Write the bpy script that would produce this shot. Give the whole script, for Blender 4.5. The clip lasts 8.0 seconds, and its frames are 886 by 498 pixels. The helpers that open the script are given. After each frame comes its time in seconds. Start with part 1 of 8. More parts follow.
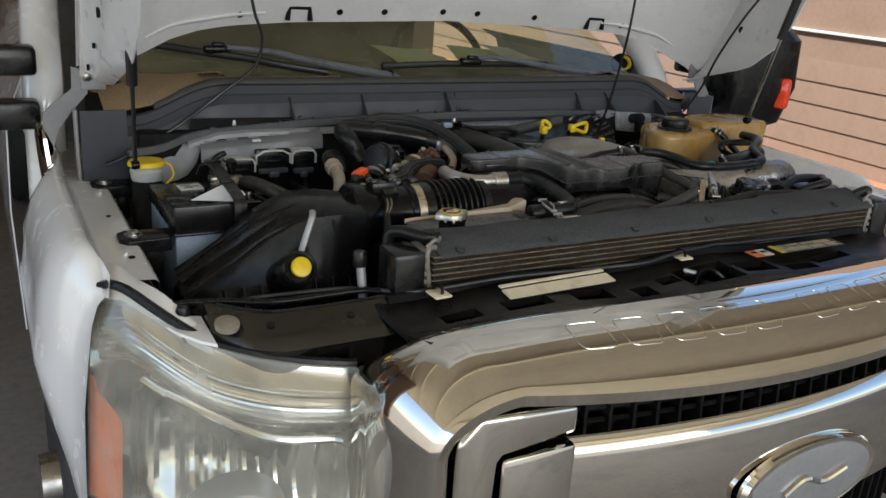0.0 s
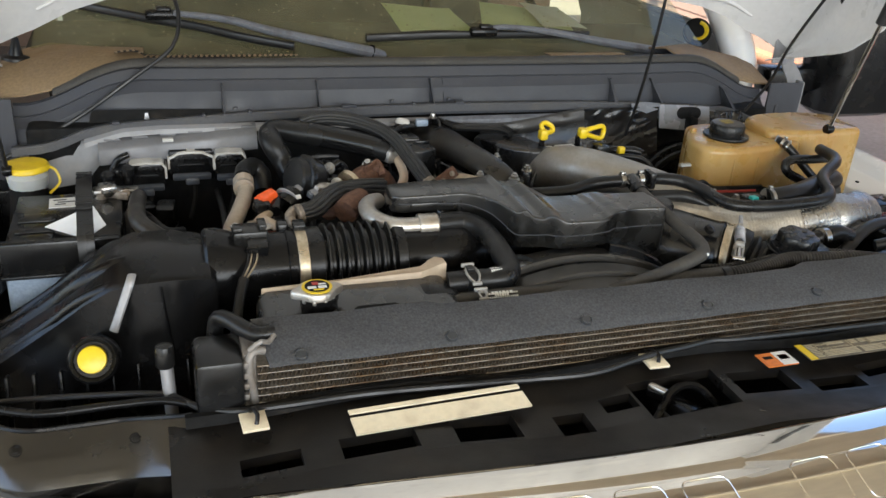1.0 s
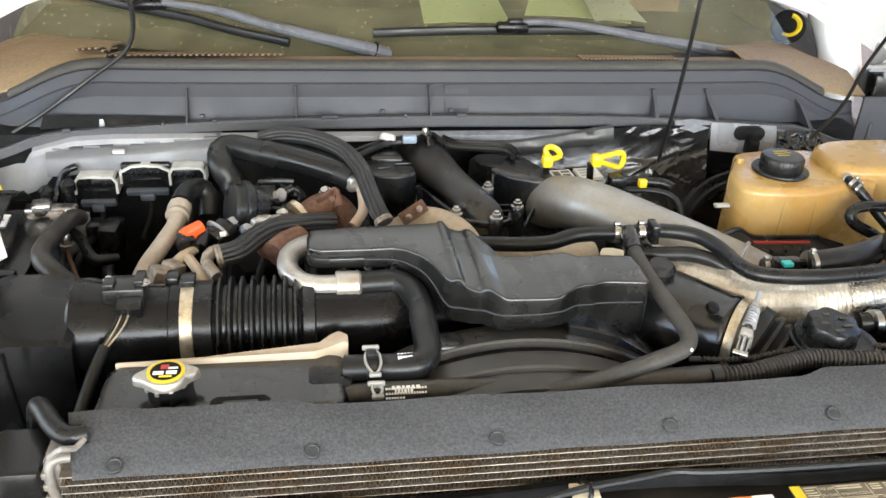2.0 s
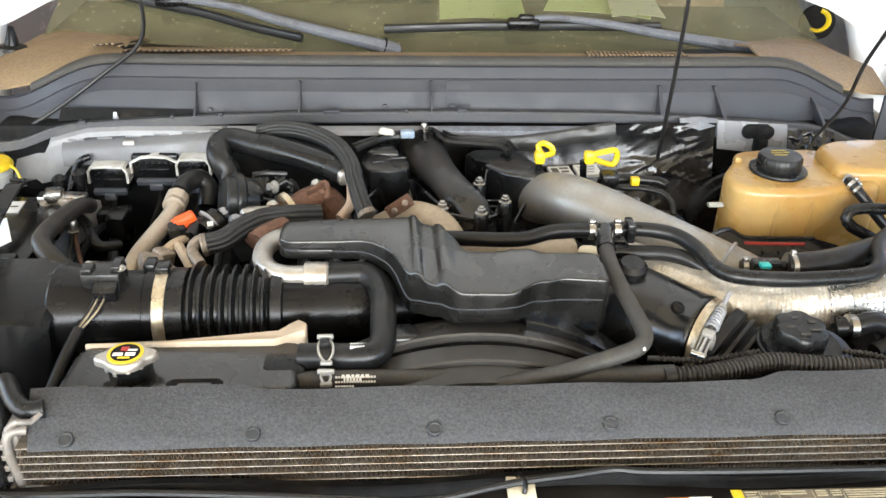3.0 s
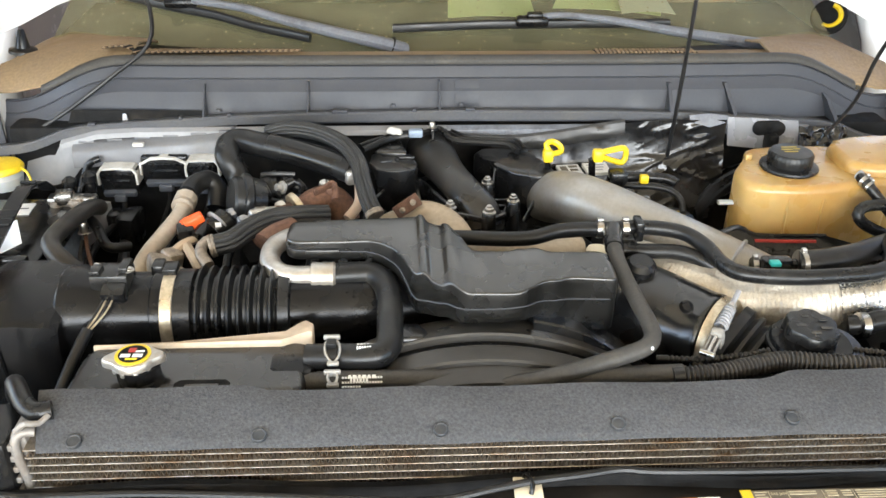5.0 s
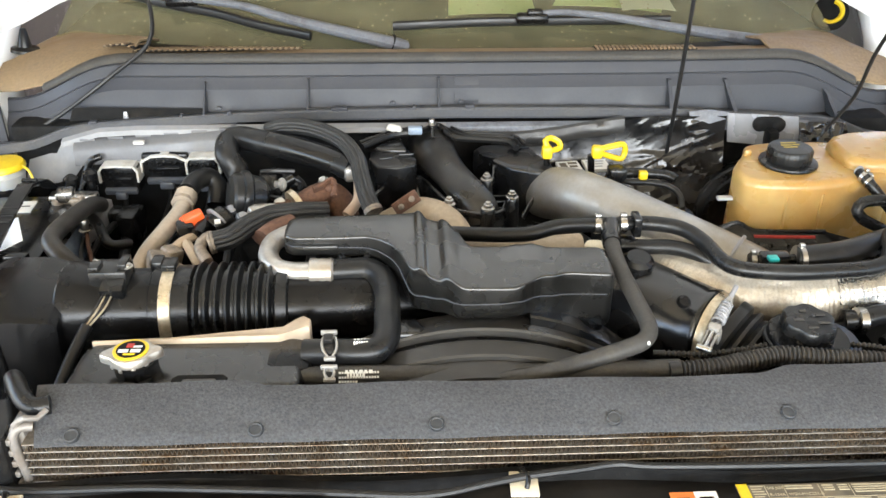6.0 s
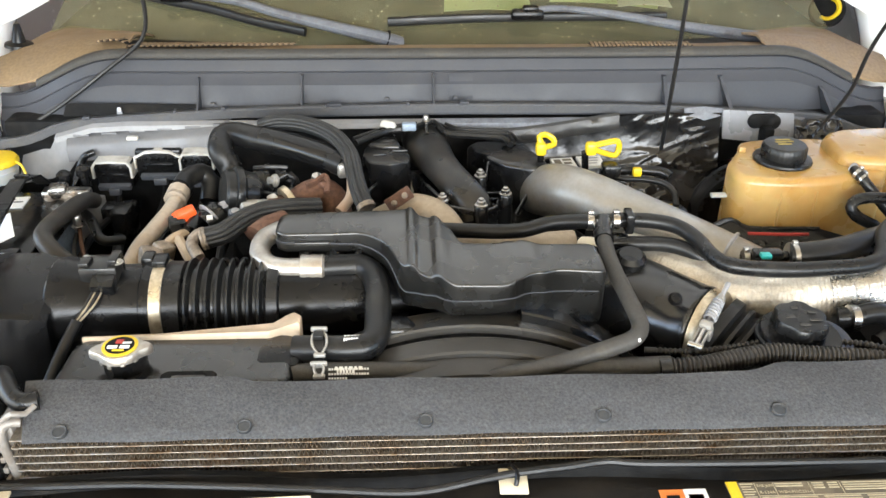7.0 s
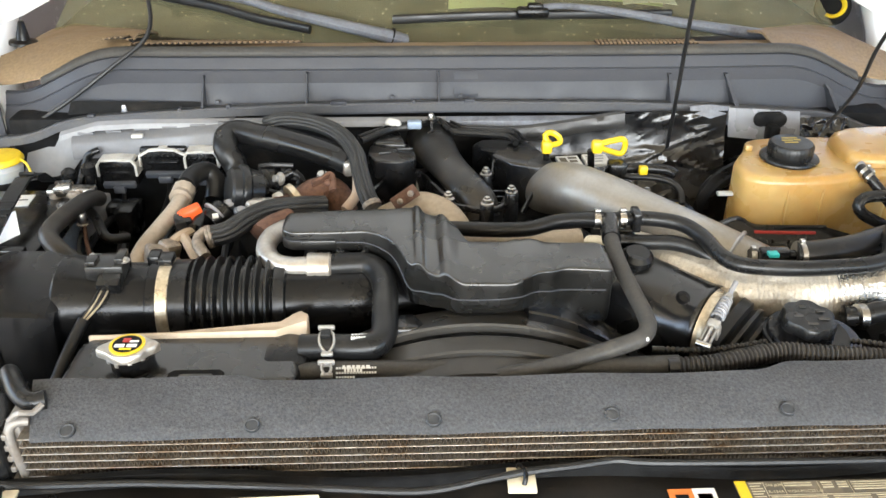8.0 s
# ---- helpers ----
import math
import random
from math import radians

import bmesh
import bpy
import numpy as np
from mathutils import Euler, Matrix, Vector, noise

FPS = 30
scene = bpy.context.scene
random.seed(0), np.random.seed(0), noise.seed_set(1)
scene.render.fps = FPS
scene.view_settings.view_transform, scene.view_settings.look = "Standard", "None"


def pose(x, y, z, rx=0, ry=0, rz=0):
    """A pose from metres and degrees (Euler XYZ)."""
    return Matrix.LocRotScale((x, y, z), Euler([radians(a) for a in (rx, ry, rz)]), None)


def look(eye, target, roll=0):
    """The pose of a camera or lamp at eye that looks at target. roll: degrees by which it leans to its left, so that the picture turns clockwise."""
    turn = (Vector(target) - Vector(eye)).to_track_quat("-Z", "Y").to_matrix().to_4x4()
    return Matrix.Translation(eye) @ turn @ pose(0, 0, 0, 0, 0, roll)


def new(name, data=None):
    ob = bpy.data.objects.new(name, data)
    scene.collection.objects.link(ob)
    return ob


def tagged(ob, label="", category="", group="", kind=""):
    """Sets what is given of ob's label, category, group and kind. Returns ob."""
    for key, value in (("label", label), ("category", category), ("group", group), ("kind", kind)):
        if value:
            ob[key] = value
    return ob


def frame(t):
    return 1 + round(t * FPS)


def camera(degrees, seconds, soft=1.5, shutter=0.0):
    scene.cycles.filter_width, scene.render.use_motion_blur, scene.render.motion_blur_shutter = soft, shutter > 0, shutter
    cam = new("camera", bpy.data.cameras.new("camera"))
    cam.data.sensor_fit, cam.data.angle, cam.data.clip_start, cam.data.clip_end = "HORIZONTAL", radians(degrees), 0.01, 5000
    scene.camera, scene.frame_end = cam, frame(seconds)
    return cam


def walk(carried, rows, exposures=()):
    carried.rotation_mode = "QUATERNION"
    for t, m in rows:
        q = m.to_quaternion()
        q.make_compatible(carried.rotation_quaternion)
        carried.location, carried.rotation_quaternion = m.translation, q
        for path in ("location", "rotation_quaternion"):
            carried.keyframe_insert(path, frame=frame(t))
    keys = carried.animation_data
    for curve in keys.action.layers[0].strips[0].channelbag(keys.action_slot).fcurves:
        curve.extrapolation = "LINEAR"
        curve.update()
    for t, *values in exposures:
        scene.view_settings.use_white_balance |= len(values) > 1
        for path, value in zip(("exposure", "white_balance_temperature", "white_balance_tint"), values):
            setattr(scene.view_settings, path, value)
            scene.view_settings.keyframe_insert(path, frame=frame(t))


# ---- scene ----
cam = camera(54.7, 8.0)
PATH = [
    (0, (-1.15, -1.176, 1.645), (-0.221, 0.468, 0.988), 4.1),
    (0.5, (-0.817, -1.019, 1.705), (-0.045, 0.659, 0.939), 4.2),
    (1, (-0.586, -0.874, 1.736), (0.027, 0.83, 0.888), 4.1),
    (1.5, (-0.398, -0.715, 1.768), (0.037, 1.011, 0.856), 3.6),
    (2, (-0.233, -0.665, 1.772), (0.062, 1.071, 0.825), 2.9),
    (2.2, (-0.183, -0.667, 1.776), (0.064, 1.072, 0.819), 2.6),
    (3.5, (-0.087, -0.708, 1.79), (0.015, 1.04, 0.823), 1.2),
    (4, (-0.092, -0.705, 1.792), (0.012, 1.045, 0.83), 1.1),
    (4.5, (-0.089, -0.693, 1.79), (0.011, 1.054, 0.821), 0.9),
    (6, (-0.072, -0.699, 1.784), (0.005, 1.048, 0.813), 0.3),
    (6.5, (-0.067, -0.701, 1.785), (0.009, 1.044, 0.811), 0.3),
    (7, (-0.06, -0.697, 1.782), (0.016, 1.046, 0.805), 0.4),
    (7.5, (-0.061, -0.69, 1.781), (0.012, 1.05, 0.798), 0.4),
    (8, (-0.068, -0.694, 1.782), (0.006, 1.046, 0.8), 0.4),
]
walk(cam, [(t, look(eye, target, roll)) for t, eye, target, roll in PATH],
     [(0, 0.9), (0.5, 1.25), (1, 1.85), (1.5, 2.52), (2, 2.88), (3.5, 3.0), (8, 3.0)])

# ---- world and light ----
XC = 0.025  # the truck's middle line
SUN_UP, SUN_TURN = 52.0, -58.0
world = bpy.data.worlds.new("sky")
scene.world = world
world.use_nodes = True
wn = world.node_tree.nodes
sky = wn.new("ShaderNodeTexSky")
sky.sky_type, sky.sun_disc = "NISHITA", False
sky.sun_elevation, sky.sun_rotation = radians(SUN_UP), radians(180 - SUN_TURN)
world.node_tree.links.new(sky.outputs[0], wn["Background"].inputs[0])
wn["Background"].inputs[1].default_value = 0.15

sun = new("sun", bpy.data.lights.new("sun", "SUN"))
sun.data.energy, sun.data.angle, sun.data.color = 5.0, radians(0.5), (1.0, 0.94, 0.84)
sun.rotation_euler = Euler((radians(90 - SUN_UP), 0, radians(SUN_TURN)))

door_light = new("open_front_daylight", bpy.data.lights.new("open_front_daylight", "AREA"))
door_light.data.shape, door_light.data.size, door_light.data.size_y = "RECTANGLE", 5.0, 1.9
door_light.data.energy, door_light.data.color = 70.0, (1.0, 0.985, 0.94)
door_light.matrix_world = look((0.2, -4.9, 2.35), (0.0, 0.3, 1.2))


# ---- materials ----
def mat(name, col, rough=0.5, metal=0.0, fine=(220.0, 0.15), stain=None, bump=(300.0, 0.1), coat=0.0, trans=0.0, ior=1.45, sss=0.0, rvar=0.12, alpha=1.0, spec=0.5):
    """A surface with grain, an optional stain (scale, colour, share) and relief, in metres."""
    m = bpy.data.materials.new(name)
    m.use_nodes = True
    n, l = m.node_tree.nodes, m.node_tree.links
    b = n["Principled BSDF"]
    tc = n.new("ShaderNodeTexCoord")
    base = n.new("ShaderNodeRGB")
    base.outputs[0].default_value = (*col, 1)
    out = base.outputs[0]
    if stain:
        ns = n.new("ShaderNodeTexNoise")
        ns.inputs["Scale"].default_value, ns.inputs["Detail"].default_value, ns.inputs["Roughness"].default_value = stain[0], 7, 0.62
        l.new(tc.outputs["Object"], ns.inputs["Vector"])
        rp = n.new("ShaderNodeValToRGB")
        lo = 0.62 - 0.3 * stain[2]
        rp.color_ramp.elements[0].position, rp.color_ramp.elements[1].position = lo, min(lo + 0.2, 1.0)
        l.new(ns.outputs["Fac"], rp.inputs["Fac"])
        mx = n.new("ShaderNodeMix")
        mx.data_type = "RGBA"
        l.new(rp.outputs["Color"], mx.inputs["Factor"])
        l.new(out, mx.inputs["A"])
        mx.inputs["B"].default_value = (*stain[1], 1)
        out = mx.outputs["Result"]
    nf = n.new("ShaderNodeTexNoise")
    nf.inputs["Scale"].default_value, nf.inputs["Detail"].default_value = fine[0], 5
    l.new(tc.outputs["Object"], nf.inputs["Vector"])
    mr = n.new("ShaderNodeMapRange")
    mr.inputs["From Min"].default_value, mr.inputs["From Max"].default_value = 0.3, 0.7
    mr.inputs["To Min"].default_value, mr.inputs["To Max"].default_value = 1 - fine[1], 1 + fine[1]
    l.new(nf.outputs["Fac"], mr.inputs["Value"])
    mul = n.new("ShaderNodeMix")
    mul.data_type, mul.blend_type = "RGBA", "MULTIPLY"
    mul.inputs["Factor"].default_value = 1.0
    l.new(out, mul.inputs["A"])
    l.new(mr.outputs["Result"], mul.inputs["B"])
    l.new(mul.outputs["Result"], b.inputs["Base Color"])
    nr = n.new("ShaderNodeTexNoise")
    nr.inputs["Scale"].default_value, nr.inputs["Detail"].default_value = 18.0, 6
    l.new(tc.outputs["Object"], nr.inputs["Vector"])
    rr = n.new("ShaderNodeMapRange")
    rr.inputs["From Min"].default_value, rr.inputs["From Max"].default_value = 0.3, 0.7
    rr.inputs["To Min"].default_value, rr.inputs["To Max"].default_value = max(rough - rvar, 0.02), min(rough + rvar, 1.0)
    l.new(nr.outputs["Fac"], rr.inputs["Value"])
    l.new(rr.outputs["Result"], b.inputs["Roughness"])
    if bump[1]:
        nb = n.new("ShaderNodeTexNoise")
        nb.inputs["Scale"].default_value, nb.inputs["Detail"].default_value = bump[0], 4
        l.new(tc.outputs["Object"], nb.inputs["Vector"])
        bp = n.new("ShaderNodeBump")
        bp.inputs["Strength"].default_value, bp.inputs["Distance"].default_value = bump[1], 0.002
        l.new(nb.outputs["Fac"], bp.inputs["Height"])
        l.new(bp.outputs["Normal"], b.inputs["Normal"])
    b.inputs["Metallic"].default_value = metal
    b.inputs["Coat Weight"].default_value = coat
    b.inputs["Coat Roughness"].default_value = 0.08
    b.inputs["Transmission Weight"].default_value = trans
    b.inputs["IOR"].default_value = ior
    b.inputs["Specular IOR Level"].default_value = spec
    b.inputs["Alpha"].default_value = alpha
    if sss:
        b.inputs["Subsurface Weight"].default_value = sss
        b.inputs["Subsurface Radius"].default_value = (0.03, 0.016, 0.006)
    return m


M_PLASTIC = mat("black plastic", (0.006, 0.006, 0.0062), 0.24, stain=(9, (0.015, 0.0145, 0.013), 0.3), bump=(700, 0.06), spec=0.4)
M_SATIN = mat("satin black plastic", (0.005, 0.005, 0.0053), 0.24, stain=(12, (0.0105, 0.0095, 0.008), 0.25), bump=(500, 0.05), spec=0.25)
M_GREYPLASTIC = mat("grey plastic", (0.041, 0.043, 0.05), 0.46, fine=(220, 0.05), stain=(6, (0.05, 0.051, 0.056), 0.35), bump=(600, 0.04), spec=0.3)
M_RUBBER = mat("rubber", (0.0085, 0.0085, 0.0087), 0.32, stain=(25, (0.022, 0.021, 0.019), 0.3), bump=(500, 0.1), spec=0.32)
M_SHROUD = mat("dusty shroud plastic", (0.03, 0.028, 0.025), 0.36, fine=(60, 0.1), stain=(9, (0.062, 0.054, 0.044), 0.35), bump=(350, 0.08), spec=0.45)
M_OLDRUBBER = mat("worn rubber", (0.043, 0.0405, 0.037), 0.52, stain=(14, (0.06, 0.054, 0.045), 0.25), bump=(350, 0.2), spec=0.25)
M_FELT = mat("dark felt", (0.061, 0.062, 0.065), 0.95, fine=(330, 0.25), stain=(80, (0.053, 0.0545, 0.058), 0.35), bump=(360, 0.5), spec=0.0)
M_CHROME = mat("chrome", (0.72, 0.69, 0.635), 0.045, 1.0, fine=(40, 0.02), bump=(60, 0.0), rvar=0.02)
M_WHITE = mat("white car paint", (0.8, 0.81, 0.82), 0.2, fine=(4, 0.02), bump=(200, 0.0), coat=1.0)
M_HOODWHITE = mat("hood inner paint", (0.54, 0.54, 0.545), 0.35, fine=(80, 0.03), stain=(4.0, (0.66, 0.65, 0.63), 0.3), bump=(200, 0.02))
# darker copy of the hood's inner white: shade is put into its grey
M_SHADEDWHITE = mat("shaded inner white paint", (0.2, 0.2, 0.205), 0.45, fine=(80, 0.06), stain=(5.0, (0.22, 0.2, 0.18), 0.4), bump=(200, 0.04))
M_ALU = mat("cast aluminium", (0.45, 0.43, 0.4), 0.42, 0.85, fine=(150, 0.1), stain=(14, (0.33, 0.28, 0.225), 0.4), bump=(400, 0.12))
M_STEEL = mat("zinc steel", (0.42, 0.405, 0.38), 0.3, 1.0, fine=(200, 0.1), stain=(40, (0.36, 0.3, 0.24), 0.3), bump=(400, 0.1))
M_BAND = mat("yellowed band", (0.47, 0.4, 0.29), 0.38, 0.75, stain=(40, (0.3, 0.24, 0.16), 0.35))
M_TANK = mat("yellowed tank plastic", (0.35, 0.225, 0.078), 0.3, fine=(70, 0.05), stain=(7, (0.3, 0.165, 0.045), 0.45), bump=(90, 0.1), sss=0.35)
M_WASHER = mat("clear washer bottle", (0.36, 0.37, 0.36), 0.4, fine=(70, 0.05), bump=(90, 0.05), sss=0.3)
M_YELLOW = mat("yellow plastic", (0.62, 0.44, 0.012), 0.38, fine=(150, 0.06), stain=(30, (0.55, 0.36, 0.02), 0.3), bump=(300, 0.05))
M_ORANGE = mat("orange plastic", (0.75, 0.1, 0.018), 0.4, fine=(150, 0.1), bump=(300, 0.05))
M_SAFETY = mat("safety orange print", (0.6, 0.17, 0.03), 0.45, fine=(150, 0.08), stain=(60, (0.45, 0.14, 0.04), 0.3))
M_RED = mat("red plastic", (0.3, 0.022, 0.016), 0.45, fine=(150, 0.1), bump=(300, 0.05))
M_TAN = mat("sun baked tan plastic", (0.235, 0.163, 0.09), 0.7, fine=(160, 0.15), stain=(7, (0.22, 0.155, 0.1), 0.45), bump=(350, 0.25))
M_OLDTAN = mat("dark label", (0.1, 0.085, 0.06), 0.5, fine=(100, 0.1), stain=(20, (0.16, 0.13, 0.09), 0.4))
M_BEIGE = mat("beige plastic", (0.42, 0.335, 0.245), 0.5, fine=(100, 0.06), stain=(9, (0.45, 0.3, 0.22), 0.35), bump=(200, 0.05))
M_PAPER = mat("cream paper", (0.68, 0.6, 0.44), 0.7, fine=(120, 0.06), stain=(30, (0.5, 0.42, 0.3), 0.3))
M_GREENPAPER = mat("pale green paper", (0.62, 0.72, 0.4), 0.7, fine=(120, 0.04))
M_WHITEPAPER = mat("white label", (0.62, 0.62, 0.6), 0.6, fine=(100, 0.05), stain=(25, (0.6, 0.57, 0.5), 0.25))
M_CARD = mat("white card", (0.78, 0.79, 0.8), 0.6, fine=(100, 0.03), stain=(25, (0.74, 0.74, 0.73), 0.25))
M_BLUEGREY = mat("blue grey battery case", (0.22, 0.28, 0.36), 0.45, stain=(12, (0.22, 0.25, 0.28), 0.35))
M_CORE = mat("radiator tube", (0.33, 0.295, 0.25), 0.42, 0.8, fine=(180, 0.25), stain=(22, (0.2, 0.13, 0.075), 0.45), bump=(300, 0.2))
M_RES = mat("dusty black duct plastic", (0.0062, 0.006, 0.0055), 0.27, fine=(30, 0.06), bump=(700, 0.03), spec=0.9)
M_DULLCREAM = mat("dull cream print", (0.36, 0.31, 0.21), 0.6)
M_DULLYELLOW = mat("faded yellow print", (0.27, 0.2, 0.05), 0.6)
M_CHAMBER = mat("dusty moulded black plastic", (0.0055, 0.0056, 0.006), 0.27, fine=(60, 0.12), stain=(14, (0.012, 0.0115, 0.0105), 0.3), bump=(500, 0.05), spec=0.7)
M_GLOSS = mat("glossy black duct plastic", (0.0065, 0.006, 0.0055), 0.2, fine=(60, 0.08), stain=(14, (0.012, 0.0105, 0.009), 0.3), bump=(500, 0.03), spec=0.8)
M_DUSTY = mat("brown dust on black plastic", (0.012, 0.0115, 0.0105), 0.36, fine=(120, 0.2), stain=(11, (0.03, 0.025, 0.019), 0.4), bump=(400, 0.1), spec=0.5)
M_TURBO = mat("tan cast housing", (0.33, 0.265, 0.19), 0.6, 0.2, fine=(140, 0.12), stain=(16, (0.28, 0.21, 0.145), 0.4), bump=(200, 0.2))
M_FIN = mat("radiator fin", (0.1, 0.078, 0.056), 0.55, 0.5, fine=(120, 0.35), stain=(9, (0.09, 0.055, 0.03), 0.5), bump=(300, 0.2))
M_FOIL = mat("crinkled foil", (0.37, 0.36, 0.335), 0.27, 0.95, fine=(220, 0.2), stain=(12, (0.42, 0.38, 0.32), 0.35), bump=(420, 0.5), rvar=0.14)
M_SLEEVE = mat("pale heat sleeve", (0.45, 0.41, 0.345), 0.4, 0.6, fine=(300, 0.12), stain=(14, (0.4, 0.33, 0.25), 0.4), bump=(350, 0.35))
M_DARKFOIL = mat("dark foil blanket", (0.008, 0.008, 0.0085), 0.2, 0.0, fine=(50, 0.2), stain=(9, (0.014, 0.014, 0.014), 0.4), bump=(110, 0.12), spec=0.6)
M_PAD = mat("dusty insulation skin", (0.03, 0.029, 0.028), 0.38, 0.1, fine=(90, 0.12), stain=(14, (0.07, 0.064, 0.056), 0.4), bump=(60, 0.25))
M_LEVER = mat("dusty lever plastic", (0.48, 0.47, 0.44), 0.5, fine=(100, 0.06), stain=(25, (0.25, 0.22, 0.18), 0.4))
M_PLATE = mat("bluish body metal", (0.26, 0.265, 0.28), 0.3, 0.3, fine=(90, 0.05), stain=(9, (0.25, 0.25, 0.26), 0.4))
M_PLATE2 = mat("blue-grey moulded plastic", (0.06, 0.066, 0.078), 0.4, fine=(150, 0.08), stain=(20, (0.045, 0.046, 0.05), 0.3))
M_BRAID = mat("braided sleeve", (0.017, 0.0168, 0.0165), 0.45, fine=(400, 0.3), stain=(25, (0.03, 0.029, 0.027), 0.3), bump=(500, 0.5), spec=0.4)
M_RAIL = mat("dull rail metal", (0.11, 0.11, 0.115), 0.42, 0.2, fine=(150, 0.05), stain=(9, (0.14, 0.135, 0.13), 0.35))
M_PIPE = mat("dull charge pipe", (0.31, 0.297, 0.275), 0.46, 0.75, fine=(150, 0.06), stain=(9, (0.25, 0.225, 0.19), 0.45), bump=(400, 0.08))
M_BEIGEPIPE = mat("dusty beige pipe", (0.36, 0.3, 0.235), 0.5, 0.4, fine=(150, 0.08), stain=(14, (0.3, 0.24, 0.18), 0.4), bump=(350, 0.12))
M_RUST = mat("rusty iron", (0.12, 0.06, 0.038), 0.75, 0.15, fine=(140, 0.35), stain=(22, (0.09, 0.05, 0.035), 0.45), bump=(220, 0.5))
M_IRON = mat("dirty cast metal", (0.28, 0.235, 0.19), 0.55, 0.5, fine=(150, 0.3), stain=(22, (0.1, 0.08, 0.06), 0.45), bump=(220, 0.4))
# near-black; also put into slots, holes and pockets for the shade in them
M_DARK = mat("near-black matt", (0.006, 0.006, 0.006), 0.7, fine=(60, 0.4), stain=(16, (0.018, 0.015, 0.012), 0.35), bump=(150, 0.4), spec=0.15)
M_TYRE = mat("tyre rubber", (0.022, 0.022, 0.022), 0.7, bump=(150, 0.3))
M_REFLECTOR = mat("silvered reflector", (0.75, 0.745, 0.71), 0.16, 1.0, fine=(60, 0.05), bump=(60, 0.1))
M_AMBER = mat("amber lens", (0.85, 0.22, 0.05), 0.25, fine=(90, 0.06), bump=(60, 0.0), sss=0.2, coat=0.5)
M_REDLENS = mat("orange red lens", (0.9, 0.075, 0.03), 0.2, fine=(90, 0.05), bump=(90, 0.1), coat=0.6, sss=0.2)
M_FLOOR = mat("tan concrete", (0.24, 0.222, 0.2), 0.75, fine=(30, 0.12), stain=(0.9, (0.18, 0.165, 0.145), 0.45), bump=(60, 0.2))
M_WALL = mat("pinkish tan siding", (0.25, 0.172, 0.132), 0.7, fine=(25, 0.06), stain=(1.3, (0.215, 0.147, 0.11), 0.4), bump=(40, 0.15))
M_CEIL = mat("cream ceiling board", (0.82, 0.75, 0.58), 0.8, fine=(12, 0.05), stain=(0.8, (0.72, 0.66, 0.52), 0.4), bump=(30, 0.1))
M_BEAM = mat("dusty black beam plastic", (0.0095, 0.0085, 0.0075), 0.38, fine=(150, 0.12), stain=(11, (0.019, 0.0155, 0.012), 0.35), bump=(400, 0.1), spec=0.3)
M_BRICK = mat("terracotta edging", (0.42, 0.18, 0.1), 0.8, fine=(40, 0.2), stain=(6, (0.3, 0.12, 0.07), 0.4), bump=(60, 0.4))
M_DASH = mat("dark dashboard", (0.045, 0.042, 0.036), 0.75, fine=(100, 0.1), stain=(5, (0.07, 0.065, 0.05), 0.4))
M_GREYMETAL = mat("grey painted metal", (0.27, 0.27, 0.28), 0.42, 0.4, fine=(150, 0.05), stain=(9, (0.22, 0.21, 0.2), 0.3))
M_ENDCAP = mat("pale dull aluminium", (0.29, 0.28, 0.26), 0.5, 0.35, fine=(150, 0.08), stain=(30, (0.3, 0.26, 0.21), 0.35), bump=(300, 0.15))
M_STUD = mat("dusty beige cap", (0.23, 0.2, 0.165), 0.6, fine=(150, 0.1), stain=(25, (0.17, 0.14, 0.11), 0.4))
M_CHANNEL = mat("dusty end channel", (0.2, 0.183, 0.165), 0.5, 0.3, fine=(150, 0.1), stain=(30, (0.16, 0.13, 0.105), 0.35), bump=(300, 0.15))
M_PIN = mat("dusty pin plastic", (0.03, 0.032, 0.035), 0.55, stain=(60, (0.05, 0.05, 0.05), 0.3))
M_FLANGE = mat("dull grey flange rubber", (0.06, 0.061, 0.066), 0.5, fine=(200, 0.1), stain=(12, (0.075, 0.073, 0.07), 0.35), bump=(300, 0.1), spec=0.3)
M_LOOM = mat("dusty corrugated sleeve", (0.028, 0.0255, 0.0225), 0.45, fine=(200, 0.15), stain=(14, (0.045, 0.039, 0.032), 0.35), bump=(300, 0.1), spec=0.35)
M_WIPER = mat("weathered grey paint", (0.13, 0.137, 0.155), 0.42, stain=(20, (0.07, 0.07, 0.075), 0.35), bump=(300, 0.1))
M_CABLE = mat("cable sheath", (0.009, 0.009, 0.0095), 0.4, bump=(300, 0.1))


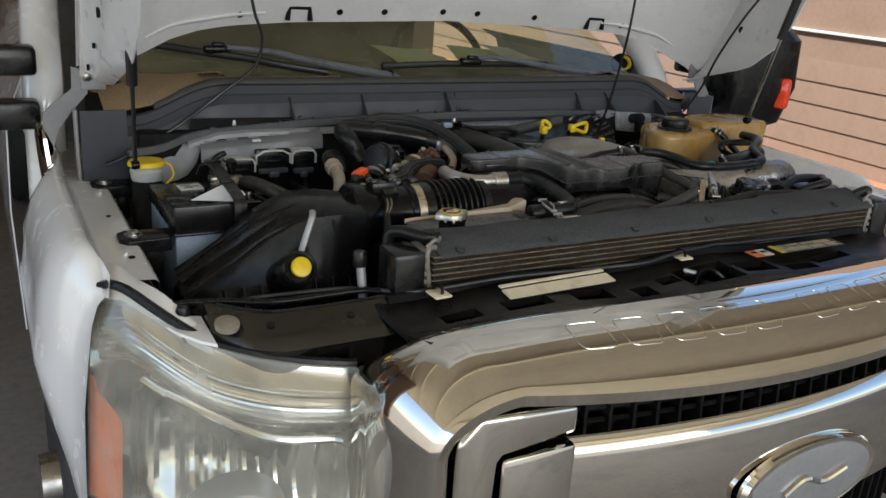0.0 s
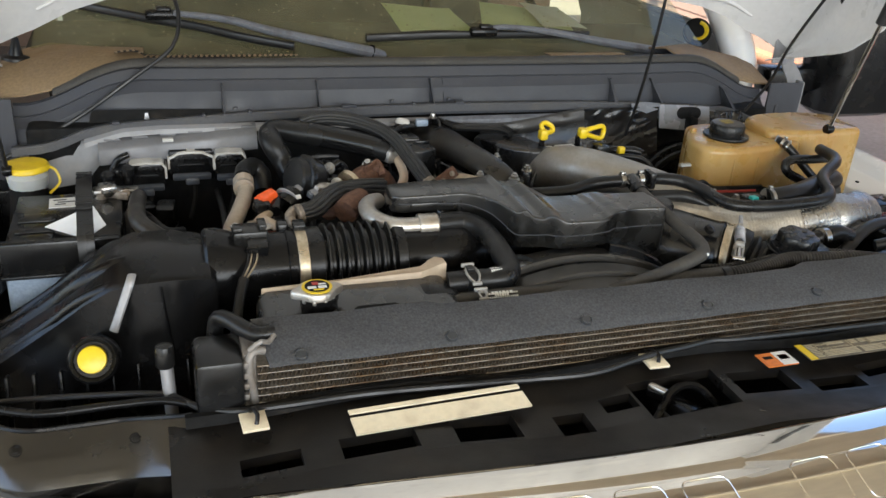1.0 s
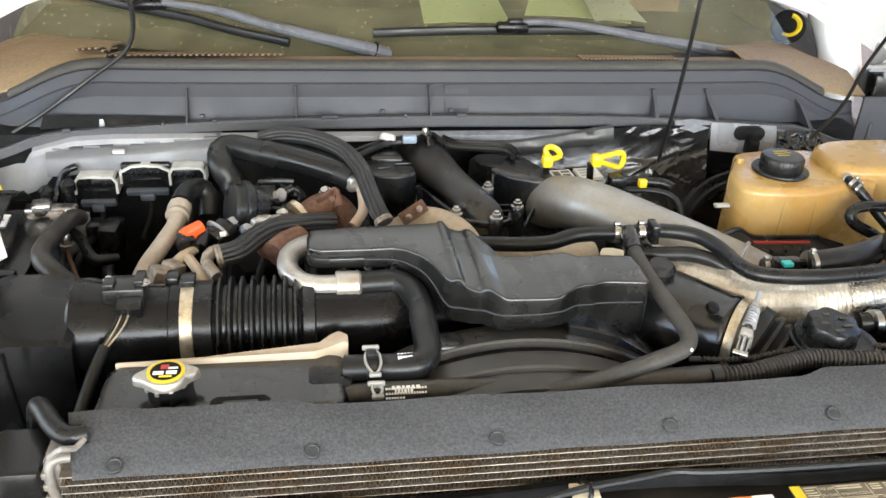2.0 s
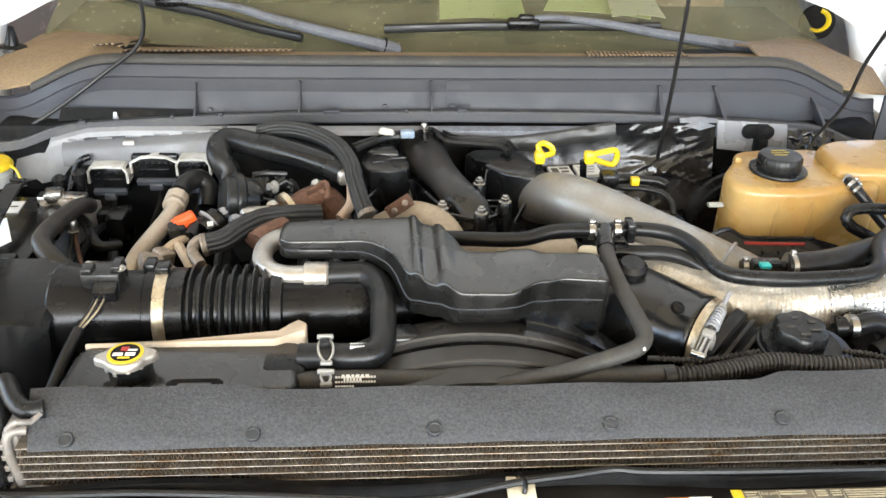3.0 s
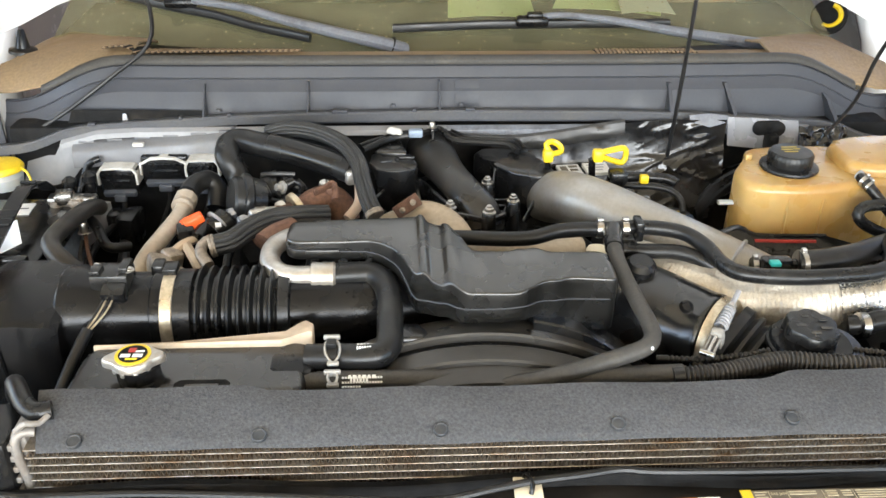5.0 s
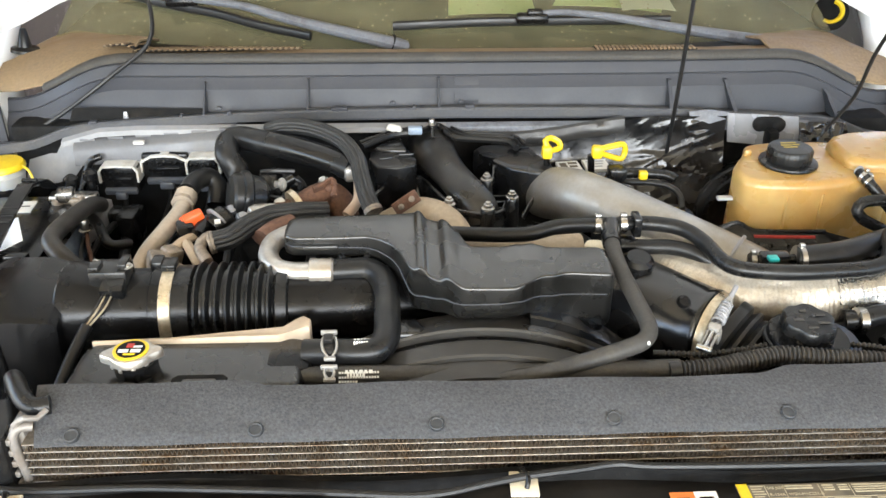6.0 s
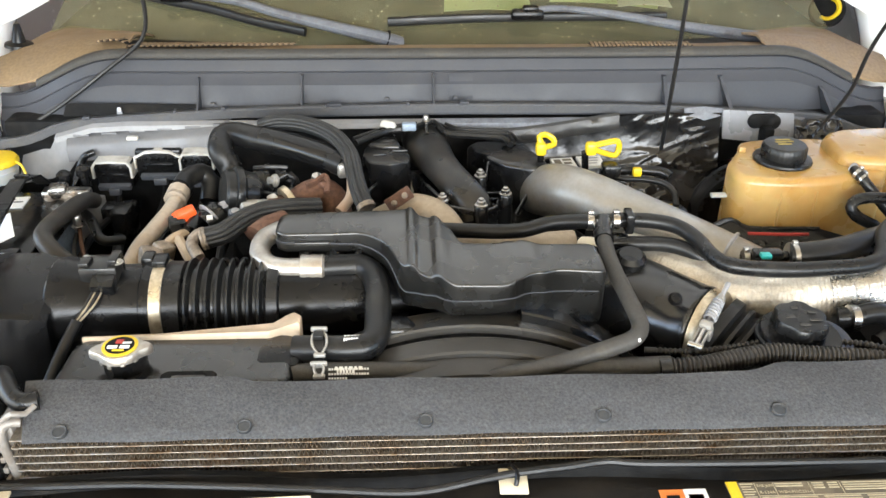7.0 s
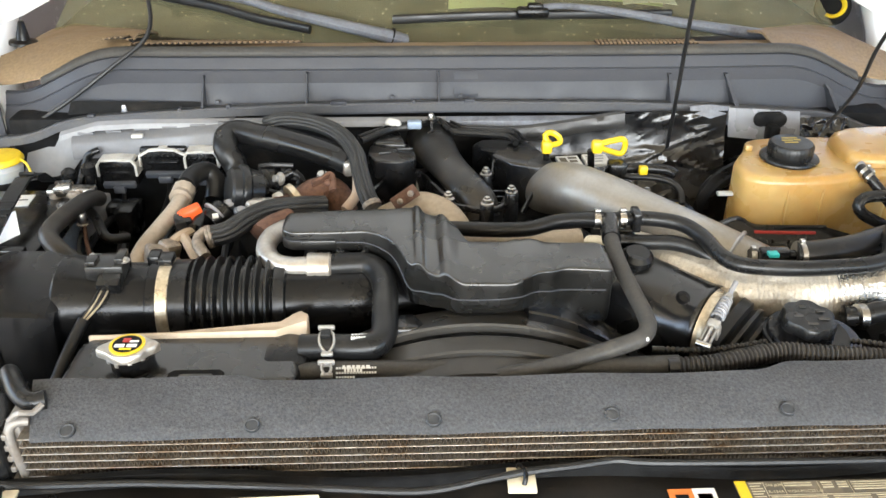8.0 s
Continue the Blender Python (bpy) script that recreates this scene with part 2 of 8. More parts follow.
def glass(name, tint, through_share, rough, haze=0.0, haze_col=(0.6, 0.6, 0.5), drops=0.0):
    """Clear sheet: it lets light straight through, with gloss by Fresnel and some haze."""
    m = bpy.data.materials.new(name)
    m.use_nodes = True
    n, l = m.node_tree.nodes, m.node_tree.links
    n.remove(n["Principled BSDF"])
    tr, gl, df = n.new("ShaderNodeBsdfTransparent"), n.new("ShaderNodeBsdfGlossy"), n.new("ShaderNodeBsdfDiffuse")
    tr.inputs["Color"].default_value = (*tint, 1)
    gl.inputs["Roughness"].default_value = rough
    df.inputs["Color"].default_value = (*haze_col, 1)
    tc, ns = n.new("ShaderNodeTexCoord"), n.new("ShaderNodeTexNoise")
    ns.inputs["Scale"].default_value, ns.inputs["Detail"].default_value = 14.0, 7
    l.new(tc.outputs["Object"], ns.inputs["Vector"])
    mh = n.new("ShaderNodeMath")
    mh.operation = "MULTIPLY"
    mh.inputs[1].default_value = 2 * haze
    l.new(ns.outputs["Fac"], mh.inputs[0])
    a, b = n.new("ShaderNodeMixShader"), n.new("ShaderNodeMixShader")
    if drops:
        vo, lt, mx = n.new("ShaderNodeTexVoronoi"), n.new("ShaderNodeMapRange"), n.new("ShaderNodeMath")
        vo.inputs["Scale"].default_value = 55.0
        l.new(tc.outputs["Object"], vo.inputs["Vector"])
        lt.inputs["From Min"].default_value, lt.inputs["From Max"].default_value = 0.16, 0.1
        lt.inputs["To Min"].default_value, lt.inputs["To Max"].default_value = 0.0, drops
        l.new(vo.outputs["Distance"], lt.inputs["Value"])
        mx.operation = "MAXIMUM"
        l.new(mh.outputs[0], mx.inputs[0])
        l.new(lt.outputs[0], mx.inputs[1])
        l.new(mx.outputs[0], a.inputs[0])
    else:
        l.new(mh.outputs[0], a.inputs[0])
    l.new(tr.outputs[0], a.inputs[1])
    l.new(df.outputs[0], a.inputs[2])
    fr = n.new("ShaderNodeFresnel")
    fr.inputs["IOR"].default_value = through_share
    l.new(fr.outputs[0], b.inputs[0])
    l.new(a.outputs[0], b.inputs[1])
    l.new(gl.outputs[0], b.inputs[2])
    l.new(b.outputs[0], n["Material Output"].inputs["Surface"])
    return m


# olive haze puts added brightness into the windshield's colour
M_GLASS = glass("green tinted glass", (0.72, 0.78, 0.6), 1.42, 0.01, 0.15, (0.52, 0.49, 0.29), 0.55)
M_LENS = glass("hazed headlight lens", (0.93, 0.93, 0.89), 1.6, 0.05, 0.24, (0.76, 0.74, 0.65))


# ---- building tools ----
def crease(bm, degrees=38):
    for f in bm.faces:
        f.smooth = True
    lim = radians(degrees)
    for e in bm.edges:
        if len(e.link_faces) == 2:
            e.smooth = e.calc_face_angle(0.0) < lim


def part(name, bm, material, parent=None, label="", sharp=38, tidy=True):
    """One mesh object out of a bmesh, under a thing or a part."""
    if tidy:
        bmesh.ops.recalc_face_normals(bm, faces=bm.faces)
    crease(bm, sharp)
    me = bpy.data.meshes.new(name)
    bm.to_mesh(me)
    bm.free()
    me.materials.append(material)
    ob = new(name, me)
    if parent is not None:
        ob.parent = parent
        ob.matrix_parent_inverse = world_of(parent).inverted()
    if label:
        ob["label"] = label
    return ob


def world_of(ob):
    m = ob.matrix_basis.copy()
    while ob.parent is not None:
        m = ob.parent.matrix_basis @ ob.matrix_parent_inverse @ m if ob.parent else m
        ob = ob.parent
    return m


def thing(name, label, category, at=(0, 0, 0), group=""):
    e = new(name)
    e.empty_display_size = 0.05
    e.location = at
    return tagged(e, label, category, group)


def solo(name, bm, material, label, category, group="", kind="", sharp=38):
    return tagged(part(name, bm, material, None, "", sharp), label, category, group, kind)


def B():
    return bmesh.new()


def merge(bm, other):
    me = bpy.data.meshes.new("tmp")
    other.to_mesh(me)
    other.free()
    bm.from_mesh(me)
    bpy.data.meshes.remove(me)
    return bm


def rbox(bm, c, size, bevel=0.004, rot=(0, 0, 0), seg=2, taper=1.0):
    t = bmesh.new()
    bmesh.ops.create_cube(t, size=1.0)
    for v in t.verts:
        k = taper if v.co.z > 0 else 1.0
        v.co = Vector((v.co.x * size[0] * k, v.co.y * size[1] * k, v.co.z * size[2]))
    if bevel:
        bmesh.ops.bevel(t, geom=list(t.edges), offset=bevel, segments=seg, affect="EDGES", profile=0.5)
    t.transform(pose(*c, *rot))
    return merge(bm, t)


def spline(pts, step=0.008):
    """Points of a smooth curve through pts."""
    p = [Vector(q) for q in pts]
    if len(p) == 2:
        n = max(2, int((p[1] - p[0]).length / step))
        return [p[0].lerp(p[1], i / n) for i in range(n + 1)]
    p = [p[0] * 2 - p[1]] + p + [p[-1] * 2 - p[-2]]
    out = []
    for i in range(1, len(p) - 2):
        a, b, c, d = p[i - 1:i + 3]
        n = max(2, int((c - b).length / step))
        for k in range(n):
            t = k / n
            out.append(0.5 * ((2 * b) + (c - a) * t + (2 * a - 5 * b + 4 * c - d) * t * t + (3 * b - a - 3 * c + d) * t ** 3))
    out.append(p[-2])
    return out


def sweep(bm, pts, r, n=14, step=0.008, flat=1.0, caps=True, smooth=True):
    """A round bar along pts. r: metres, or a function of the way along in metres. flat: height over width."""
    path = spline(pts, step) if smooth else [Vector(q) for q in pts]
    side = None
    rings, s = [], 0.0
    for i, q in enumerate(path):
        d = (path[min(i + 1, len(path) - 1)] - path[max(i - 1, 0)]).normalized()
        if side is None:
            side = d.cross(Vector((0, 0, 1)))
            if side.length < 1e-3:
                side = Vector((1, 0, 0))
        side = (side - d * side.dot(d)).normalized()
        up = side.cross(d)
        if i:
            s += (q - path[i - 1]).length
        rr = r(s) if callable(r) else r
        rings.append([bm.verts.new(q + side * math.cos(2 * math.pi * k / n) * rr + up * math.sin(2 * math.pi * k / n) * rr * flat) for k in range(n)])
    for a, b in zip(rings, rings[1:]):
        for k in range(n):
            bm.faces.new((a[k], a[(k + 1) % n], b[(k + 1) % n], b[k]))
    if caps:
        bm.faces.new(rings[0][::-1])
        bm.faces.new(rings[-1])
    return bm


def lathe(bm, prof, at, axis=(0, 0, 1), n=28, wave=None):
    """Turns (radius, height) pairs round an axis through at. wave(angle, height) scales the radius."""
    m = Matrix.Translation(at) @ Vector(axis).to_track_quat("Z", "Y").to_matrix().to_4x4()
    rings = []
    for r, h in prof:
        ring = []
        for k in range(n):
            a = 2 * math.pi * k / n
            q = r * (wave(a, h) if wave else 1.0)
            ring.append(bm.verts.new(m @ Vector((q * math.cos(a), q * math.sin(a), h))))
        rings.append(ring)
    for a, b in zip(rings, rings[1:]):
        for k in range(n):
            bm.faces.new((a[k], a[(k + 1) % n], b[(k + 1) % n], b[k]))
    bm.faces.new(rings[0][::-1])
    bm.faces.new(rings[-1])
    return bm


def prism(bm, poly, z0, z1, bevel=0.006, seg=3, top=None):
    """A plate over the outline poly of (x, y), with rounded upper edges. top(x, y) adds to the upper face's height."""
    t = bmesh.new()
    lo = [t.verts.new((x, y, z0)) for x, y in poly]
    hi = [t.verts.new((x, y, z1 + (top(x, y) if top else 0))) for x, y in poly]
    n = len(poly)
    t.faces.new(lo[::-1])
    cap = t.faces.new(hi)
    for k in range(n):
        t.faces.new((lo[k], lo[(k + 1) % n], hi[(k + 1) % n], hi[k]))
    if bevel:
        ed = [e for e in t.edges if any(f is cap for f in e.link_faces)] + [e for e in t.edges if abs(e.verts[0].co.z - e.verts[1].co.z) > 0.3 * (z1 - z0)]
        bmesh.ops.bevel(t, geom=ed, offset=bevel, segments=seg, affect="EDGES", profile=0.5)
    return merge(bm, t)


def sheet(bm, rows, thick=0.0):
    """A surface through rows of points; thick: metres of depth added against its normal."""
    t = bmesh.new()
    g = [[t.verts.new(p) for p in row] for row in rows]
    fs = []
    for a, b in zip(g, g[1:]):
        for k in range(len(a) - 1):
            fs.append(t.faces.new((a[k], a[k + 1], b[k + 1], b[k])))
    if thick:
        t.normal_update()
        bmesh.ops.solidify(t, geom=fs, thickness=thick)
    return merge(bm, t)


def loft(bm, rings, caps=True):
    g = [[bm.verts.new(p) for p in ring] for ring in rings]
    n = len(g[0])
    for a, b in zip(g, g[1:]):
        for k in range(n):
            bm.faces.new((a[k], a[(k + 1) % n], b[(k + 1) % n], b[k]))
    if caps:
        bm.faces.new(g[0][::-1])
        bm.faces.new(g[-1])
    return bm


def bolt(bm, at, r=0.006, h=0.007, axis=(0, 0, 1)):
    lathe(bm, [(r * 1.5, 0), (r * 1.5, 0.0015), (r, 0.002), (r, h * 0.8), (r * 0.75, h)], at, axis, 6 if r < 0.003 else 12)
    return bm


def rounded(poly, times=2):
    """The outline poly with its corners cut round."""
    for _ in range(times):
        out = []
        for p, q in zip(poly, poly[1:] + poly[:1]):
            out += [(0.75 * p[0] + 0.25 * q[0], 0.75 * p[1] + 0.25 * q[1]), (0.25 * p[0] + 0.75 * q[0], 0.25 * p[1] + 0.75 * q[1])]
        poly = out
    return poly


def pillow(bm, poly, z0, z1, r, steps=5, flare=0.0):
    """An upright block over the closed outline poly, with its upper rim rounded by r; flare widens its foot."""
    n = len(poly)
    ins = []
    for k in range(n):
        d = Vector(poly[(k + 1) % n]) - Vector(poly[k - 1])
        ins.append(Vector((-d.y, d.x)).normalized())
    area = sum(p[0] * q[1] - q[0] * p[1] for p, q in zip(poly, poly[1:] + poly[:1]))
    if area < 0:
        ins = [-v for v in ins]
    rings = [[(p[0] - v.x * flare, p[1] - v.y * flare, z0) for p, v in zip(poly, ins)]]
    for j in range(steps + 1):
        a = math.pi / 2 * j / steps
        o = r * (1 - math.cos(a))
        rings.append([(p[0] + v.x * o, p[1] + v.y * o, z1 - r + r * math.sin(a)) for p, v in zip(poly, ins)])
    return loft(bm, rings)


def smoothstep(a, b, x):
    t = min(max((x - a) / (b - a), 0.0), 1.0)
    return t * t * (3 - 2 * t)


# ---- the place round the truck ----
def flat_box(name, lo, hi, material, label, category):
    bm = B()
    c = [(a + b) / 2 for a, b in zip(lo, hi)]
    rbox(bm, c, [b - a for a, b in zip(lo, hi)], 0)
    return solo(name, bm, material, label, category, kind="structure")


bm = B()
sheet(bm, [[(x, y, 0.0) for x in (-400, -40, -8, -3, 0, 3, 6, 12, 40, 400)] for y in (-400, -40, -8, -3, 0, 3, 6, 12, 40, 400)])
solo("ground", bm, M_FLOOR, "tan concrete ground around the truck", "floor", kind="structure")
flat_box("wall_west", (-3.5, 2.2, 0.0), (-3.35, 7.2, 3.4), M_WALL, "plain pinkish tan side wall", "wall")
flat_box("wall_north", (-3.35, 7.05, 0.0), (3.2, 7.2, 3.4), M_WALL, "plain pinkish tan back wall", "wall")
bm = B()
rbox(bm, (-1.425, 0.7, 3.5), (8.35, 13.0, 0.12), 0)
# unseen right bay, added for chrome reflections; cut short to let sun reach wall_east
rbox(bm, (3.825, -2.25, 3.5), (2.15, 7.1, 0.12), 0)
for yb in (-5.2, -3.8, -2.6, -1.2, 0.2, 1.6, 3.0, 4.4, 5.8):
    right = 4.85 if yb < 1.3 else 2.7
    rbox(bm, ((right - 5.55) / 2, yb, 3.4), (right + 5.55, 0.07, 0.09), 0.004)
ceiling = solo("ceiling", bm, M_CEIL, "cream boarded carport ceiling with narrow battens", "ceiling", kind="structure")

# the neighbouring wall of lapped boards
wall_east = flat_box("wall_east", (5.24, -2.0, 0.0), (5.4, 12.0, 3.2), M_WALL, "pinkish tan wall with horizontal lapped boards", "wall")
LAP = 0.186
bm = B()
t_rows = [[(5.236, -2.0 + 14 * k, 0.0) for k in (0, 1)], [(5.216, -2.0 + 14 * k, 0.0) for k in (0, 1)], [(5.216, -2.0 + 14 * k, LAP * 0.08) for k in (0, 1)], [(5.228, -2.0 + 14 * k, LAP) for k in (0, 1)]]
sheet(bm, t_rows)
first = part("board", bm, M_WALL, wall_east)
for k in range(1, 5):
    ob = new("board", first.data)
    ob.parent = wall_east
    ob.location = (0, 0, LAP * k + 0.055)
first.location = (0, 0, 0.055)
bm = B()
rbox(bm, (5.225, 5.0, 1.21), (0.03, 14.0, 0.022), 0.003)
trim = part("trim", bm, M_WHITEPAPER, wall_east)
bm = B()
rbox(bm, (5.15, 5.0, 0.06), (0.16, 14.0, 0.12), 0.03)
solo("kerb", bm, M_BRICK, "terracotta edging at the foot of the boarded wall", "kerb", kind="structure")

# ---- the truck ----
truck = thing("pickup_truck", "white pickup truck parked with its hood propped open", "truck", (XC, 1.2, 0.0))


def side(s, p):
    """A point given for the truck's passenger side, on side s (-1: as given, 1: mirrored)."""
    return p if s < 0 else (2 * XC - p[0], p[1], p[2])


def fender(s):
    bm = B()
    rows = []
    for i in range(31):
        y = 0.2 + 1.09 * i / 30
        top = 1.075 + 0.012 * (y - 0.2)
        arch = abs(y - 0.72)
        low = 0.42 + math.sqrt(max(0.25 - arch * arch, 0.0)) if arch < 0.5 else 0.45
        tuck = 0.055 * smoothstep(0.44, 0.2, y) + 0.07 * smoothstep(0.8, 1.02, y)
        ahead = smoothstep(0.34, 0.2, y)
        prof = [(-0.895, top - 0.05), (-0.897, top - 0.006), (-0.905, top), (-0.974, top + 0.004), (-0.982, top + 0.01), (-0.99, top + 0.03), (-1.0, top + 0.042), (-1.015, top + 0.044), (-1.04, top + 0.03), (-1.064, top - 0.005), (-1.082, top - 0.06), (-1.093, top - 0.15)]
        zs = top - 0.15
        for k in range(1, 7):
            z = zs + (max(low, 0.4) - zs) * k / 6
            prof.append((-1.093 - 0.008 * math.sin(math.pi * k / 6), z))
        rows.append([side(s, (x + tuck * min(max((-0.976 - x) / 0.1, 0.0), 1.0), y + (0.06 * ahead if x > -0.98 else 0.02 * ahead if z > 1.05 else 0.0), z - 0.05 * ahead * (1 if x < -0.99 else 0))) for x, z in prof])
    sheet(bm, rows, 0.0)
    f = part("fender", bm, M_WHITE, truck, sharp=60)
    # holes and bolt heads of the ledge
    for y, x, r in ((0.37, -0.925, 0.006), (0.62, -0.93, 0.005), (0.9, -0.935, 0.006)):
        b2 = B()
        lathe(b2, [(r, -0.001), (r, 0.0012)], side(s, (x, y, 1.0775 + 0.012 * (y - 0.2))), n=10)
        part("slot", b2, M_DARK, f)
    return f


fender(-1)
fender(1)


def inner_apron(s):
    bm = B()
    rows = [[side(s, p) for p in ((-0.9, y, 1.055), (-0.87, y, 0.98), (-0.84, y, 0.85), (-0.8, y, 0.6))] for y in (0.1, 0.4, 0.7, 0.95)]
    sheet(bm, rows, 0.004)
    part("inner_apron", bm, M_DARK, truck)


# near-black aprons and tray close off the bay's depths
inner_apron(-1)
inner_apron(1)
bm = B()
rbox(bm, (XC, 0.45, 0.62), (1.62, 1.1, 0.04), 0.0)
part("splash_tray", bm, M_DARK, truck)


def fender_bracket(s, y, x=-0.9):
    """Black bracket tab bolted to the fender ledge."""
    bm = B()
    prism(bm, [side(s, p + (0,))[:2] for p in ((x - 0.035, y - 0.02), (x - 0.02, y - 0.035), (x + 0.06, y - 0.03), (x + 0.08, y + 0.03), (x - 0.02, y + 0.035), (x - 0.035, y + 0.02))], 1.06, 1.088, 0.004)
    rbox(bm, side(s, (x + 0.03, y, 1.04)), (0.03, 0.06, 0.07), 0.008)
    b = part("bracket", bm, M_SATIN, truck)
    b2 = B()
    bolt(b2, side(s, (x - 0.006, y, 1.088)), 0.012, 0.009)
    part("bolt", b2, M_STEEL, b)


fender_bracket(-1, 0.47)
fender_bracket(-1, 0.86)
fender_bracket(1, 0.5)

# cab: doors, pillars, roof
for s in (-1, 1):
    bm = B()
    rows = []
    for y in (1.31, 1.6, 2.0, 2.4):
        rows.append([side(s, (x, y, z)) for x, z in ((-0.95, 1.31), (-1.03, 1.27), (-1.08, 1.15), (-1.09, 0.9), (-1.08, 0.55))])
    sheet(bm, rows, 0.004)
    part("door", bm, M_WHITE, truck)
for s in (-1, 1):
    bm = B()
    sweep(bm, [side(s, p) for p in ((-1.0, 1.22, 0.8), (-0.995, 1.22, 1.1), (-0.99, 1.24, 1.26), (-0.96, 1.5, 1.5), (-0.86, 1.85, 1.79), (-0.8, 2.2, 1.86))], 0.05, 10, 0.05)
    part("pillar", bm, M_WHITE, truck)
bm = B()
rbox(bm, (XC, 2.5, 1.88), (1.56, 1.3, 0.08), 0.03)
part("roof", bm, M_WHITE, truck)
bm = B()
rbox(bm, (XC, 3.1, 1.2), (1.9, 0.1, 1.5), 0.03)
part("cab_back", bm, M_DASH, truck)
bm = B()
rbox(bm, (XC, 2.2, 0.55), (1.9, 2.0, 0.1), 0.02)
part("cab_floor", bm, M_DASH, truck)
bm = B()
sheet(bm, [[(x, y, z) for x in (XC - 0.88, XC - 0.4, XC, XC + 0.4, XC + 0.88)] for y, z in ((1.02, 1.24), (1.3, 1.262), (1.55, 1.27), (1.62, 1.2), (1.64, 0.7))], 0.01)
part("dashboard", bm, M_DASH, truck)
bm = B()
lathe(bm, [(0.03, 0.0), (0.035, 0.02), (0.02, 0.03)], (XC + 0.42, 1.78, 1.22), (0, -0.8, 0.5))
wheel_pts = [Vector((XC + 0.42 + 0.19 * math.cos(a), 1.78 + 0.19 * math.sin(a) * 0.5, 1.24 + 0.19 * math.sin(a) * 0.85)) for a in [2 * math.pi * k / 24 for k in range(25)]]
sweep(bm, wheel_pts, 0.014, 8, 0.05)
part("steering_wheel", bm, M_SATIN, truck)


bm = B()
rows = []
for j in range(9):
    d = 0.9 * j / 8
    rows.append([(XC + 0.86 * (1 - 0.13 * j / 8) * u, 1.06 + d + 0.13 * (1 - 0.13 * j / 8) ** 2 * u * u, 1.279 + 0.55 * d) for u in [k / 10 for k in range(-10, 11)]])
sheet(bm, rows, 0.0)
pane = part("windshield", bm, M_GLASS, truck, "green tinted windshield with dried drops")
pane.visible_shadow = False

# cowl: grey wall under the seal, with gussets
def drop(x):
    """How far the cowl falls towards the fenders."""
    return -0.075 * smoothstep(0.62, 0.86, abs(x - XC)) ** 1.3


COWL_X = [XC - 0.875 + 1.75 * k / 70 for k in range(71)]
def flange_z(x):
    """Height of the cowl's front flange, which falls towards the fenders."""
    return float(np.interp(abs(x - XC), (0.0, 0.3, 0.45, 0.6, 0.7, 0.745, 0.775, 0.81, 0.88), (1.2345, 1.231, 1.2255, 1.2165, 1.209, 1.2, 1.187, 1.1745, 1.168)))


def cowl_y(x):
    return 0.02 * ((x - XC) / 0.8) ** 4


bm = B()
sheet(bm, [[(x, y + cowl_y(x), (flange_z(x) + dz) if low else 1.309 + dz + drop(x)) for x in COWL_X] for y, dz, low in ((0.862, -0.03, 1), (0.87, -0.012, 1), (0.873, -0.004, 1), (0.877, -0.05, 0), (0.8925, -0.034, 0), (0.8935, -0.032, 0), (0.8925, -0.03, 0), (0.8965, -0.0285, 0), (0.9035, -0.013, 0), (0.905, -0.01, 0), (0.903, -0.0085, 0), (0.911, -0.006, 0))], 0.003)
cowl = part("cowl_panel", bm, M_GREYPLASTIC, truck, "grey moulded plastic cowl panel", sharp=25)
bm = B()
rings = []
for x in COWL_X[3:-3]:
    y0, z0 = 0.913 + cowl_y(x), 1.309 + drop(x)
    rings.append([(x, y0 - 0.0085, z0 - 0.0065), (x, y0 - 0.0095, z0 - 0.002), (x, y0 - 0.007, z0 + 0.004), (x, y0 - 0.001, z0 + 0.0075), (x, y0 + 0.006, z0 + 0.0085), (x, y0 + 0.012, z0 + 0.006), (x, y0 + 0.013, z0 - 0.004), (x, y0 + 0.004, z0 - 0.008)])
loft(bm, rings)
part("hood_seal", bm, M_OLDRUBBER, truck, "weathered rubber seal", sharp=50)
bm = B()
rings = []
for x in COWL_X:
    z0 = flange_z(x)
    y0 = 0.835
    rings.append([(x, y0, z0 - 0.017), (x, y0 + 0.0005, z0 - 0.003), (x, y0 + 0.003, z0), (x, y0 + 0.022, z0 - 0.002), (x, y0 + 0.038, z0 - 0.012), (x, y0 + 0.038, z0 - 0.02), (x, y0 + 0.004, z0 - 0.018)])
loft(bm, rings)
part("front_flange", bm, M_FLANGE, cowl, "dark rubber-edged front flange", sharp=30)
for cx, w in ((-0.66, 0.014), (-0.495, 0.006), (-0.405, 0.008), (-0.2, 0.03), (-0.06, 0.007), (0.045, 0.018)):
    bm = B()
    rbox(bm, (cx, 0.842, flange_z(cx) + 0.001), (w, 0.012, 0.006), 0.0015)
    part("flange_clip", bm, M_GREYPLASTIC, cowl)
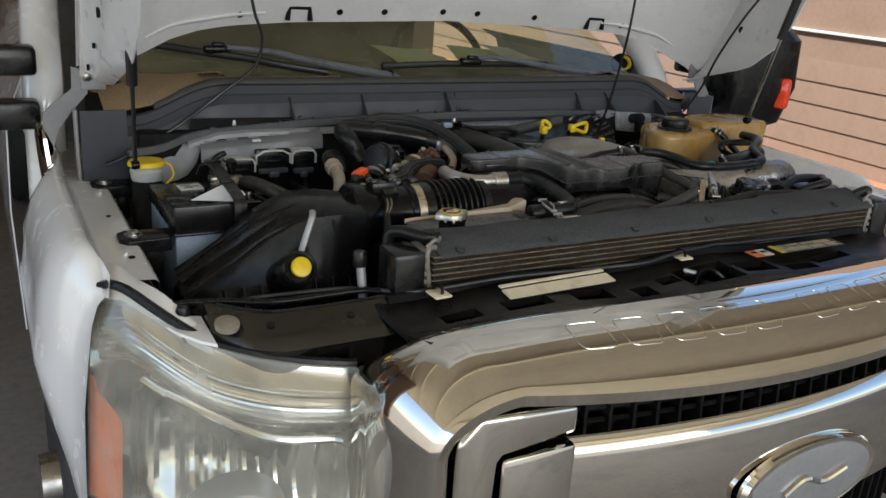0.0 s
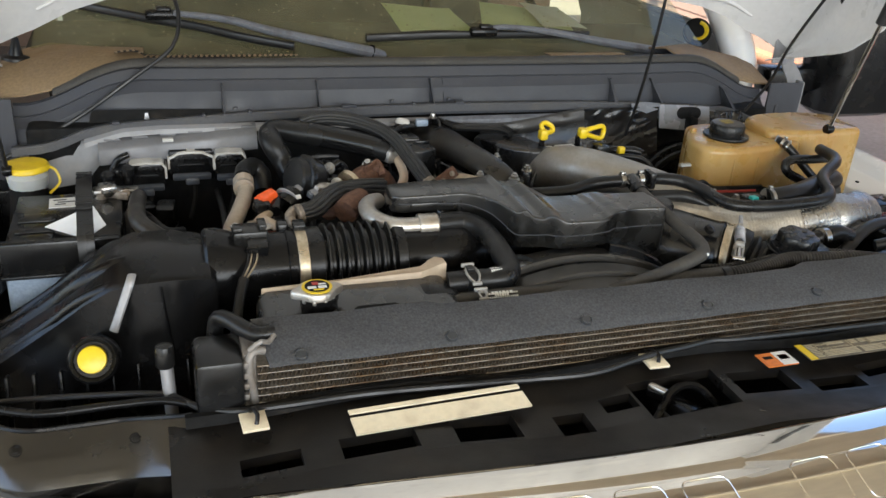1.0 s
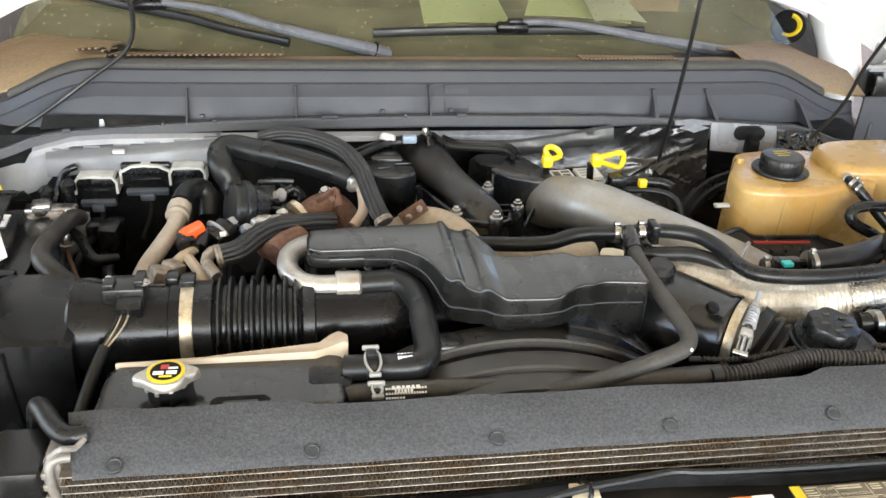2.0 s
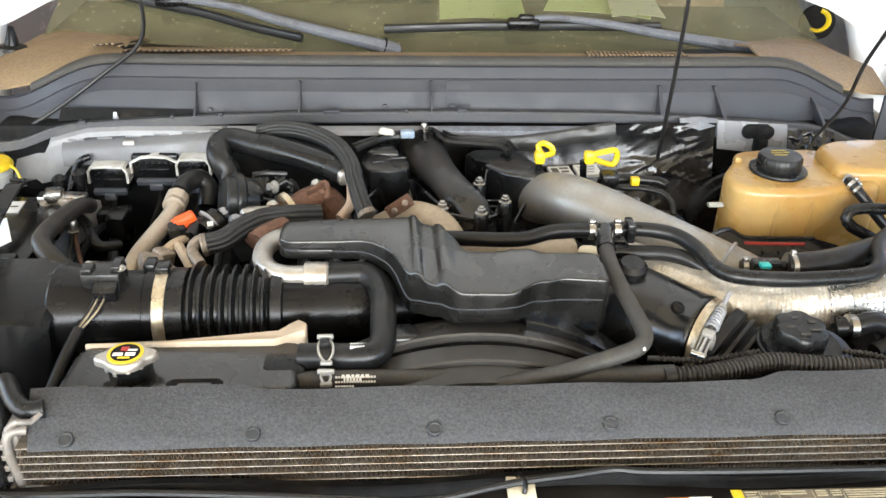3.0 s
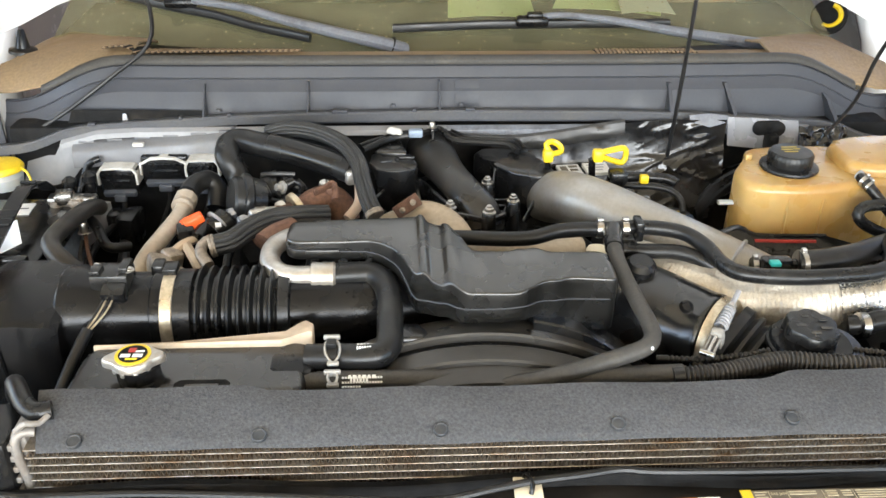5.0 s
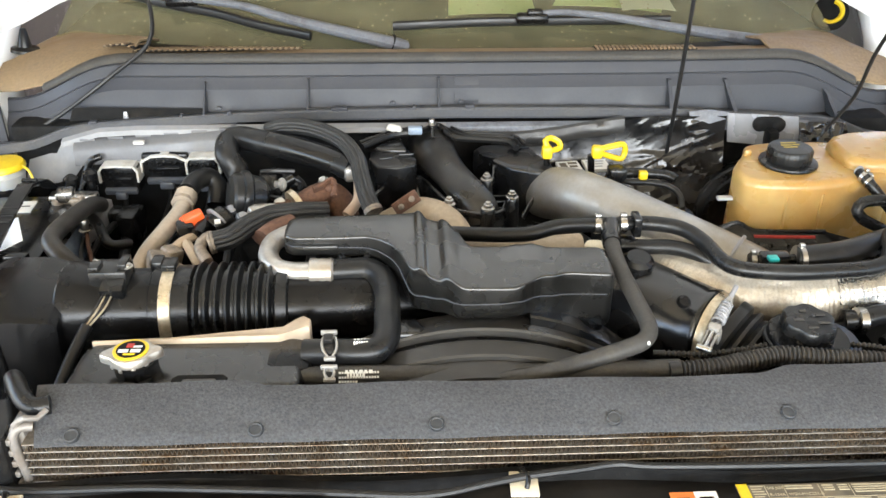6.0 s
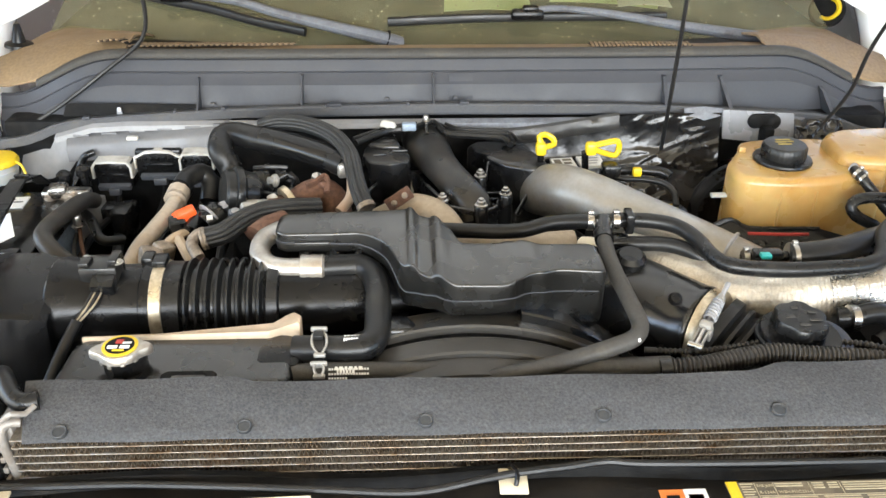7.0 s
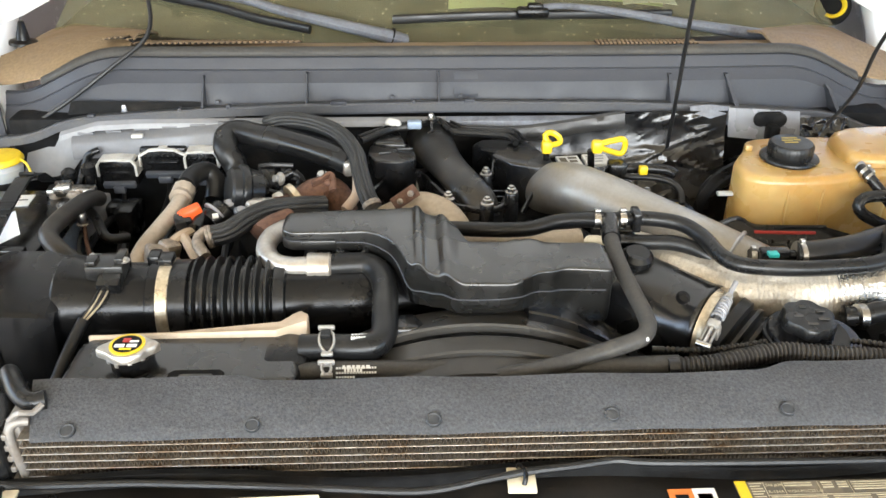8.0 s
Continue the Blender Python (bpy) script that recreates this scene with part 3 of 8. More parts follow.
for gx, h, w in ((-0.454, 0.055, 0.004), (-0.26, 0.052, 0.004), (-0.012, 0.05, 0.004), (0.432, 0.05, 0.008), (0.542, 0.055, 0.008), (0.745, 0.048, 0.008)):
    bm = B()
    z0, lean = flange_z(gx) - 0.006, 0.016 if gx > 0.5 else 0.0
    outline = [(0.836, z0), (0.84, z0 + 0.006), (0.852, z0 + 0.02), (0.864, z0 + 0.032), (0.872, z0 + 0.042), (0.8775 + cowl_y(gx), z0 + h), (0.89, z0 + h), (0.885, z0)]
    vs = [[bm.verts.new((gx + sgn * (w / 2 - 0.0012 * k / 6 if k < 6 else w / 2) + lean * (1 - (p[1] - z0) / h), p[0], p[1])) for k, p in enumerate(outline)] for sgn in (-1, 1)]
    bm.faces.new(vs[0])
    bm.faces.new(vs[1][::-1])
    for k in range(8):
        bm.faces.new((vs[0][k], vs[1][k], vs[1][(k + 1) % 8], vs[0][(k + 1) % 8]))
    part("gusset", bm, M_GREYPLASTIC, cowl)
# dark sheet that stands for the shade at the panel's foot
bm = B()
sheet(bm, [[(-0.703, 0.8715, 1.2285), (-0.574, 0.8695, 1.2275), (-0.456, 0.8685, 1.2255)], [(-0.71, 0.861, 1.206), (-0.6, 0.861, 1.21), (-0.457, 0.861, 1.216)]], 0.002)
part("panel_foot_shade", bm, M_DARK, cowl)
# raised joint plate in the middle of the panel
bm = B()
sheet(bm, [[(x, 0.8745, 1.232), (x, 0.8735, 1.24), (x, 0.8895, 1.2735), (x, 0.891, 1.275)] for x in (0.018, 0.02, 0.062, 0.064)], 0.003)
part("joint_plate", bm, M_GREYPLASTIC, cowl)
for cx in (-0.603, -0.43, -0.1, 0.03):
    bm = B()
    rbox(bm, (cx, 0.858 if cx < -0.5 else 0.866, flange_z(cx) + 0.002), (0.011, 0.006, 0.018 if cx < -0.5 else 0.006), 0.001, taper=0.6)
    part("clip", bm, M_PLATE if cx < -0.5 else M_GREYPLASTIC, cowl)
for s in (-1, 1):
    bm = B()
    sheet(bm, [[side(s, (x, 0.9 + 0.012 * math.sin(9 * z), z)) for x in (-0.845, -0.87, -0.9, -0.945)] for z in (1.07, 1.12, 1.17, 1.22, 1.25)], 0.006)
    end = part("cowl_end", bm, M_GREYPLASTIC, cowl, sharp=25)
    bm = B()
    rbox(bm, side(s, (-0.876, 0.892, 1.17)), (0.01, 0.012, 0.05), 0.003)
    rbox(bm, side(s, (-0.92, 0.892, 1.135)), (0.05, 0.01, 0.045), 0.006)
    part("moulded_lug", bm, M_GREYPLASTIC, end)
    bm = B()
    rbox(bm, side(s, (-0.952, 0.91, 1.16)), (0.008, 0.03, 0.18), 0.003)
    part("apron_edge", bm, M_SHADEDWHITE, cowl)

# leaf screen behind the seal, tan with dust
bm = B()
LEAF = [(0.921, 1.314), (0.94, 1.316), (0.98, 1.311), (1.03, 1.3), (1.08, 1.286)]
sheet(bm, [[(x, y + 0.1 * max(0, abs(x - XC) - 0.55), z - 0.008 + drop(x) * 0.55) for x in COWL_X[9:-9]] for y, z in LEAF], 0.004)
leaf = part("leaf_screen", bm, M_TAN, truck, "tan dust-covered plastic leaf screen")
for s in (-1, 1):
    bm = B()
    rows = [[side(s, p) for p in ((-0.6, 0.928, 1.306), (-0.7, 0.93, 1.288), (-0.78, 0.934, 1.251), (-0.83, 0.938, 1.24), (-0.86, 0.94, 1.238), (-0.885, 0.945, 1.236))]]
    rows.append([side(s, p) for p in ((-0.6, 1.01, 1.316), (-0.7, 1.02, 1.308), (-0.79, 1.03, 1.294), (-0.83, 1.03, 1.286), (-0.86, 1.03, 1.275), (-0.885, 1.03, 1.266))])
    rows.append([side(s, p) for p in ((-0.6, 1.1, 1.296), (-0.7, 1.13, 1.291), (-0.8, 1.14, 1.284), (-0.85, 1.13, 1.27), (-0.875, 1.12, 1.263), (-0.89, 1.11, 1.254))])
    rows.append([side(s, p) for p in ((-0.6, 1.14, 1.281), (-0.7, 1.19, 1.279), (-0.8, 1.22, 1.281), (-0.85, 1.22, 1.268), (-0.88, 1.2, 1.256), (-0.895, 1.2, 1.248))])
    sheet(bm, rows, 0.004)
    part("screen_corner", bm, M_TAN, leaf)


def leaf_z(x, y):
    """Height of the leaf screen's surface."""
    z = float(np.interp(y, [q[0] for q in LEAF], [q[1] for q in LEAF])) - 0.008 + drop(x) * 0.55
    return z + 0.014 * smoothstep(-0.59, -0.615, x)


def vents(x0, x1, front, back, n):
    """A row of slats over a dark sheet for the slots' shade; front and back give the slots' ends at x0 and x1."""
    end = lambda pair, t: pair[0] + (pair[1] - pair[0]) * t
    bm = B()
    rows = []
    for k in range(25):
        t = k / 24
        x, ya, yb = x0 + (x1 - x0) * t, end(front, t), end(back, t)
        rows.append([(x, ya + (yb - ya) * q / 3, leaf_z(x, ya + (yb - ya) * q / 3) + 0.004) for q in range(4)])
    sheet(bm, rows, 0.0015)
    part("slot_shade", bm, M_DARK, leaf)
    bm = B()
    rbox(bm, (0, 0, 0), (0.0056, 0.05, 0.004), 0.001, (0, 0, -6), 1)
    first = part("slat", bm, M_TAN, leaf)
    for k in range(n):
        t = (k + 0.5) / n
        x, ya, yb = x0 + (x1 - x0) * t, end(front, t) - 0.002, end(back, t) + 0.002
        za, zb = leaf_z(x, ya), leaf_z(x, yb)
        ob = first
        if k:
            ob = new("slat", first.data)
            ob.parent, ob.matrix_parent_inverse = leaf, world_of(leaf).inverted()
        ob.location = (x, (ya + yb) / 2, (za + zb) / 2 + 0.0062)
        ob.rotation_euler = (math.atan2(zb - za, yb - ya), 0, 0)
        ob.scale = (1, (yb - ya) / 0.05, 1)


vents(-0.655, -0.28, (0.955, 0.981), (1.062, 0.995), 34)
vents(0.3, 0.5, (0.94, 0.944), (0.985, 0.98), 24)
bm = B()
lathe(bm, [(0.028, 0), (0.027, 0.006), (0.014, 0.01), (0.006, 0.045), (0.004, 0.047)], (-0.85, 1.06, 1.285), (0.1, 0, 1))
part("rubber_cone", bm, M_RUBBER, leaf)


def wiper(arm, blade, knuckle):
    bm = B()
    sweep(bm, arm, lambda s: 0.019 - 0.02 * min(s, 0.5), 10, 0.01, 0.75)
    w = part("wiper_arm", bm, M_WIPER, truck, "weathered grey wiper arm")
    bm = B()
    sweep(bm, blade, 0.0075, 8, 0.02, 1.3)
    part("blade", bm, M_CABLE, w)
    bm = B()
    rbox(bm, knuckle, (0.07, 0.03, 0.022), 0.008)
    rbox(bm, (knuckle[0] + 0.006, knuckle[1], knuckle[2] + 0.012), (0.034, 0.022, 0.014), 0.005)
    part("knuckle", bm, M_SATIN, w)
    a, b = Vector(arm[0]), Vector(arm[1])
    bm = B()
    lathe(bm, [(0.0188, -0.0015), (0.0195, 0.0), (0.0188, 0.0015)], a.lerp(b, 0.9), b - a, 20)
    part("joint", bm, M_DARK, w)


wiper([(-0.075, 1.066, 1.285), (-0.105, 1.061, 1.296), (-0.210, 1.089, 1.313), (-0.330, 1.126, 1.333), (-0.415, 1.159, 1.349), (-0.528, 1.196, 1.356)],
      [(-0.273, 1.097, 1.301), (-0.391, 1.136, 1.316), (-0.480, 1.176, 1.330), (-0.595, 1.219, 1.341), (-0.787, 1.307, 1.363)], (-0.557, 1.205, 1.350))
wiper([(0.764, 1.122, 1.264), (0.722, 1.109, 1.277), (0.623, 1.102, 1.294), (0.497, 1.103, 1.313), (0.375, 1.113, 1.332), (0.267, 1.122, 1.342), (0.207, 1.121, 1.339)],
      [(-0.101, 1.114, 1.317), (0.087, 1.119, 1.323), (0.208, 1.124, 1.323), (0.500, 1.149, 1.318)], (0.194, 1.116, 1.331))

# ---- hood, propped open ----
HOOD_ARCH = [(0.0, 1.47), (0.45, 1.456), (0.6, 1.445), (0.68, 1.432), (0.75, 1.41), (0.82, 1.375), (0.88, 1.352), (0.93, 1.32), (0.97, 1.3)]


def hood_edge(x):
    ax = abs(x - XC)
    return Vector((x, 0.985 - 0.02 * smoothstep(0.7, 0.95, ax), float(np.interp(ax, [p[0] for p in HOOD_ARCH], [p[1] for p in HOOD_ARCH]))))


def hood_point(x, v):
    a = hood_edge(x)
    b = Vector((x, 0.42, 2.42))
    return a.lerp(b, v)


HX = [XC - 0.957 + 1.914 * k / 56 for k in range(57)]
bm = B()
sheet(bm, [[hood_point(x, v) + Vector((0, 0.04, 0.025)) for x in HX] for v in [k / 12 for k in range(13)]], 0.003)
hood = part("hood", bm, M_WHITE, truck, "white hood, propped open")
bm = B()
rows = []
for v in [k / 24 for k in range(25)]:
    row = []
    for x in HX:
        q = hood_point(x, v)
        ax = abs(x - XC)
        frame_h = max(smoothstep(0.14, 0.1, v), smoothstep(0.68, 0.74, ax), smoothstep(0.86, 0.9, v), smoothstep(0.09, 0.05, abs(ax - 0.32)))
        n_out = Vector((0, -0.85, -0.53))
        row.append(q + n_out * (0.028 * frame_h - 0.012))
    rows.append(row)
sheet(bm, rows, 0.003)
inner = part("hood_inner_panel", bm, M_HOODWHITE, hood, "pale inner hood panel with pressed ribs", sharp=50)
# dark discs stand for the shade in the panel's holes
for hx, wide in ((-0.408, 1), (-0.3, 0), (-0.174, 0), (0.001, 0), (0.11, 0), (0.302, 0), (0.525, 1), (0.626, 0), (-0.56, 0)):
    bm = B()
    q = hood_point(hx, 0.028) + Vector((0, -0.85, -0.53)) * 0.018
    if wide:
        sweep(bm, [q + Vector(d) for d in ((-0.03, 0.005, -0.02), (-0.026, 0, 0.012), (0.026, 0, 0.012), (0.03, 0.005, -0.02))], 0.007, 8, 0.01, 1.0, True, False)
        part("latch_loop", bm, M_DARK, hood)
    else:
        lathe(bm, [(0.0085, -0.001), (0.0085, 0.0015)], q, (0, -0.85, -0.53), 12)
        part("hole", bm, M_DARK, hood)


def hood_flange(s):
    bm = B()
    rows = []
    for k in range(37):
        z = 1.297 + 0.16 * k / 20 if k < 21 else 1.457 + 0.055 * (k - 20)
        base = 0.985 - 0.5045 * (z - 1.3) - 0.012
        edge = float(np.interp(z, (1.297, 1.33, 1.365, 1.38, 1.443, 1.53, 1.6, 2.4), (0.95, 0.84, 0.72, 0.68, 0.6, 0.545, 0.52, 0.12)))
        row = []
        for u in (0, 0.1, 0.2, 0.28, 0.34, 0.4, 0.5, 0.65, 0.8, 0.93, 1.0):
            ridge = 0.009 * smoothstep(0.14, 0.28, u) * smoothstep(0.5, 0.36, u)
            row.append(side(s, (XC - 0.955 + 0.07 * u ** 1.3 + ridge, base + (edge - base) * u, z)))
        rows.append(row)
    sheet(bm, rows, 0.004)
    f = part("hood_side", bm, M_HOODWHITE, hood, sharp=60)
    bm = B()
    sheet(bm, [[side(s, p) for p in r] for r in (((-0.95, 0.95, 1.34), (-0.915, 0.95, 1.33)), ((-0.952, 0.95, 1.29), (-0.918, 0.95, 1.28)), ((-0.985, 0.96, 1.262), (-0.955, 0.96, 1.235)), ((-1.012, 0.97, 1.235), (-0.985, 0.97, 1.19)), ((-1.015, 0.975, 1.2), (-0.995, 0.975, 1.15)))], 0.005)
    part("hinge", bm, M_SHADEDWHITE, hood)
    bm = B()
    rbox(bm, side(s, (-0.905, 0.945, 1.325)), (0.055, 0.006, 0.075), 0.002)
    part("hinge_plate", bm, M_GREYMETAL, hood)
    bm = B()
    bolt(bm, side(s, (-0.918, 0.94, 1.32)), 0.009, 0.008, (0.3, -1, 0))
    part("bolt", bm, M_STEEL, hood)
    # open holes shown by dark discs, their shade put into the colour
    for y, z, r in ((0.78, 1.475, 0.011), (0.84, 1.4, 0.006), (0.9, 1.345, 0.007)):
        bm = B()
        u = min((0.98 - 0.5045 * (z - 1.3) - y) / 0.27, 1.0)
        lathe(bm, [(r, -0.003), (r, 0.0025)], side(s, (XC - 0.953 + 0.07 * max(u, 0) ** 1.3, y, z)), (-1, 0, 0), 14)
        part("hole", bm, M_DARK, f)
    # pressed bead that follows the edge of the inner panel
    bm = B()
    sweep(bm, [hood_point(XC + s * ax, 0.026) + Vector((0, -0.018, -0.006 + 0.006 * (ax > 0.7))) for ax in (0.52, 0.6, 0.68, 0.75, 0.81)], lambda q: 0.0075 - 0.004 * abs(q - 0.15) / 0.15, 10, 0.02)
    part("bead", bm, M_HOODWHITE, hood)


hood_flange(-1)
hood_flange(1)


def gas_strut(low, high):
    low, high = Vector(low), Vector(high)
    mid = low.lerp(high, 0.42)
    bm = B()
    sweep(bm, [mid, high], 0.0115, 12, 0.05)
    st = part("gas_strut", bm, M_CABLE, truck, "black gas strut holding the hood")
    bm = B()
    sweep(bm, [low, mid], 0.0045, 10, 0.05)
    part("rod", bm, M_CHROME if low.x > 0 else M_CABLE, st)
    bm = B()
    lathe(bm, [(0.009, -0.008), (0.011, 0), (0.009, 0.008)], low, (1, 0, 0), 12)
    part("ball_end", bm, M_SATIN, st)


gas_strut((0.748, 0.51, 1.255), (0.745, 0.36, 1.8))
gas_strut((-0.850, 0.760, 1.152), (-0.868, 0.620, 1.597))

# washer hose and cables that hang from the hood
def cord(name, pts, r, label, parent=None, m=None):
    bm = B()
    sweep(bm, pts, r, 8, 0.015)
    return part(name, bm, m or M_CABLE, truck if parent is None else parent, label)


cord("washer_hose", [(-0.56, 0.86, 1.52), (-0.548, 0.862, 1.47), (-0.53, 0.87, 1.42), (-0.545, 0.88, 1.35), (-0.62, 0.885, 1.29), (-0.73, 0.87, 1.215), (-0.85, 0.86, 1.15), (-0.9, 0.86, 1.13)], 0.004, "thin black washer hose")
cord("ground_cable", [(0.36, 0.59, 1.62), (0.366, 0.61, 1.47), (0.378, 0.66, 1.3), (0.392, 0.715, 1.19)], 0.0034, "thin black cable from hood to firewall")
cord("lamp_cable", [(0.68, 0.45, 1.62), (0.655, 0.5, 1.53), (0.645, 0.56, 1.42), (0.655, 0.61, 1.33), (0.64, 0.65, 1.255)], 0.0032, "thin black cable from hood to fender")


# ---- door mirrors ----
def mirror(s):
    bm = B()
    ring = []
    for z, x0, x1, y0, y1 in ((1.1, -1.2, -1.44, 1.06, 1.16), (1.12, -1.17, -1.47, 1.02, 1.19), (1.25, -1.16, -1.5, 0.99, 1.2), (1.42, -1.16, -1.5, 1.0, 1.2), (1.47, -1.19, -1.47, 1.05, 1.17)):
        cx, cy = (x0 + x1) / 2, (y0 + y1) / 2
        rx, ry = abs(x1 - x0) / 2, (y1 - y0) / 2
        ring.append([side(s, (cx + rx * math.copysign(abs(math.cos(a)) ** 0.5, math.cos(a)), cy + ry * math.copysign(abs(math.sin(a)) ** 0.5, math.sin(a)), z)) for a in [2 * math.pi * k / 28 for k in range(28)]])
    loft(bm, ring)
    head = part("mirror", bm, M_PLASTIC, truck, "black tow mirror")
    for z in (1.2, 1.33):
        bm = B()
        rbox(bm, side(s, (-1.13, 1.13, z)), (0.24, 0.07, 0.07), 0.012)
        part("mirror_arm", bm, M_PLASTIC, head)
    bm = B()
    rbox(bm, side(s, (-1.405, 1.0, 1.235)), (0.045, 0.05, 0.11), 0.012, (0, 0, 25 * s))
    part("lamp", bm, M_REDLENS, head, "orange red marker lamp")


mirror(-1)
mirror(1)
bm = B()
rings = []
for z, y, r in ((0.985, 1.045, 0.25), (0.995, 1.045, 0.7), (1.02, 1.05, 0.95), (1.1, 1.065, 1.0), (1.18, 1.08, 0.9), (1.2, 1.085, 0.55), (1.205, 1.085, 0.2)):
    rings.append([(-1.0 - 0.07 * (z - 0.985) + 0.02 * math.cos(a) * r, y - 0.03 + 0.075 * math.sin(a) * r, z - 0.012) for a in [2 * math.pi * k / 14 for k in range(14)]])
loft(bm, rings)
part("side_badge", bm, M_CHROME, truck, "chrome fender trim without lettering")


def wheel(s):
    bm = B()
    lathe(bm, [(0.26, -0.13), (0.38, -0.135), (0.415, -0.11), (0.42, -0.08), (0.42, 0.08), (0.415, 0.11), (0.38, 0.135), (0.26, 0.13)], side(s, (-0.93, 0.72, 0.42)), (1, 0, 0), 40)
    w = part("wheel", bm, M_TYRE, truck)
    bm = B()
    lathe(bm, [(0.25, -0.1), (0.24, -0.12), (0.12, -0.08), (0.07, -0.1), (0.065, -0.17), (0.03, -0.18)], side(s, (-0.93, 0.72, 0.42)), (-s, 0, 0) if s < 0 else (-1, 0, 0), 32)
    part("rim", bm, M_STEEL, w)


wheel(-1)
wheel(1)
for s in (-1, 1):
    bm = B()
    lathe(bm, [(0.4, -0.13), (0.42, -0.1), (0.42, 0.1), (0.4, 0.13)], side(s, (-0.87, 4.6, 0.42)), (1, 0, 0), 32)
    part("rear_wheel", bm, M_TYRE, truck)
bm = B()
rbox(bm, (XC, 4.3, 0.95), (1.98, 2.3, 0.55), 0.05)
part("cargo_bed", bm, M_WHITE, truck)

# papers on the dashboard
def paper(name, c, size, rot, m, label):
    bm = B()
    rows = [[(size[0] * (u - 0.5), size[1] * (v - 0.5), 0.006 * math.sin(3 * u + 2 * v)) for u in [k / 6 for k in range(7)]] for v in [k / 6 for k in range(7)]]
    sheet(bm, rows, 0.001)
    bm.transform(pose(*c, *rot))
    ob = solo(name, bm, m, label, "paper", "papers on the dashboard")
    return ob


paper("paper_sheet", (0.13, 1.38, 1.315), (0.2, 0.27, 0), (4, 0, -3), M_GREENPAPER, "pale green printed sheet lying on the dashboard")
paper("paper_sheet", (0.43, 1.41, 1.315), (0.25, 0.24, 0), (4, 0, -18), M_GREENPAPER, "pale green sheet lying askew on the dashboard")
paper("paper_sheet", (0.49, 1.36, 1.327), (0.12, 0.26, 0), (4, 0, -6), M_WHITEPAPER, "white slip on top of a green sheet")
reel = thing("strap_reel", "black webbing reel with a yellow strap on the dashboard", "strap reel", (0.911, 1.260, 1.298))
RC = Vector((0.909, 1.260, 1.305))
AX = Vector((-0.35, -0.8, 0.5)).normalized()
bm = B()
lathe(bm, [(0.036, -0.018), (0.04, -0.012), (0.04, 0.0), (0.036, 0.004), (0.015, 0.005)], RC, AX, 32)
part("reel", bm, M_DARK, reel)
bm = B()
u, v = AX.cross(Vector((0, 0, 1))).normalized(), Vector((0, 0, 1))
arc = [RC + AX * 0.006 + (u * math.cos(q) + AX.cross(u) * math.sin(q)) * 0.024 for q in [radians(60 + 200 * k / 16) for k in range(17)]]
sweep(bm, arc, lambda s: 0.0095 - 0.05 * abs(s - 0.042), 10, 0.006, 0.5)
part("strap", bm, M_YELLOW, reel)


# ---- headlights ----
def lamp_point(u, v, depth=0.0):
    """On the lens: u from the grille (0) to the fender (1), v from the top (0) to the bottom (1); depth: metres behind it."""
    x = -0.648 - 0.37 * u - 0.025 * u * v
    y = -0.075 + 0.06 * u + 0.245 * u ** 3.2
    zt = 1.005 + 0.03 * u + 0.05 * u ** 2.5 + 0.022 * smoothstep(0.55, 0.86, u) - 0.045 * smoothstep(0.86, 1.0, u)
    z = zt - 0.36 * v
    round_top = 0.085 * (1 - smoothstep(0.0, 0.22, v))
    y += round_top * (0.4 + 0.5 * u) - 0.015 * v
    back = Vector((0.25 * u, 1.0, -0.25 * (1 - smoothstep(0, 0.25, v)))).normalized() * depth
    return Vector((x, y, z)) + back


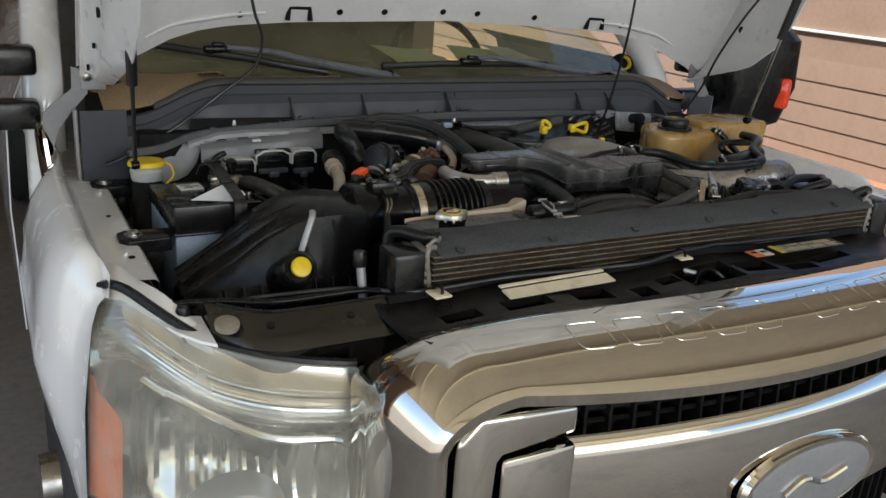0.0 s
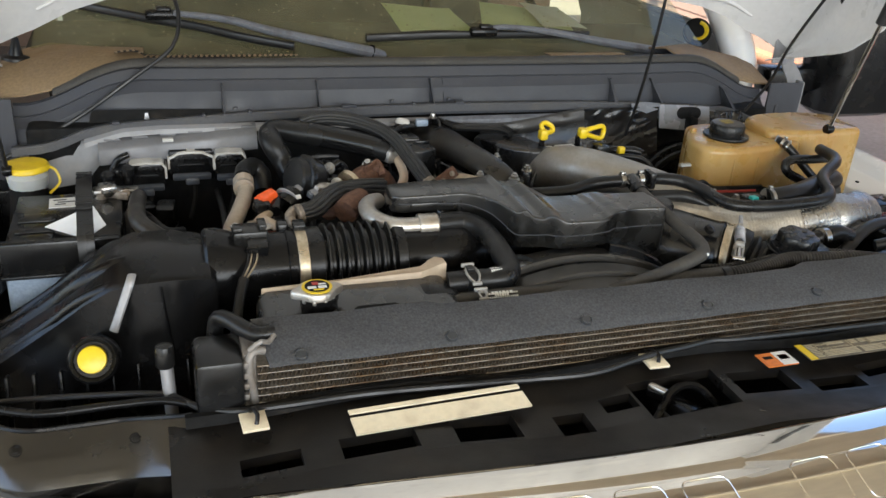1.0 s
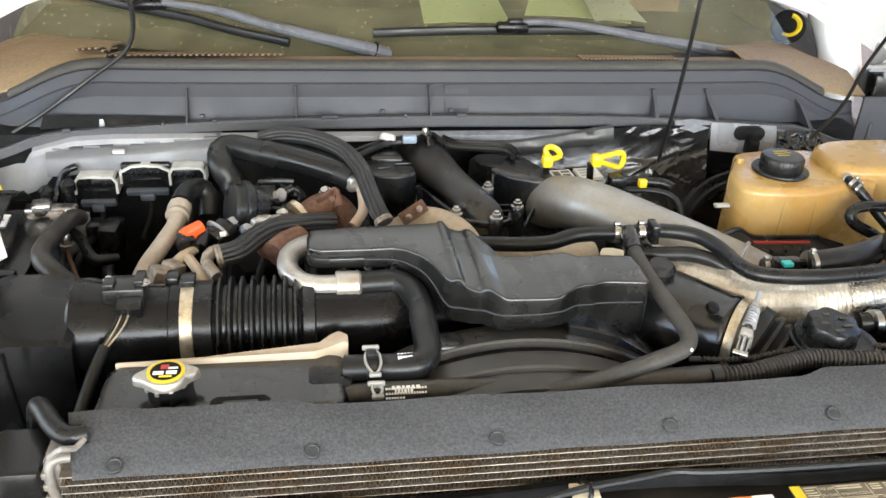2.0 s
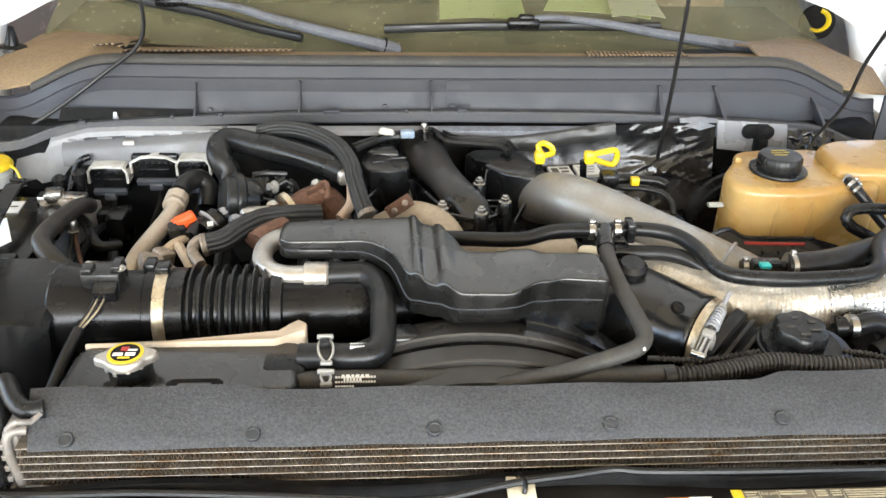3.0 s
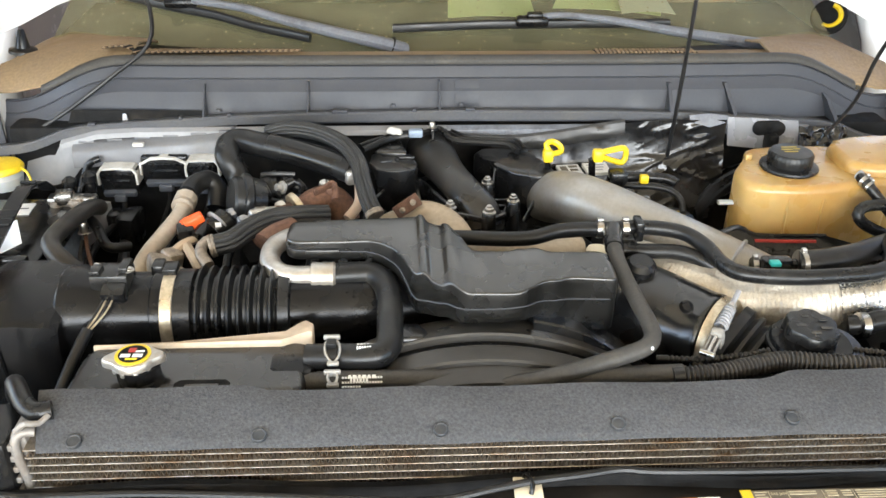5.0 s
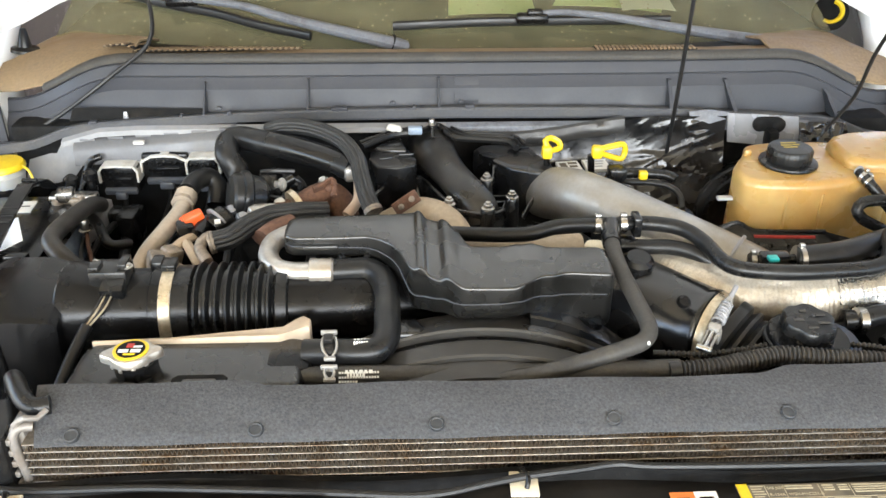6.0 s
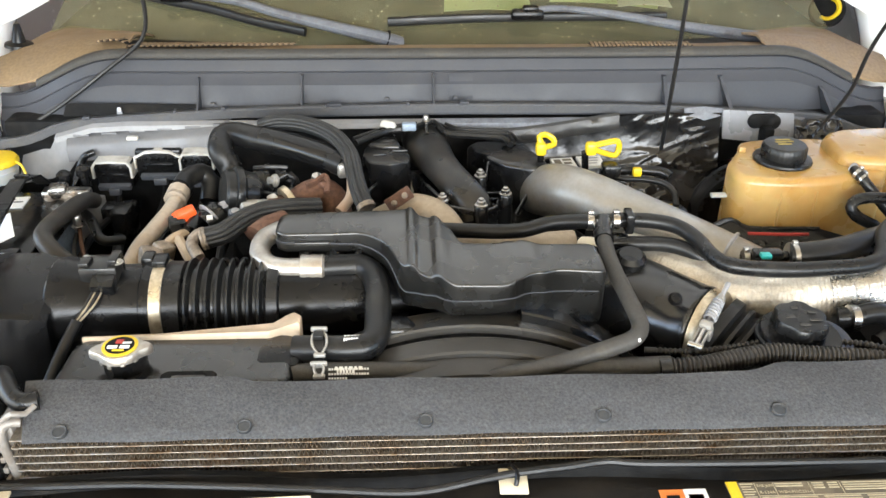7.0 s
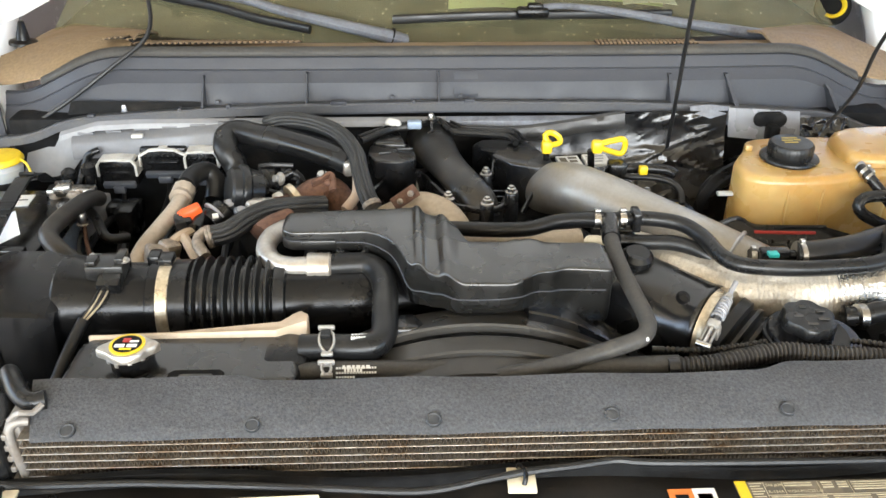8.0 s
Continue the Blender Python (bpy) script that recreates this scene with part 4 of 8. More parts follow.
def headlight(s):
    V = [0, 0.02, 0.05, 0.09, 0.14, 0.2, 0.28, 0.4, 0.55, 0.7, 0.85, 1.0]
    U = [k / 20 for k in range(21)]
    bm = B()
    sheet(bm, [[side(s, tuple(lamp_point(u, v))) for u in U] for v in V])
    lens = part("headlight", bm, M_LENS, truck, "hazed clear headlight lens", sharp=60)
    lens.visible_shadow = False
    # dark gasket along the lens's upper edge
    bm = B()
    sweep(bm, [side(s, tuple(lamp_point(u, 0) + Vector((0, 0.01, 0.001)))) for u in U], 0.0085, 8, 0.02)
    part("gasket", bm, M_RUBBER, lens)
    # stepped bezel under the upper part of the lens
    bm = B()
    rows = []
    for k in range(29):
        v = 0.02 + 0.3 * k / 28
        step = 0.006 * ((k // 2) % 2) if 0.1 < v < 0.24 else 0.0
        rows.append([side(s, tuple(lamp_point(u, v, 0.022 + step + 0.02 * smoothstep(0.25, 0.32, v)))) for u in [0.03 + 0.94 * j / 20 for j in range(21)]])
    sheet(bm, rows)
    part("bezel", bm, M_REFLECTOR, lens, sharp=20)
    # reflector bowl
    bm = B()
    rows = []
    for k in range(15):
        v = 0.32 + 0.68 * k / 14
        rows.append([side(s, tuple(lamp_point(u, v, 0.03 + 0.1 * math.sin(math.pi * min(max((u - 0.06) / 0.77, 0), 1)) * math.sin(math.pi * min((v - 0.32) / 0.6, 1.0)) + 0.004 * (int(u * 26) % 2)))) for u in [0.04 + 0.8 * j / 44 for j in range(45)]])
    sheet(bm, rows)
    part("reflector", bm, M_REFLECTOR, lens, sharp=20)
    # frame lip round the bowl
    bm = B()
    sweep(bm, [side(s, tuple(lamp_point(u, v, 0.02))) for u, v in ((0.05, 0.98), (0.05, 0.45), (0.09, 0.34), (0.4, 0.34), (0.76, 0.335), (0.84, 0.4), (0.85, 0.98))], 0.007, 8, 0.02)
    part("inner_frame", bm, M_REFLECTOR, lens)
    bm = B()
    c = lamp_point(0.5, 0.88, 0.05)
    lathe(bm, [(0.096, -0.02), (0.095, 0.0), (0.08, 0.03), (0.045, 0.045), (0.008, 0.05)], side(s, tuple(c)), (0, -1, 0), 28)
    part("bulb_shield", bm, M_GREYMETAL, lens, "dull grey bulb shield")
    bm = B()
    sheet(bm, [[side(s, tuple(lamp_point(u, v, 0.008))) for u in [0.995 - (0.01 + 0.095 * smoothstep(0.37, 0.62, v)) * q for q in (1, 0.66, 0.33, 0)]] for v in [0.37 + 0.63 * k / 14 for k in range(15)]], 0.003)
    part("marker", bm, M_AMBER, lens, "amber side marker")
    bm = B()
    sheet(bm, [[side(s, tuple(lamp_point(u, v, 0.17 if 0.05 < u < 0.95 else 0.03))) for u in (0.0, 0.06, 0.5, 0.94, 1.0)] for v in (0.0, 0.3, 0.7, 1.0)])
    part("housing", bm, M_REFLECTOR, lens)


headlight(-1)
headlight(1)

# header between headlight and bay: near-black sheet for the shade in the cavity
for s in (-1, 1):
    bm = B()
    sheet(bm, [[side(s, tuple(lamp_point(u, 0, 0.0) + Vector((0, dy, dz)))) for u in [k / 12 for k in range(13)]] for dy, dz in ((0.02, -0.004), (0.05, -0.012), (0.075, -0.05))], 0.004)
    part("header_panel", bm, M_DARK, truck)
    bm = B()
    rows = []
    for u in [0.56 + 0.44 * k / 16 for k in range(17)]:
        p = lamp_point(u, 0) + Vector((0, 0.014, 0.002))
        w = 0.016 + 0.05 * smoothstep(0.6, 0.82, u) + 0.05 * smoothstep(0.8, 1.0, u)
        lift = max(1.079 - p.z, 0.0) * smoothstep(0.6, 0.8, u)
        rows.append([side(s, tuple(q)) for q in (p + Vector((0, 0, -0.03)), p, p + Vector((0.006, 0.5 * w, 0.004 + 0.6 * lift)), p + Vector((0.012, w, 0.003 + lift)), p + Vector((0.016, w + 0.004, -0.04)))])
    sheet(bm, rows, 0.003)
    part("fender_tip", bm, M_WHITE, truck)
    bm = B()
    prism(bm, [side(s, (x, y, 0.0))[:2] for x, y in ((-0.926, 0.202), (-0.896, 0.154), (-0.855, 0.137), (-0.857, 0.023), (-0.876, 0.043), (-0.903, 0.083), (-0.931, 0.152))][::-s], 1.045, 1.05, 0.001, 1)
    part("fender_corner", bm, M_WHITE, truck)

# ---- chrome grille ----
def grille_ring(k):
    """Outer (rear) and inner (front) edge of the frame; k runs from 0, the top's middle, to 1, low on the side."""
    if k < 0.6:
        q = k / 0.6
        x = -0.55 * q
        xa = abs(x) / 0.6
        O = Vector((x, -0.205 + 0.055 * xa * xa, 1.125 - 0.014 * q ** 4))
        I = Vector((x, -0.385 + 0.075 * xa * xa, 1.062 + 0.024 * xa * xa))
    elif k < 0.8:
        a = (k - 0.6) / 0.2 * math.pi / 2
        O = Vector((-0.55 - 0.148 * math.sin(a), -0.159 + 0.09 * (1 - math.cos(a)), 1.111 - 0.12 * (1 - math.cos(a))))
        I = Vector((-0.55 - 0.13 * math.sin(a), -0.322 + 0.012 * (1 - math.cos(a)), 1.082 - 0.09 * (1 - math.cos(a))))
    else:
        q = (k - 0.8) / 0.2
        O = Vector((-0.698 + 0.006 * q, -0.069 - 0.01 * q, 0.991 - 0.46 * q))
        I = Vector((-0.68 + 0.01 * q, -0.31, 0.992 - 0.46 * q))
    return O, I


grille = None
rows_l = []
W = [0.04 + 0.7 * j / 15 for j in range(16)] + [0.79, 0.84, 0.89, 0.94, 0.975]


def grille_bulge(w):
    return 0.02 * math.sin(math.pi * w) ** 0.8 - 0.0035 * max(0.0, 1 - abs(w - 0.28) / 0.03)


for i in range(81):
    k = i / 80
    O, I = grille_ring(k)
    turn = smoothstep(0.56, 0.84, k)
    out = Vector((0, -0.1, 1)).lerp(Vector((-0.95, -0.35, 0)), turn).normalized()
    inward = Vector((0, -0.25, -1)).lerp(Vector((1, -0.25, 0)), turn).normalized()
    row = [O + Vector((0, 0.03, -0.05)).lerp(Vector((0.02, 0.04, 0)), turn), O]
    row += [O.lerp(I, w) + out * grille_bulge(w) for w in W]
    row += [I, I + inward * 0.006 + Vector((0, -0.004, 0)), I + inward * 0.026 + Vector((0, 0.006, 0)), I + inward * 0.03 + Vector((0, 0.03, 0))]
    rows_l.append(row)
bm = B()
full = [[Vector((2 * 0.0 - p.x, p.y, p.z)) for p in r] for r in rows_l[:0:-1]] + rows_l
sheet(bm, [[p + Vector((XC, 0, 0)) for p in r] for r in full], 0.0)
grille = part("grille", bm, M_CHROME, truck, "chrome grille surround with embossed shapes", sharp=50)


def top_at(x, w):
    k = abs(x) / 0.55 * 0.6
    O, I = grille_ring(min(k, 0.59))
    p = O.lerp(I, w) + Vector((0, -0.1, 1)).normalized() * grille_bulge(w)
    return Vector((XC + x, p.y, p.z))


# nine embossed shapes along the top, in place of the lettering
for j in range(9):
    x = -0.395 + 0.082 * j + (0.06 if j > 4 else 0)
    wdt = 0.03
    loop = [(-wdt * ca, 0.48 + 0.17 * sa) for ca, sa in [(math.copysign(abs(math.cos(q)) ** 0.35, math.cos(q)), math.copysign(abs(math.sin(q)) ** 0.35, math.sin(q))) for q in [2 * math.pi * n / 28 for n in range(29)]]]
    bm = B()
    sweep(bm, [top_at(x + dx, w) + Vector((0, 0, 0.0002)) for dx, w in loop], 0.001, 6, 0.02, 0.8, True, False)
    part("embossed_shape", bm, M_CHROME, grille)

# near-black recess and egg-crate mesh, and chrome bars
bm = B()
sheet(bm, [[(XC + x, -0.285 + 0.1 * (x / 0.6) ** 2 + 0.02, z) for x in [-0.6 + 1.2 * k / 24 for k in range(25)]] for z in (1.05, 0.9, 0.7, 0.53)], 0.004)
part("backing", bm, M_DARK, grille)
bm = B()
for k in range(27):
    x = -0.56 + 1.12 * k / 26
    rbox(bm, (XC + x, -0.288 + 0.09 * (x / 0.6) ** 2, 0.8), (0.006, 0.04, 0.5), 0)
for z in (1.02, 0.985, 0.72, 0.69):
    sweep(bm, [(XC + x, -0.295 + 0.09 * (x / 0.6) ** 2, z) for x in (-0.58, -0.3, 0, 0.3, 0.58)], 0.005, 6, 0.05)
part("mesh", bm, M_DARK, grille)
bm = B()
prof = [(0.03, 0.975), (-0.02, 0.978), (-0.034, 0.968), (-0.04, 0.95), (-0.036, 0.85), (-0.03, 0.75), (-0.01, 0.735), (0.03, 0.74)]
sheet(bm, [[(XC + x, -0.335 + 0.085 * (x / 0.6) ** 2 + dy, z) for dy, z in prof] for x in [-0.475 + 0.95 * k / 30 for k in range(31)]], 0.0)
part("cross_bar", bm, M_CHROME, grille)
for s in (-1, 1):
    poly = [(-0.445, 1.038), (-0.612, 1.05), (-0.646, 1.016), (-0.646, 0.55), (-0.592, 0.55), (-0.592, 0.978), (-0.578, 0.995), (-0.445, 0.99)]
    t = B()
    prism(t, [(x, z) for x, z in poly], 0.0, 0.035, 0.009, 4)
    t.transform(Matrix.Translation((XC, -0.288, 0)) @ Matrix.Rotation(radians(90), 4, "X"))
    if s > 0:
        bmesh.ops.scale(t, vec=(-1, 1, 1), verts=t.verts, space=Matrix.Translation((-XC, 0, 0)))
    part("inner_trim", t, M_CHROME, grille)
    bm = B()
    rbox(bm, (XC + s * 0.512, -0.295, 0.84), (0.128, 0.075, 0.28), 0.01)
    part("inner_block", bm, M_CHROME, grille)
# oval badge with a plain shape in place of the name
bm = B()
t = B()
lathe(t, [(0.10, 0.0), (0.128, 0.004), (0.13, 0.012), (0.124, 0.02), (0.116, 0.018)], (0, 0, 0), n=48)
t.transform(Matrix.Translation((XC + 0.035, -0.368, 0.828)) @ Matrix.Rotation(radians(90), 4, "X") @ Matrix.Diagonal((1.3, 0.6, 1, 1)))
merge(bm, t)
badge = part("badge", bm, M_CHROME, grille, "oval badge without lettering")
bm = B()
t = B()
lathe(t, [(0.113, 0.0), (0.113, 0.0195), (0.105, 0.021)], (0, 0, 0), n=48)
t.transform(Matrix.Translation((XC + 0.035, -0.369, 0.828)) @ Matrix.Rotation(radians(90), 4, "X") @ Matrix.Diagonal((1.3, 0.58, 1, 1)))
merge(bm, t)
part("badge_field", bm, M_GREYMETAL, badge)
bm = B()
sweep(bm, [(XC - 0.04, -0.391, 0.817), (XC + 0.005, -0.391, 0.839), (XC + 0.055, -0.391, 0.823), (XC + 0.11, -0.391, 0.837)], 0.007, 8, 0.01)
part("badge_shape", bm, M_CHROME, badge)


# ---- front beam behind the grille ----
HOLES = [(-0.525, -0.455, -0.1, -0.07), (-0.41, -0.318, -0.105, -0.068), (-0.27, -0.186, -0.107, -0.062), (-0.135, -0.09, -0.115, -0.075), (-0.06, -0.012, -0.085, -0.055), (-0.008, 0.125, -0.115, -0.036), (0.14, 0.235, -0.1, -0.05), (0.262, 0.345, -0.108, -0.08), (0.36, 0.46, -0.09, -0.06)]
beam = thing("radiator_support", "black plastic radiator support beam with open pockets", "car part", (XC, -0.09, 1.0))
xs = sorted({-0.6, 0.66, *[h[0] for h in HOLES], *[h[1] for h in HOLES]})
ys = sorted({-0.185, 0.012, *[h[2] for h in HOLES], *[h[3] for h in HOLES]})


def beam_z(x, y):
    return 1.092 + 0.1 * max(0.0, -0.125 - y) * 3 + 0.006 * math.sin(14 * x)


t = B()
vs = {}
for x0, x1 in zip(xs, xs[1:]):
    for y0, y1 in zip(ys, ys[1:]):
        cx, cy = (x0 + x1) / 2, (y0 + y1) / 2
        if any(a < cx < b and c < cy < d for a, b, c, d in HOLES):
            continue
        q = []
        for p in ((x0, y0), (x1, y0), (x1, y1), (x0, y1)):
            if p not in vs:
                vs[p] = t.verts.new((p[0], p[1], beam_z(*p)))
            q.append(vs[p])
        t.faces.new(q)
t.normal_update()
bmesh.ops.solidify(t, geom=t.faces[:], thickness=0.014)
part("top_plate", t, M_BEAM, beam, sharp=30)
# near-black plate put in for the shaded void under the pockets
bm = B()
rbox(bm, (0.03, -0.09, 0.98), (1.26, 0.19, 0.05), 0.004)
part("pocket_void", bm, M_DARK, beam)
bm = B()
rbox(bm, (0.06, -0.07, 1.04), (0.035, 0.05, 0.075), 0.006, (0, 12, 20))
rbox(bm, (0.02, -0.08, 1.05), (0.008, 0.06, 0.05), 0.002, (0, 30, 0))
sweep(bm, [(0.0, -0.1, 1.05), (0.05, -0.06, 1.085), (0.09, -0.06, 1.09), (0.12, -0.09, 1.06)], 0.006, 8, 0.01)
part("hood_latch", bm, M_SATIN, beam)
bm = B()
rbox(bm, (0.028, -0.06, 1.09), (0.012, 0.028, 0.02), 0.004, (0, 0, 30))
part("latch_pawl", bm, M_STEEL, beam)
bm = B()
sheet(bm, [[(x, y, 1.094 + 0.006 * math.sin(14 * x) + z) for x in [-0.58 + 1.2 * k / 30 for k in range(31)]] for y, z in ((0.0, 0.0), (0.006, 0.012), (0.014, 0.012), (0.02, -0.02))], 0.003)
part("rear_lip", bm, M_DARK, beam)

# cable clips, paper strip and stickers on the beam
for cx, cy, rz in ((-0.503, -0.028, 3), (0.048, -0.012, -2)):
    bm = B()
    rbox(bm, (cx, cy, 1.1075), (0.031, 0.036, 0.004), 0.001, (0, 0, rz))
    cl = solo("cable_clip", bm, M_PAPER, "cream adhesive cable clip on the support beam", "clip", "cable clips")
    bm = B()
    sweep(bm, [(cx + 0.002, cy - 0.008, 1.109), (cx + 0.004, cy - 0.002, 1.118), (cx, cy + 0.012, 1.118), (cx - 0.002, cy + 0.018, 1.11)], 0.0028, 8, 0.004)
    part("hook", bm, M_SATIN, cl)
bm = B()
sheet(bm, [[(-0.391, -0.046, 1.1045), (-0.279, -0.044, 1.106), (-0.165, -0.042, 1.107)], [(-0.389, -0.072, 1.099), (-0.279, -0.07, 1.1005), (-0.161, -0.067, 1.1015)]], 0.003)
sheet(bm, [[(-0.392, -0.036, 1.109), (-0.279, -0.034, 1.1105), (-0.169, -0.032, 1.1115)], [(-0.391, -0.042, 1.108), (-0.279, -0.04, 1.1095), (-0.167, -0.038, 1.1105)]], 0.003)
solo("label_strip", bm, M_PAPER, "cream paper strip stuck on the support beam", "label")


def sticker(name, x0, x1, y0, y1, m, label, bits):
    bm = B()
    z = 1.1065
    rbox(bm, ((x0 + x1) / 2, (y0 + y1) / 2, z), (x1 - x0, y1 - y0, 0.0015), 0)
    st = solo(name, bm, m, label, "label")
    for bx0, bx1, by0, by1, bmq in bits:
        bm = B()
        rbox(bm, ((bx0 + bx1) / 2, (by0 + by1) / 2, z + 0.0012), (bx1 - bx0, by1 - by0, 0.0008), 0)
        part("print", bm, bmq, st)
    return st


sticker("warning_sticker", 0.203, 0.254, -0.063, -0.03, M_SAFETY, "orange and white warning sticker", [(0.229, 0.2535, -0.0625, -0.0305, M_WHITEPAPER), (0.233, 0.249, -0.05, -0.038, M_RED), (0.209, 0.223, -0.045, -0.039, M_DARK)])
emission = sticker("emission_label", 0.278, 0.47, -0.06, -0.022, M_OLDTAN, "worn olive-brown label with cream small print and a yellow end", [(0.278, 0.29, -0.0605, -0.0215, M_YELLOW)] + [(0.293, 0.293 + (0.014, 0.011, 0.013)[j % 3], -0.0256 - 0.0038 * j, -0.0246 - 0.0038 * j, M_DULLCREAM) for j in range(9)] + [(x0, x0 + w, -0.0262 - 0.0034 * j, -0.0248 - 0.0034 * j, M_DULLCREAM) for x0, w, n in ((0.331, 0.03, 2), (0.372, 0.012, 3), (0.389, 0.011, 3), (0.405, 0.05, 4), (0.331, 0.052, 0)) for j in range(n)] + [(x0, x0 + w, -0.0458 - 0.0036 * j, -0.0444 - 0.0036 * j, M_DULLCREAM) for x0, w in ((0.311, 0.06), (0.378, 0.04), (0.425, 0.03)) for j in range(4)] + [(0.3085, 0.309, -0.058, -0.024, M_DULLCREAM), (0.329, 0.3295, -0.042, -0.024, M_DULLCREAM), (0.368, 0.3685, -0.042, -0.024, M_DULLCREAM), (0.402, 0.4025, -0.042, -0.024, M_DULLCREAM), (0.309, 0.468, -0.0428, -0.0424, M_DULLCREAM)])


def lettering(text, at, height, material, parent):
    """A line of raised print."""
    cu = bpy.data.curves.new("print", "FONT")
    cu.body, cu.size, cu.extrude = text, height * 1.45, 0.0002
    tmp = bpy.data.objects.new("print", cu)
    scene.collection.objects.link(tmp)
    dg = bpy.context.evaluated_depsgraph_get()
    me = bpy.data.meshes.new_from_object(tmp.evaluated_get(dg))
    bpy.data.objects.remove(tmp)
    me.materials.clear()
    me.materials.append(material)
    ob = new("print", me)
    ob.parent, ob.matrix_parent_inverse = parent, world_of(parent).inverted()
    ob.location = at
    return ob


lettering("SAE J639", (0.3105, -0.0295, 1.1078), 0.0034, M_DULLCREAM, emission)
lettering("R-134A", (0.3105, -0.0395, 1.1078), 0.0038, M_DULLCREAM, emission)
lettering("WSH-M1C231-B", (0.3315, -0.0395, 1.1078), 0.0038, M_DULLCREAM, emission)

solo("hood_release_cable", sweep(B(), [(-0.84, 0.14, 1.055), (-0.8, 0.13, 1.072), (-0.68, 0.1, 1.085), (-0.6, 0.075, 1.09), (-0.53, 0.01, 1.1), (-0.35, -0.006, 1.11), (-0.16, -0.02, 1.11), (-0.06, -0.03, 1.113), (0.0124, -0.0172, 1.116), (0.0545, -0.0089, 1.117), (0.11, -0.0003, 1.116), (0.1536, 0.0065, 1.116), (0.191, 0.003, 1.115), (0.3, 0.002, 1.113), (0.5, 0.006, 1.108)], 0.0042, 8, 0.012), M_CABLE, "black release cable lying along the support beam", "cable")

# ---- radiator, cooler core and felt cover ----
core = thing("radiator", "dusty aluminium cooler core with end tanks", "radiator", (0.06, 0.05, 0.55))
CX0, CX1 = -0.492, 0.645
TUBES, PITCH = 7, 0.0106
for k in range(TUBES):
    bm = B()
    rbox(bm, ((CX0 + CX1) / 2, 0.05, 1.1525 - PITCH * k), (CX1 - CX0, 0.063, 0.0017), 0.0005, seg=1)
    part("tube", bm, M_CORE, core)
verts, faces = [], []
rng = random.Random(4)
for k in range(TUBES - 1):
    zt, zb = 1.1515 - PITCH * k, 1.1429 - PITCH * k
    n = 440
    bent = 0.0
    for j in range(n + 1):
        bent = 0.82 * bent + rng.gauss(0, 0.00022)
        if rng.random() < 0.01:
            bent += rng.choice((-1, 1)) * 0.0018
        x = CX0 + 0.004 + (CX1 - CX0 - 0.008) * j / n
        y = 0.0195 + rng.uniform(0, 0.001) + min(abs(bent), 0.0016)
        z = zt if j % 2 else zb
        i0 = len(verts)
        verts += [(x - 0.0003 + bent, y, z), (x + 0.0003 + bent, y, z), (x - 0.0003, 0.06, z), (x + 0.0003, 0.06, z)]
        if j:
            faces += [(i0 - 4, i0 - 3, i0 + 1, i0), (i0 - 4, i0 - 2, i0 + 2, i0), (i0 - 3, i0 + 1, i0 + 3, i0 - 1)]
me = bpy.data.meshes.new("fin")
me.from_pydata(verts, [], faces)
me.materials.append(M_FIN)
fins = tagged(new("fin", me), "bent dusty cooling fins", kind="stuff")
fins.parent, fins.matrix_parent_inverse = core, world_of(core).inverted()
# near-black sheet darkens the gaps between the fins
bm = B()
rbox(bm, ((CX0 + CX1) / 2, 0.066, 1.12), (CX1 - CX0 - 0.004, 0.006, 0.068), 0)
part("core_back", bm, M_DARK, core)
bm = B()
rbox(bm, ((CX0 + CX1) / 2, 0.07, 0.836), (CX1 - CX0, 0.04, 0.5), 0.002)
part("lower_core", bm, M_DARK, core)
for xe in (CX0 - 0.006, CX1 + 0.006):
    bm = B()
    sgn = -1 if xe < 0 else 1
    sweep(bm, [(xe - sgn * 0.016, 0.034, 1.166), (xe - sgn * 0.004, 0.03, 1.168), (xe + sgn * 0.003, 0.026, 1.16), (xe + sgn * 0.003, 0.024, 1.14), (xe - sgn * 0.001, 0.024, 1.11), (xe - sgn * 0.003, 0.026, 1.06)], 0.0054, 12, 0.006)
    for k in range(6):
        rbox(bm, (xe + sgn * 0.007, 0.024, 1.08 + 0.015 * k), (0.006, 0.01, 0.008), 0.0015)
    rbox(bm, (xe + sgn * 0.002, 0.055, 1.115), (0.018, 0.05, 0.1), 0.005)
    part("end_cap", bm, M_CHANNEL, core, "dull dusty end channel")
    bm = B()
    sgn = -1 if xe < 0 else 1
    rbox(bm, (xe + sgn * 0.038, 0.05, 1.0708), (0.058, 0.075, 0.19), 0.008)
    part("end_tank", bm, M_PLASTIC, core)
for sx in (CX0, CX1):
    bm = B()
    sweep(bm, [(sx - 0.008, 0.03, 1.17), (sx + 0.006, 0.028, 1.182), (sx + 0.016, 0.035, 1.176), (sx + 0.024, 0.045, 1.18)], 0.0034, 8, 0.006)
    part("fitting", bm, M_CHANNEL, core)

bm = B()
rows = []
FX = [-0.478 + 1.131 * k / 90 for k in range(91)]


def felt_back(x):
    return 0.079 + 0.009 * smoothstep(-0.238, -0.262, x) + 0.017 * smoothstep(0.325, 0.375, x)


for j in range(9):
    f = j / 8
    rows.append([(x - 0.016 * f * smoothstep(-0.46, -0.482, x), 0.019 + (felt_back(x) - 0.019) * f * (1 - 0.06 * smoothstep(-0.474, -0.482, x)), 1.156 + 0.024 * f + 0.004 * math.sin(math.pi * f) + 0.0012 * math.sin(31 * x + 4 * f)) for x in FX])
rows.insert(0, [(x, 0.0165, 1.1505 + 0.0008 * math.sin(40 * x)) for x in FX])
sheet(bm, rows, 0.004)
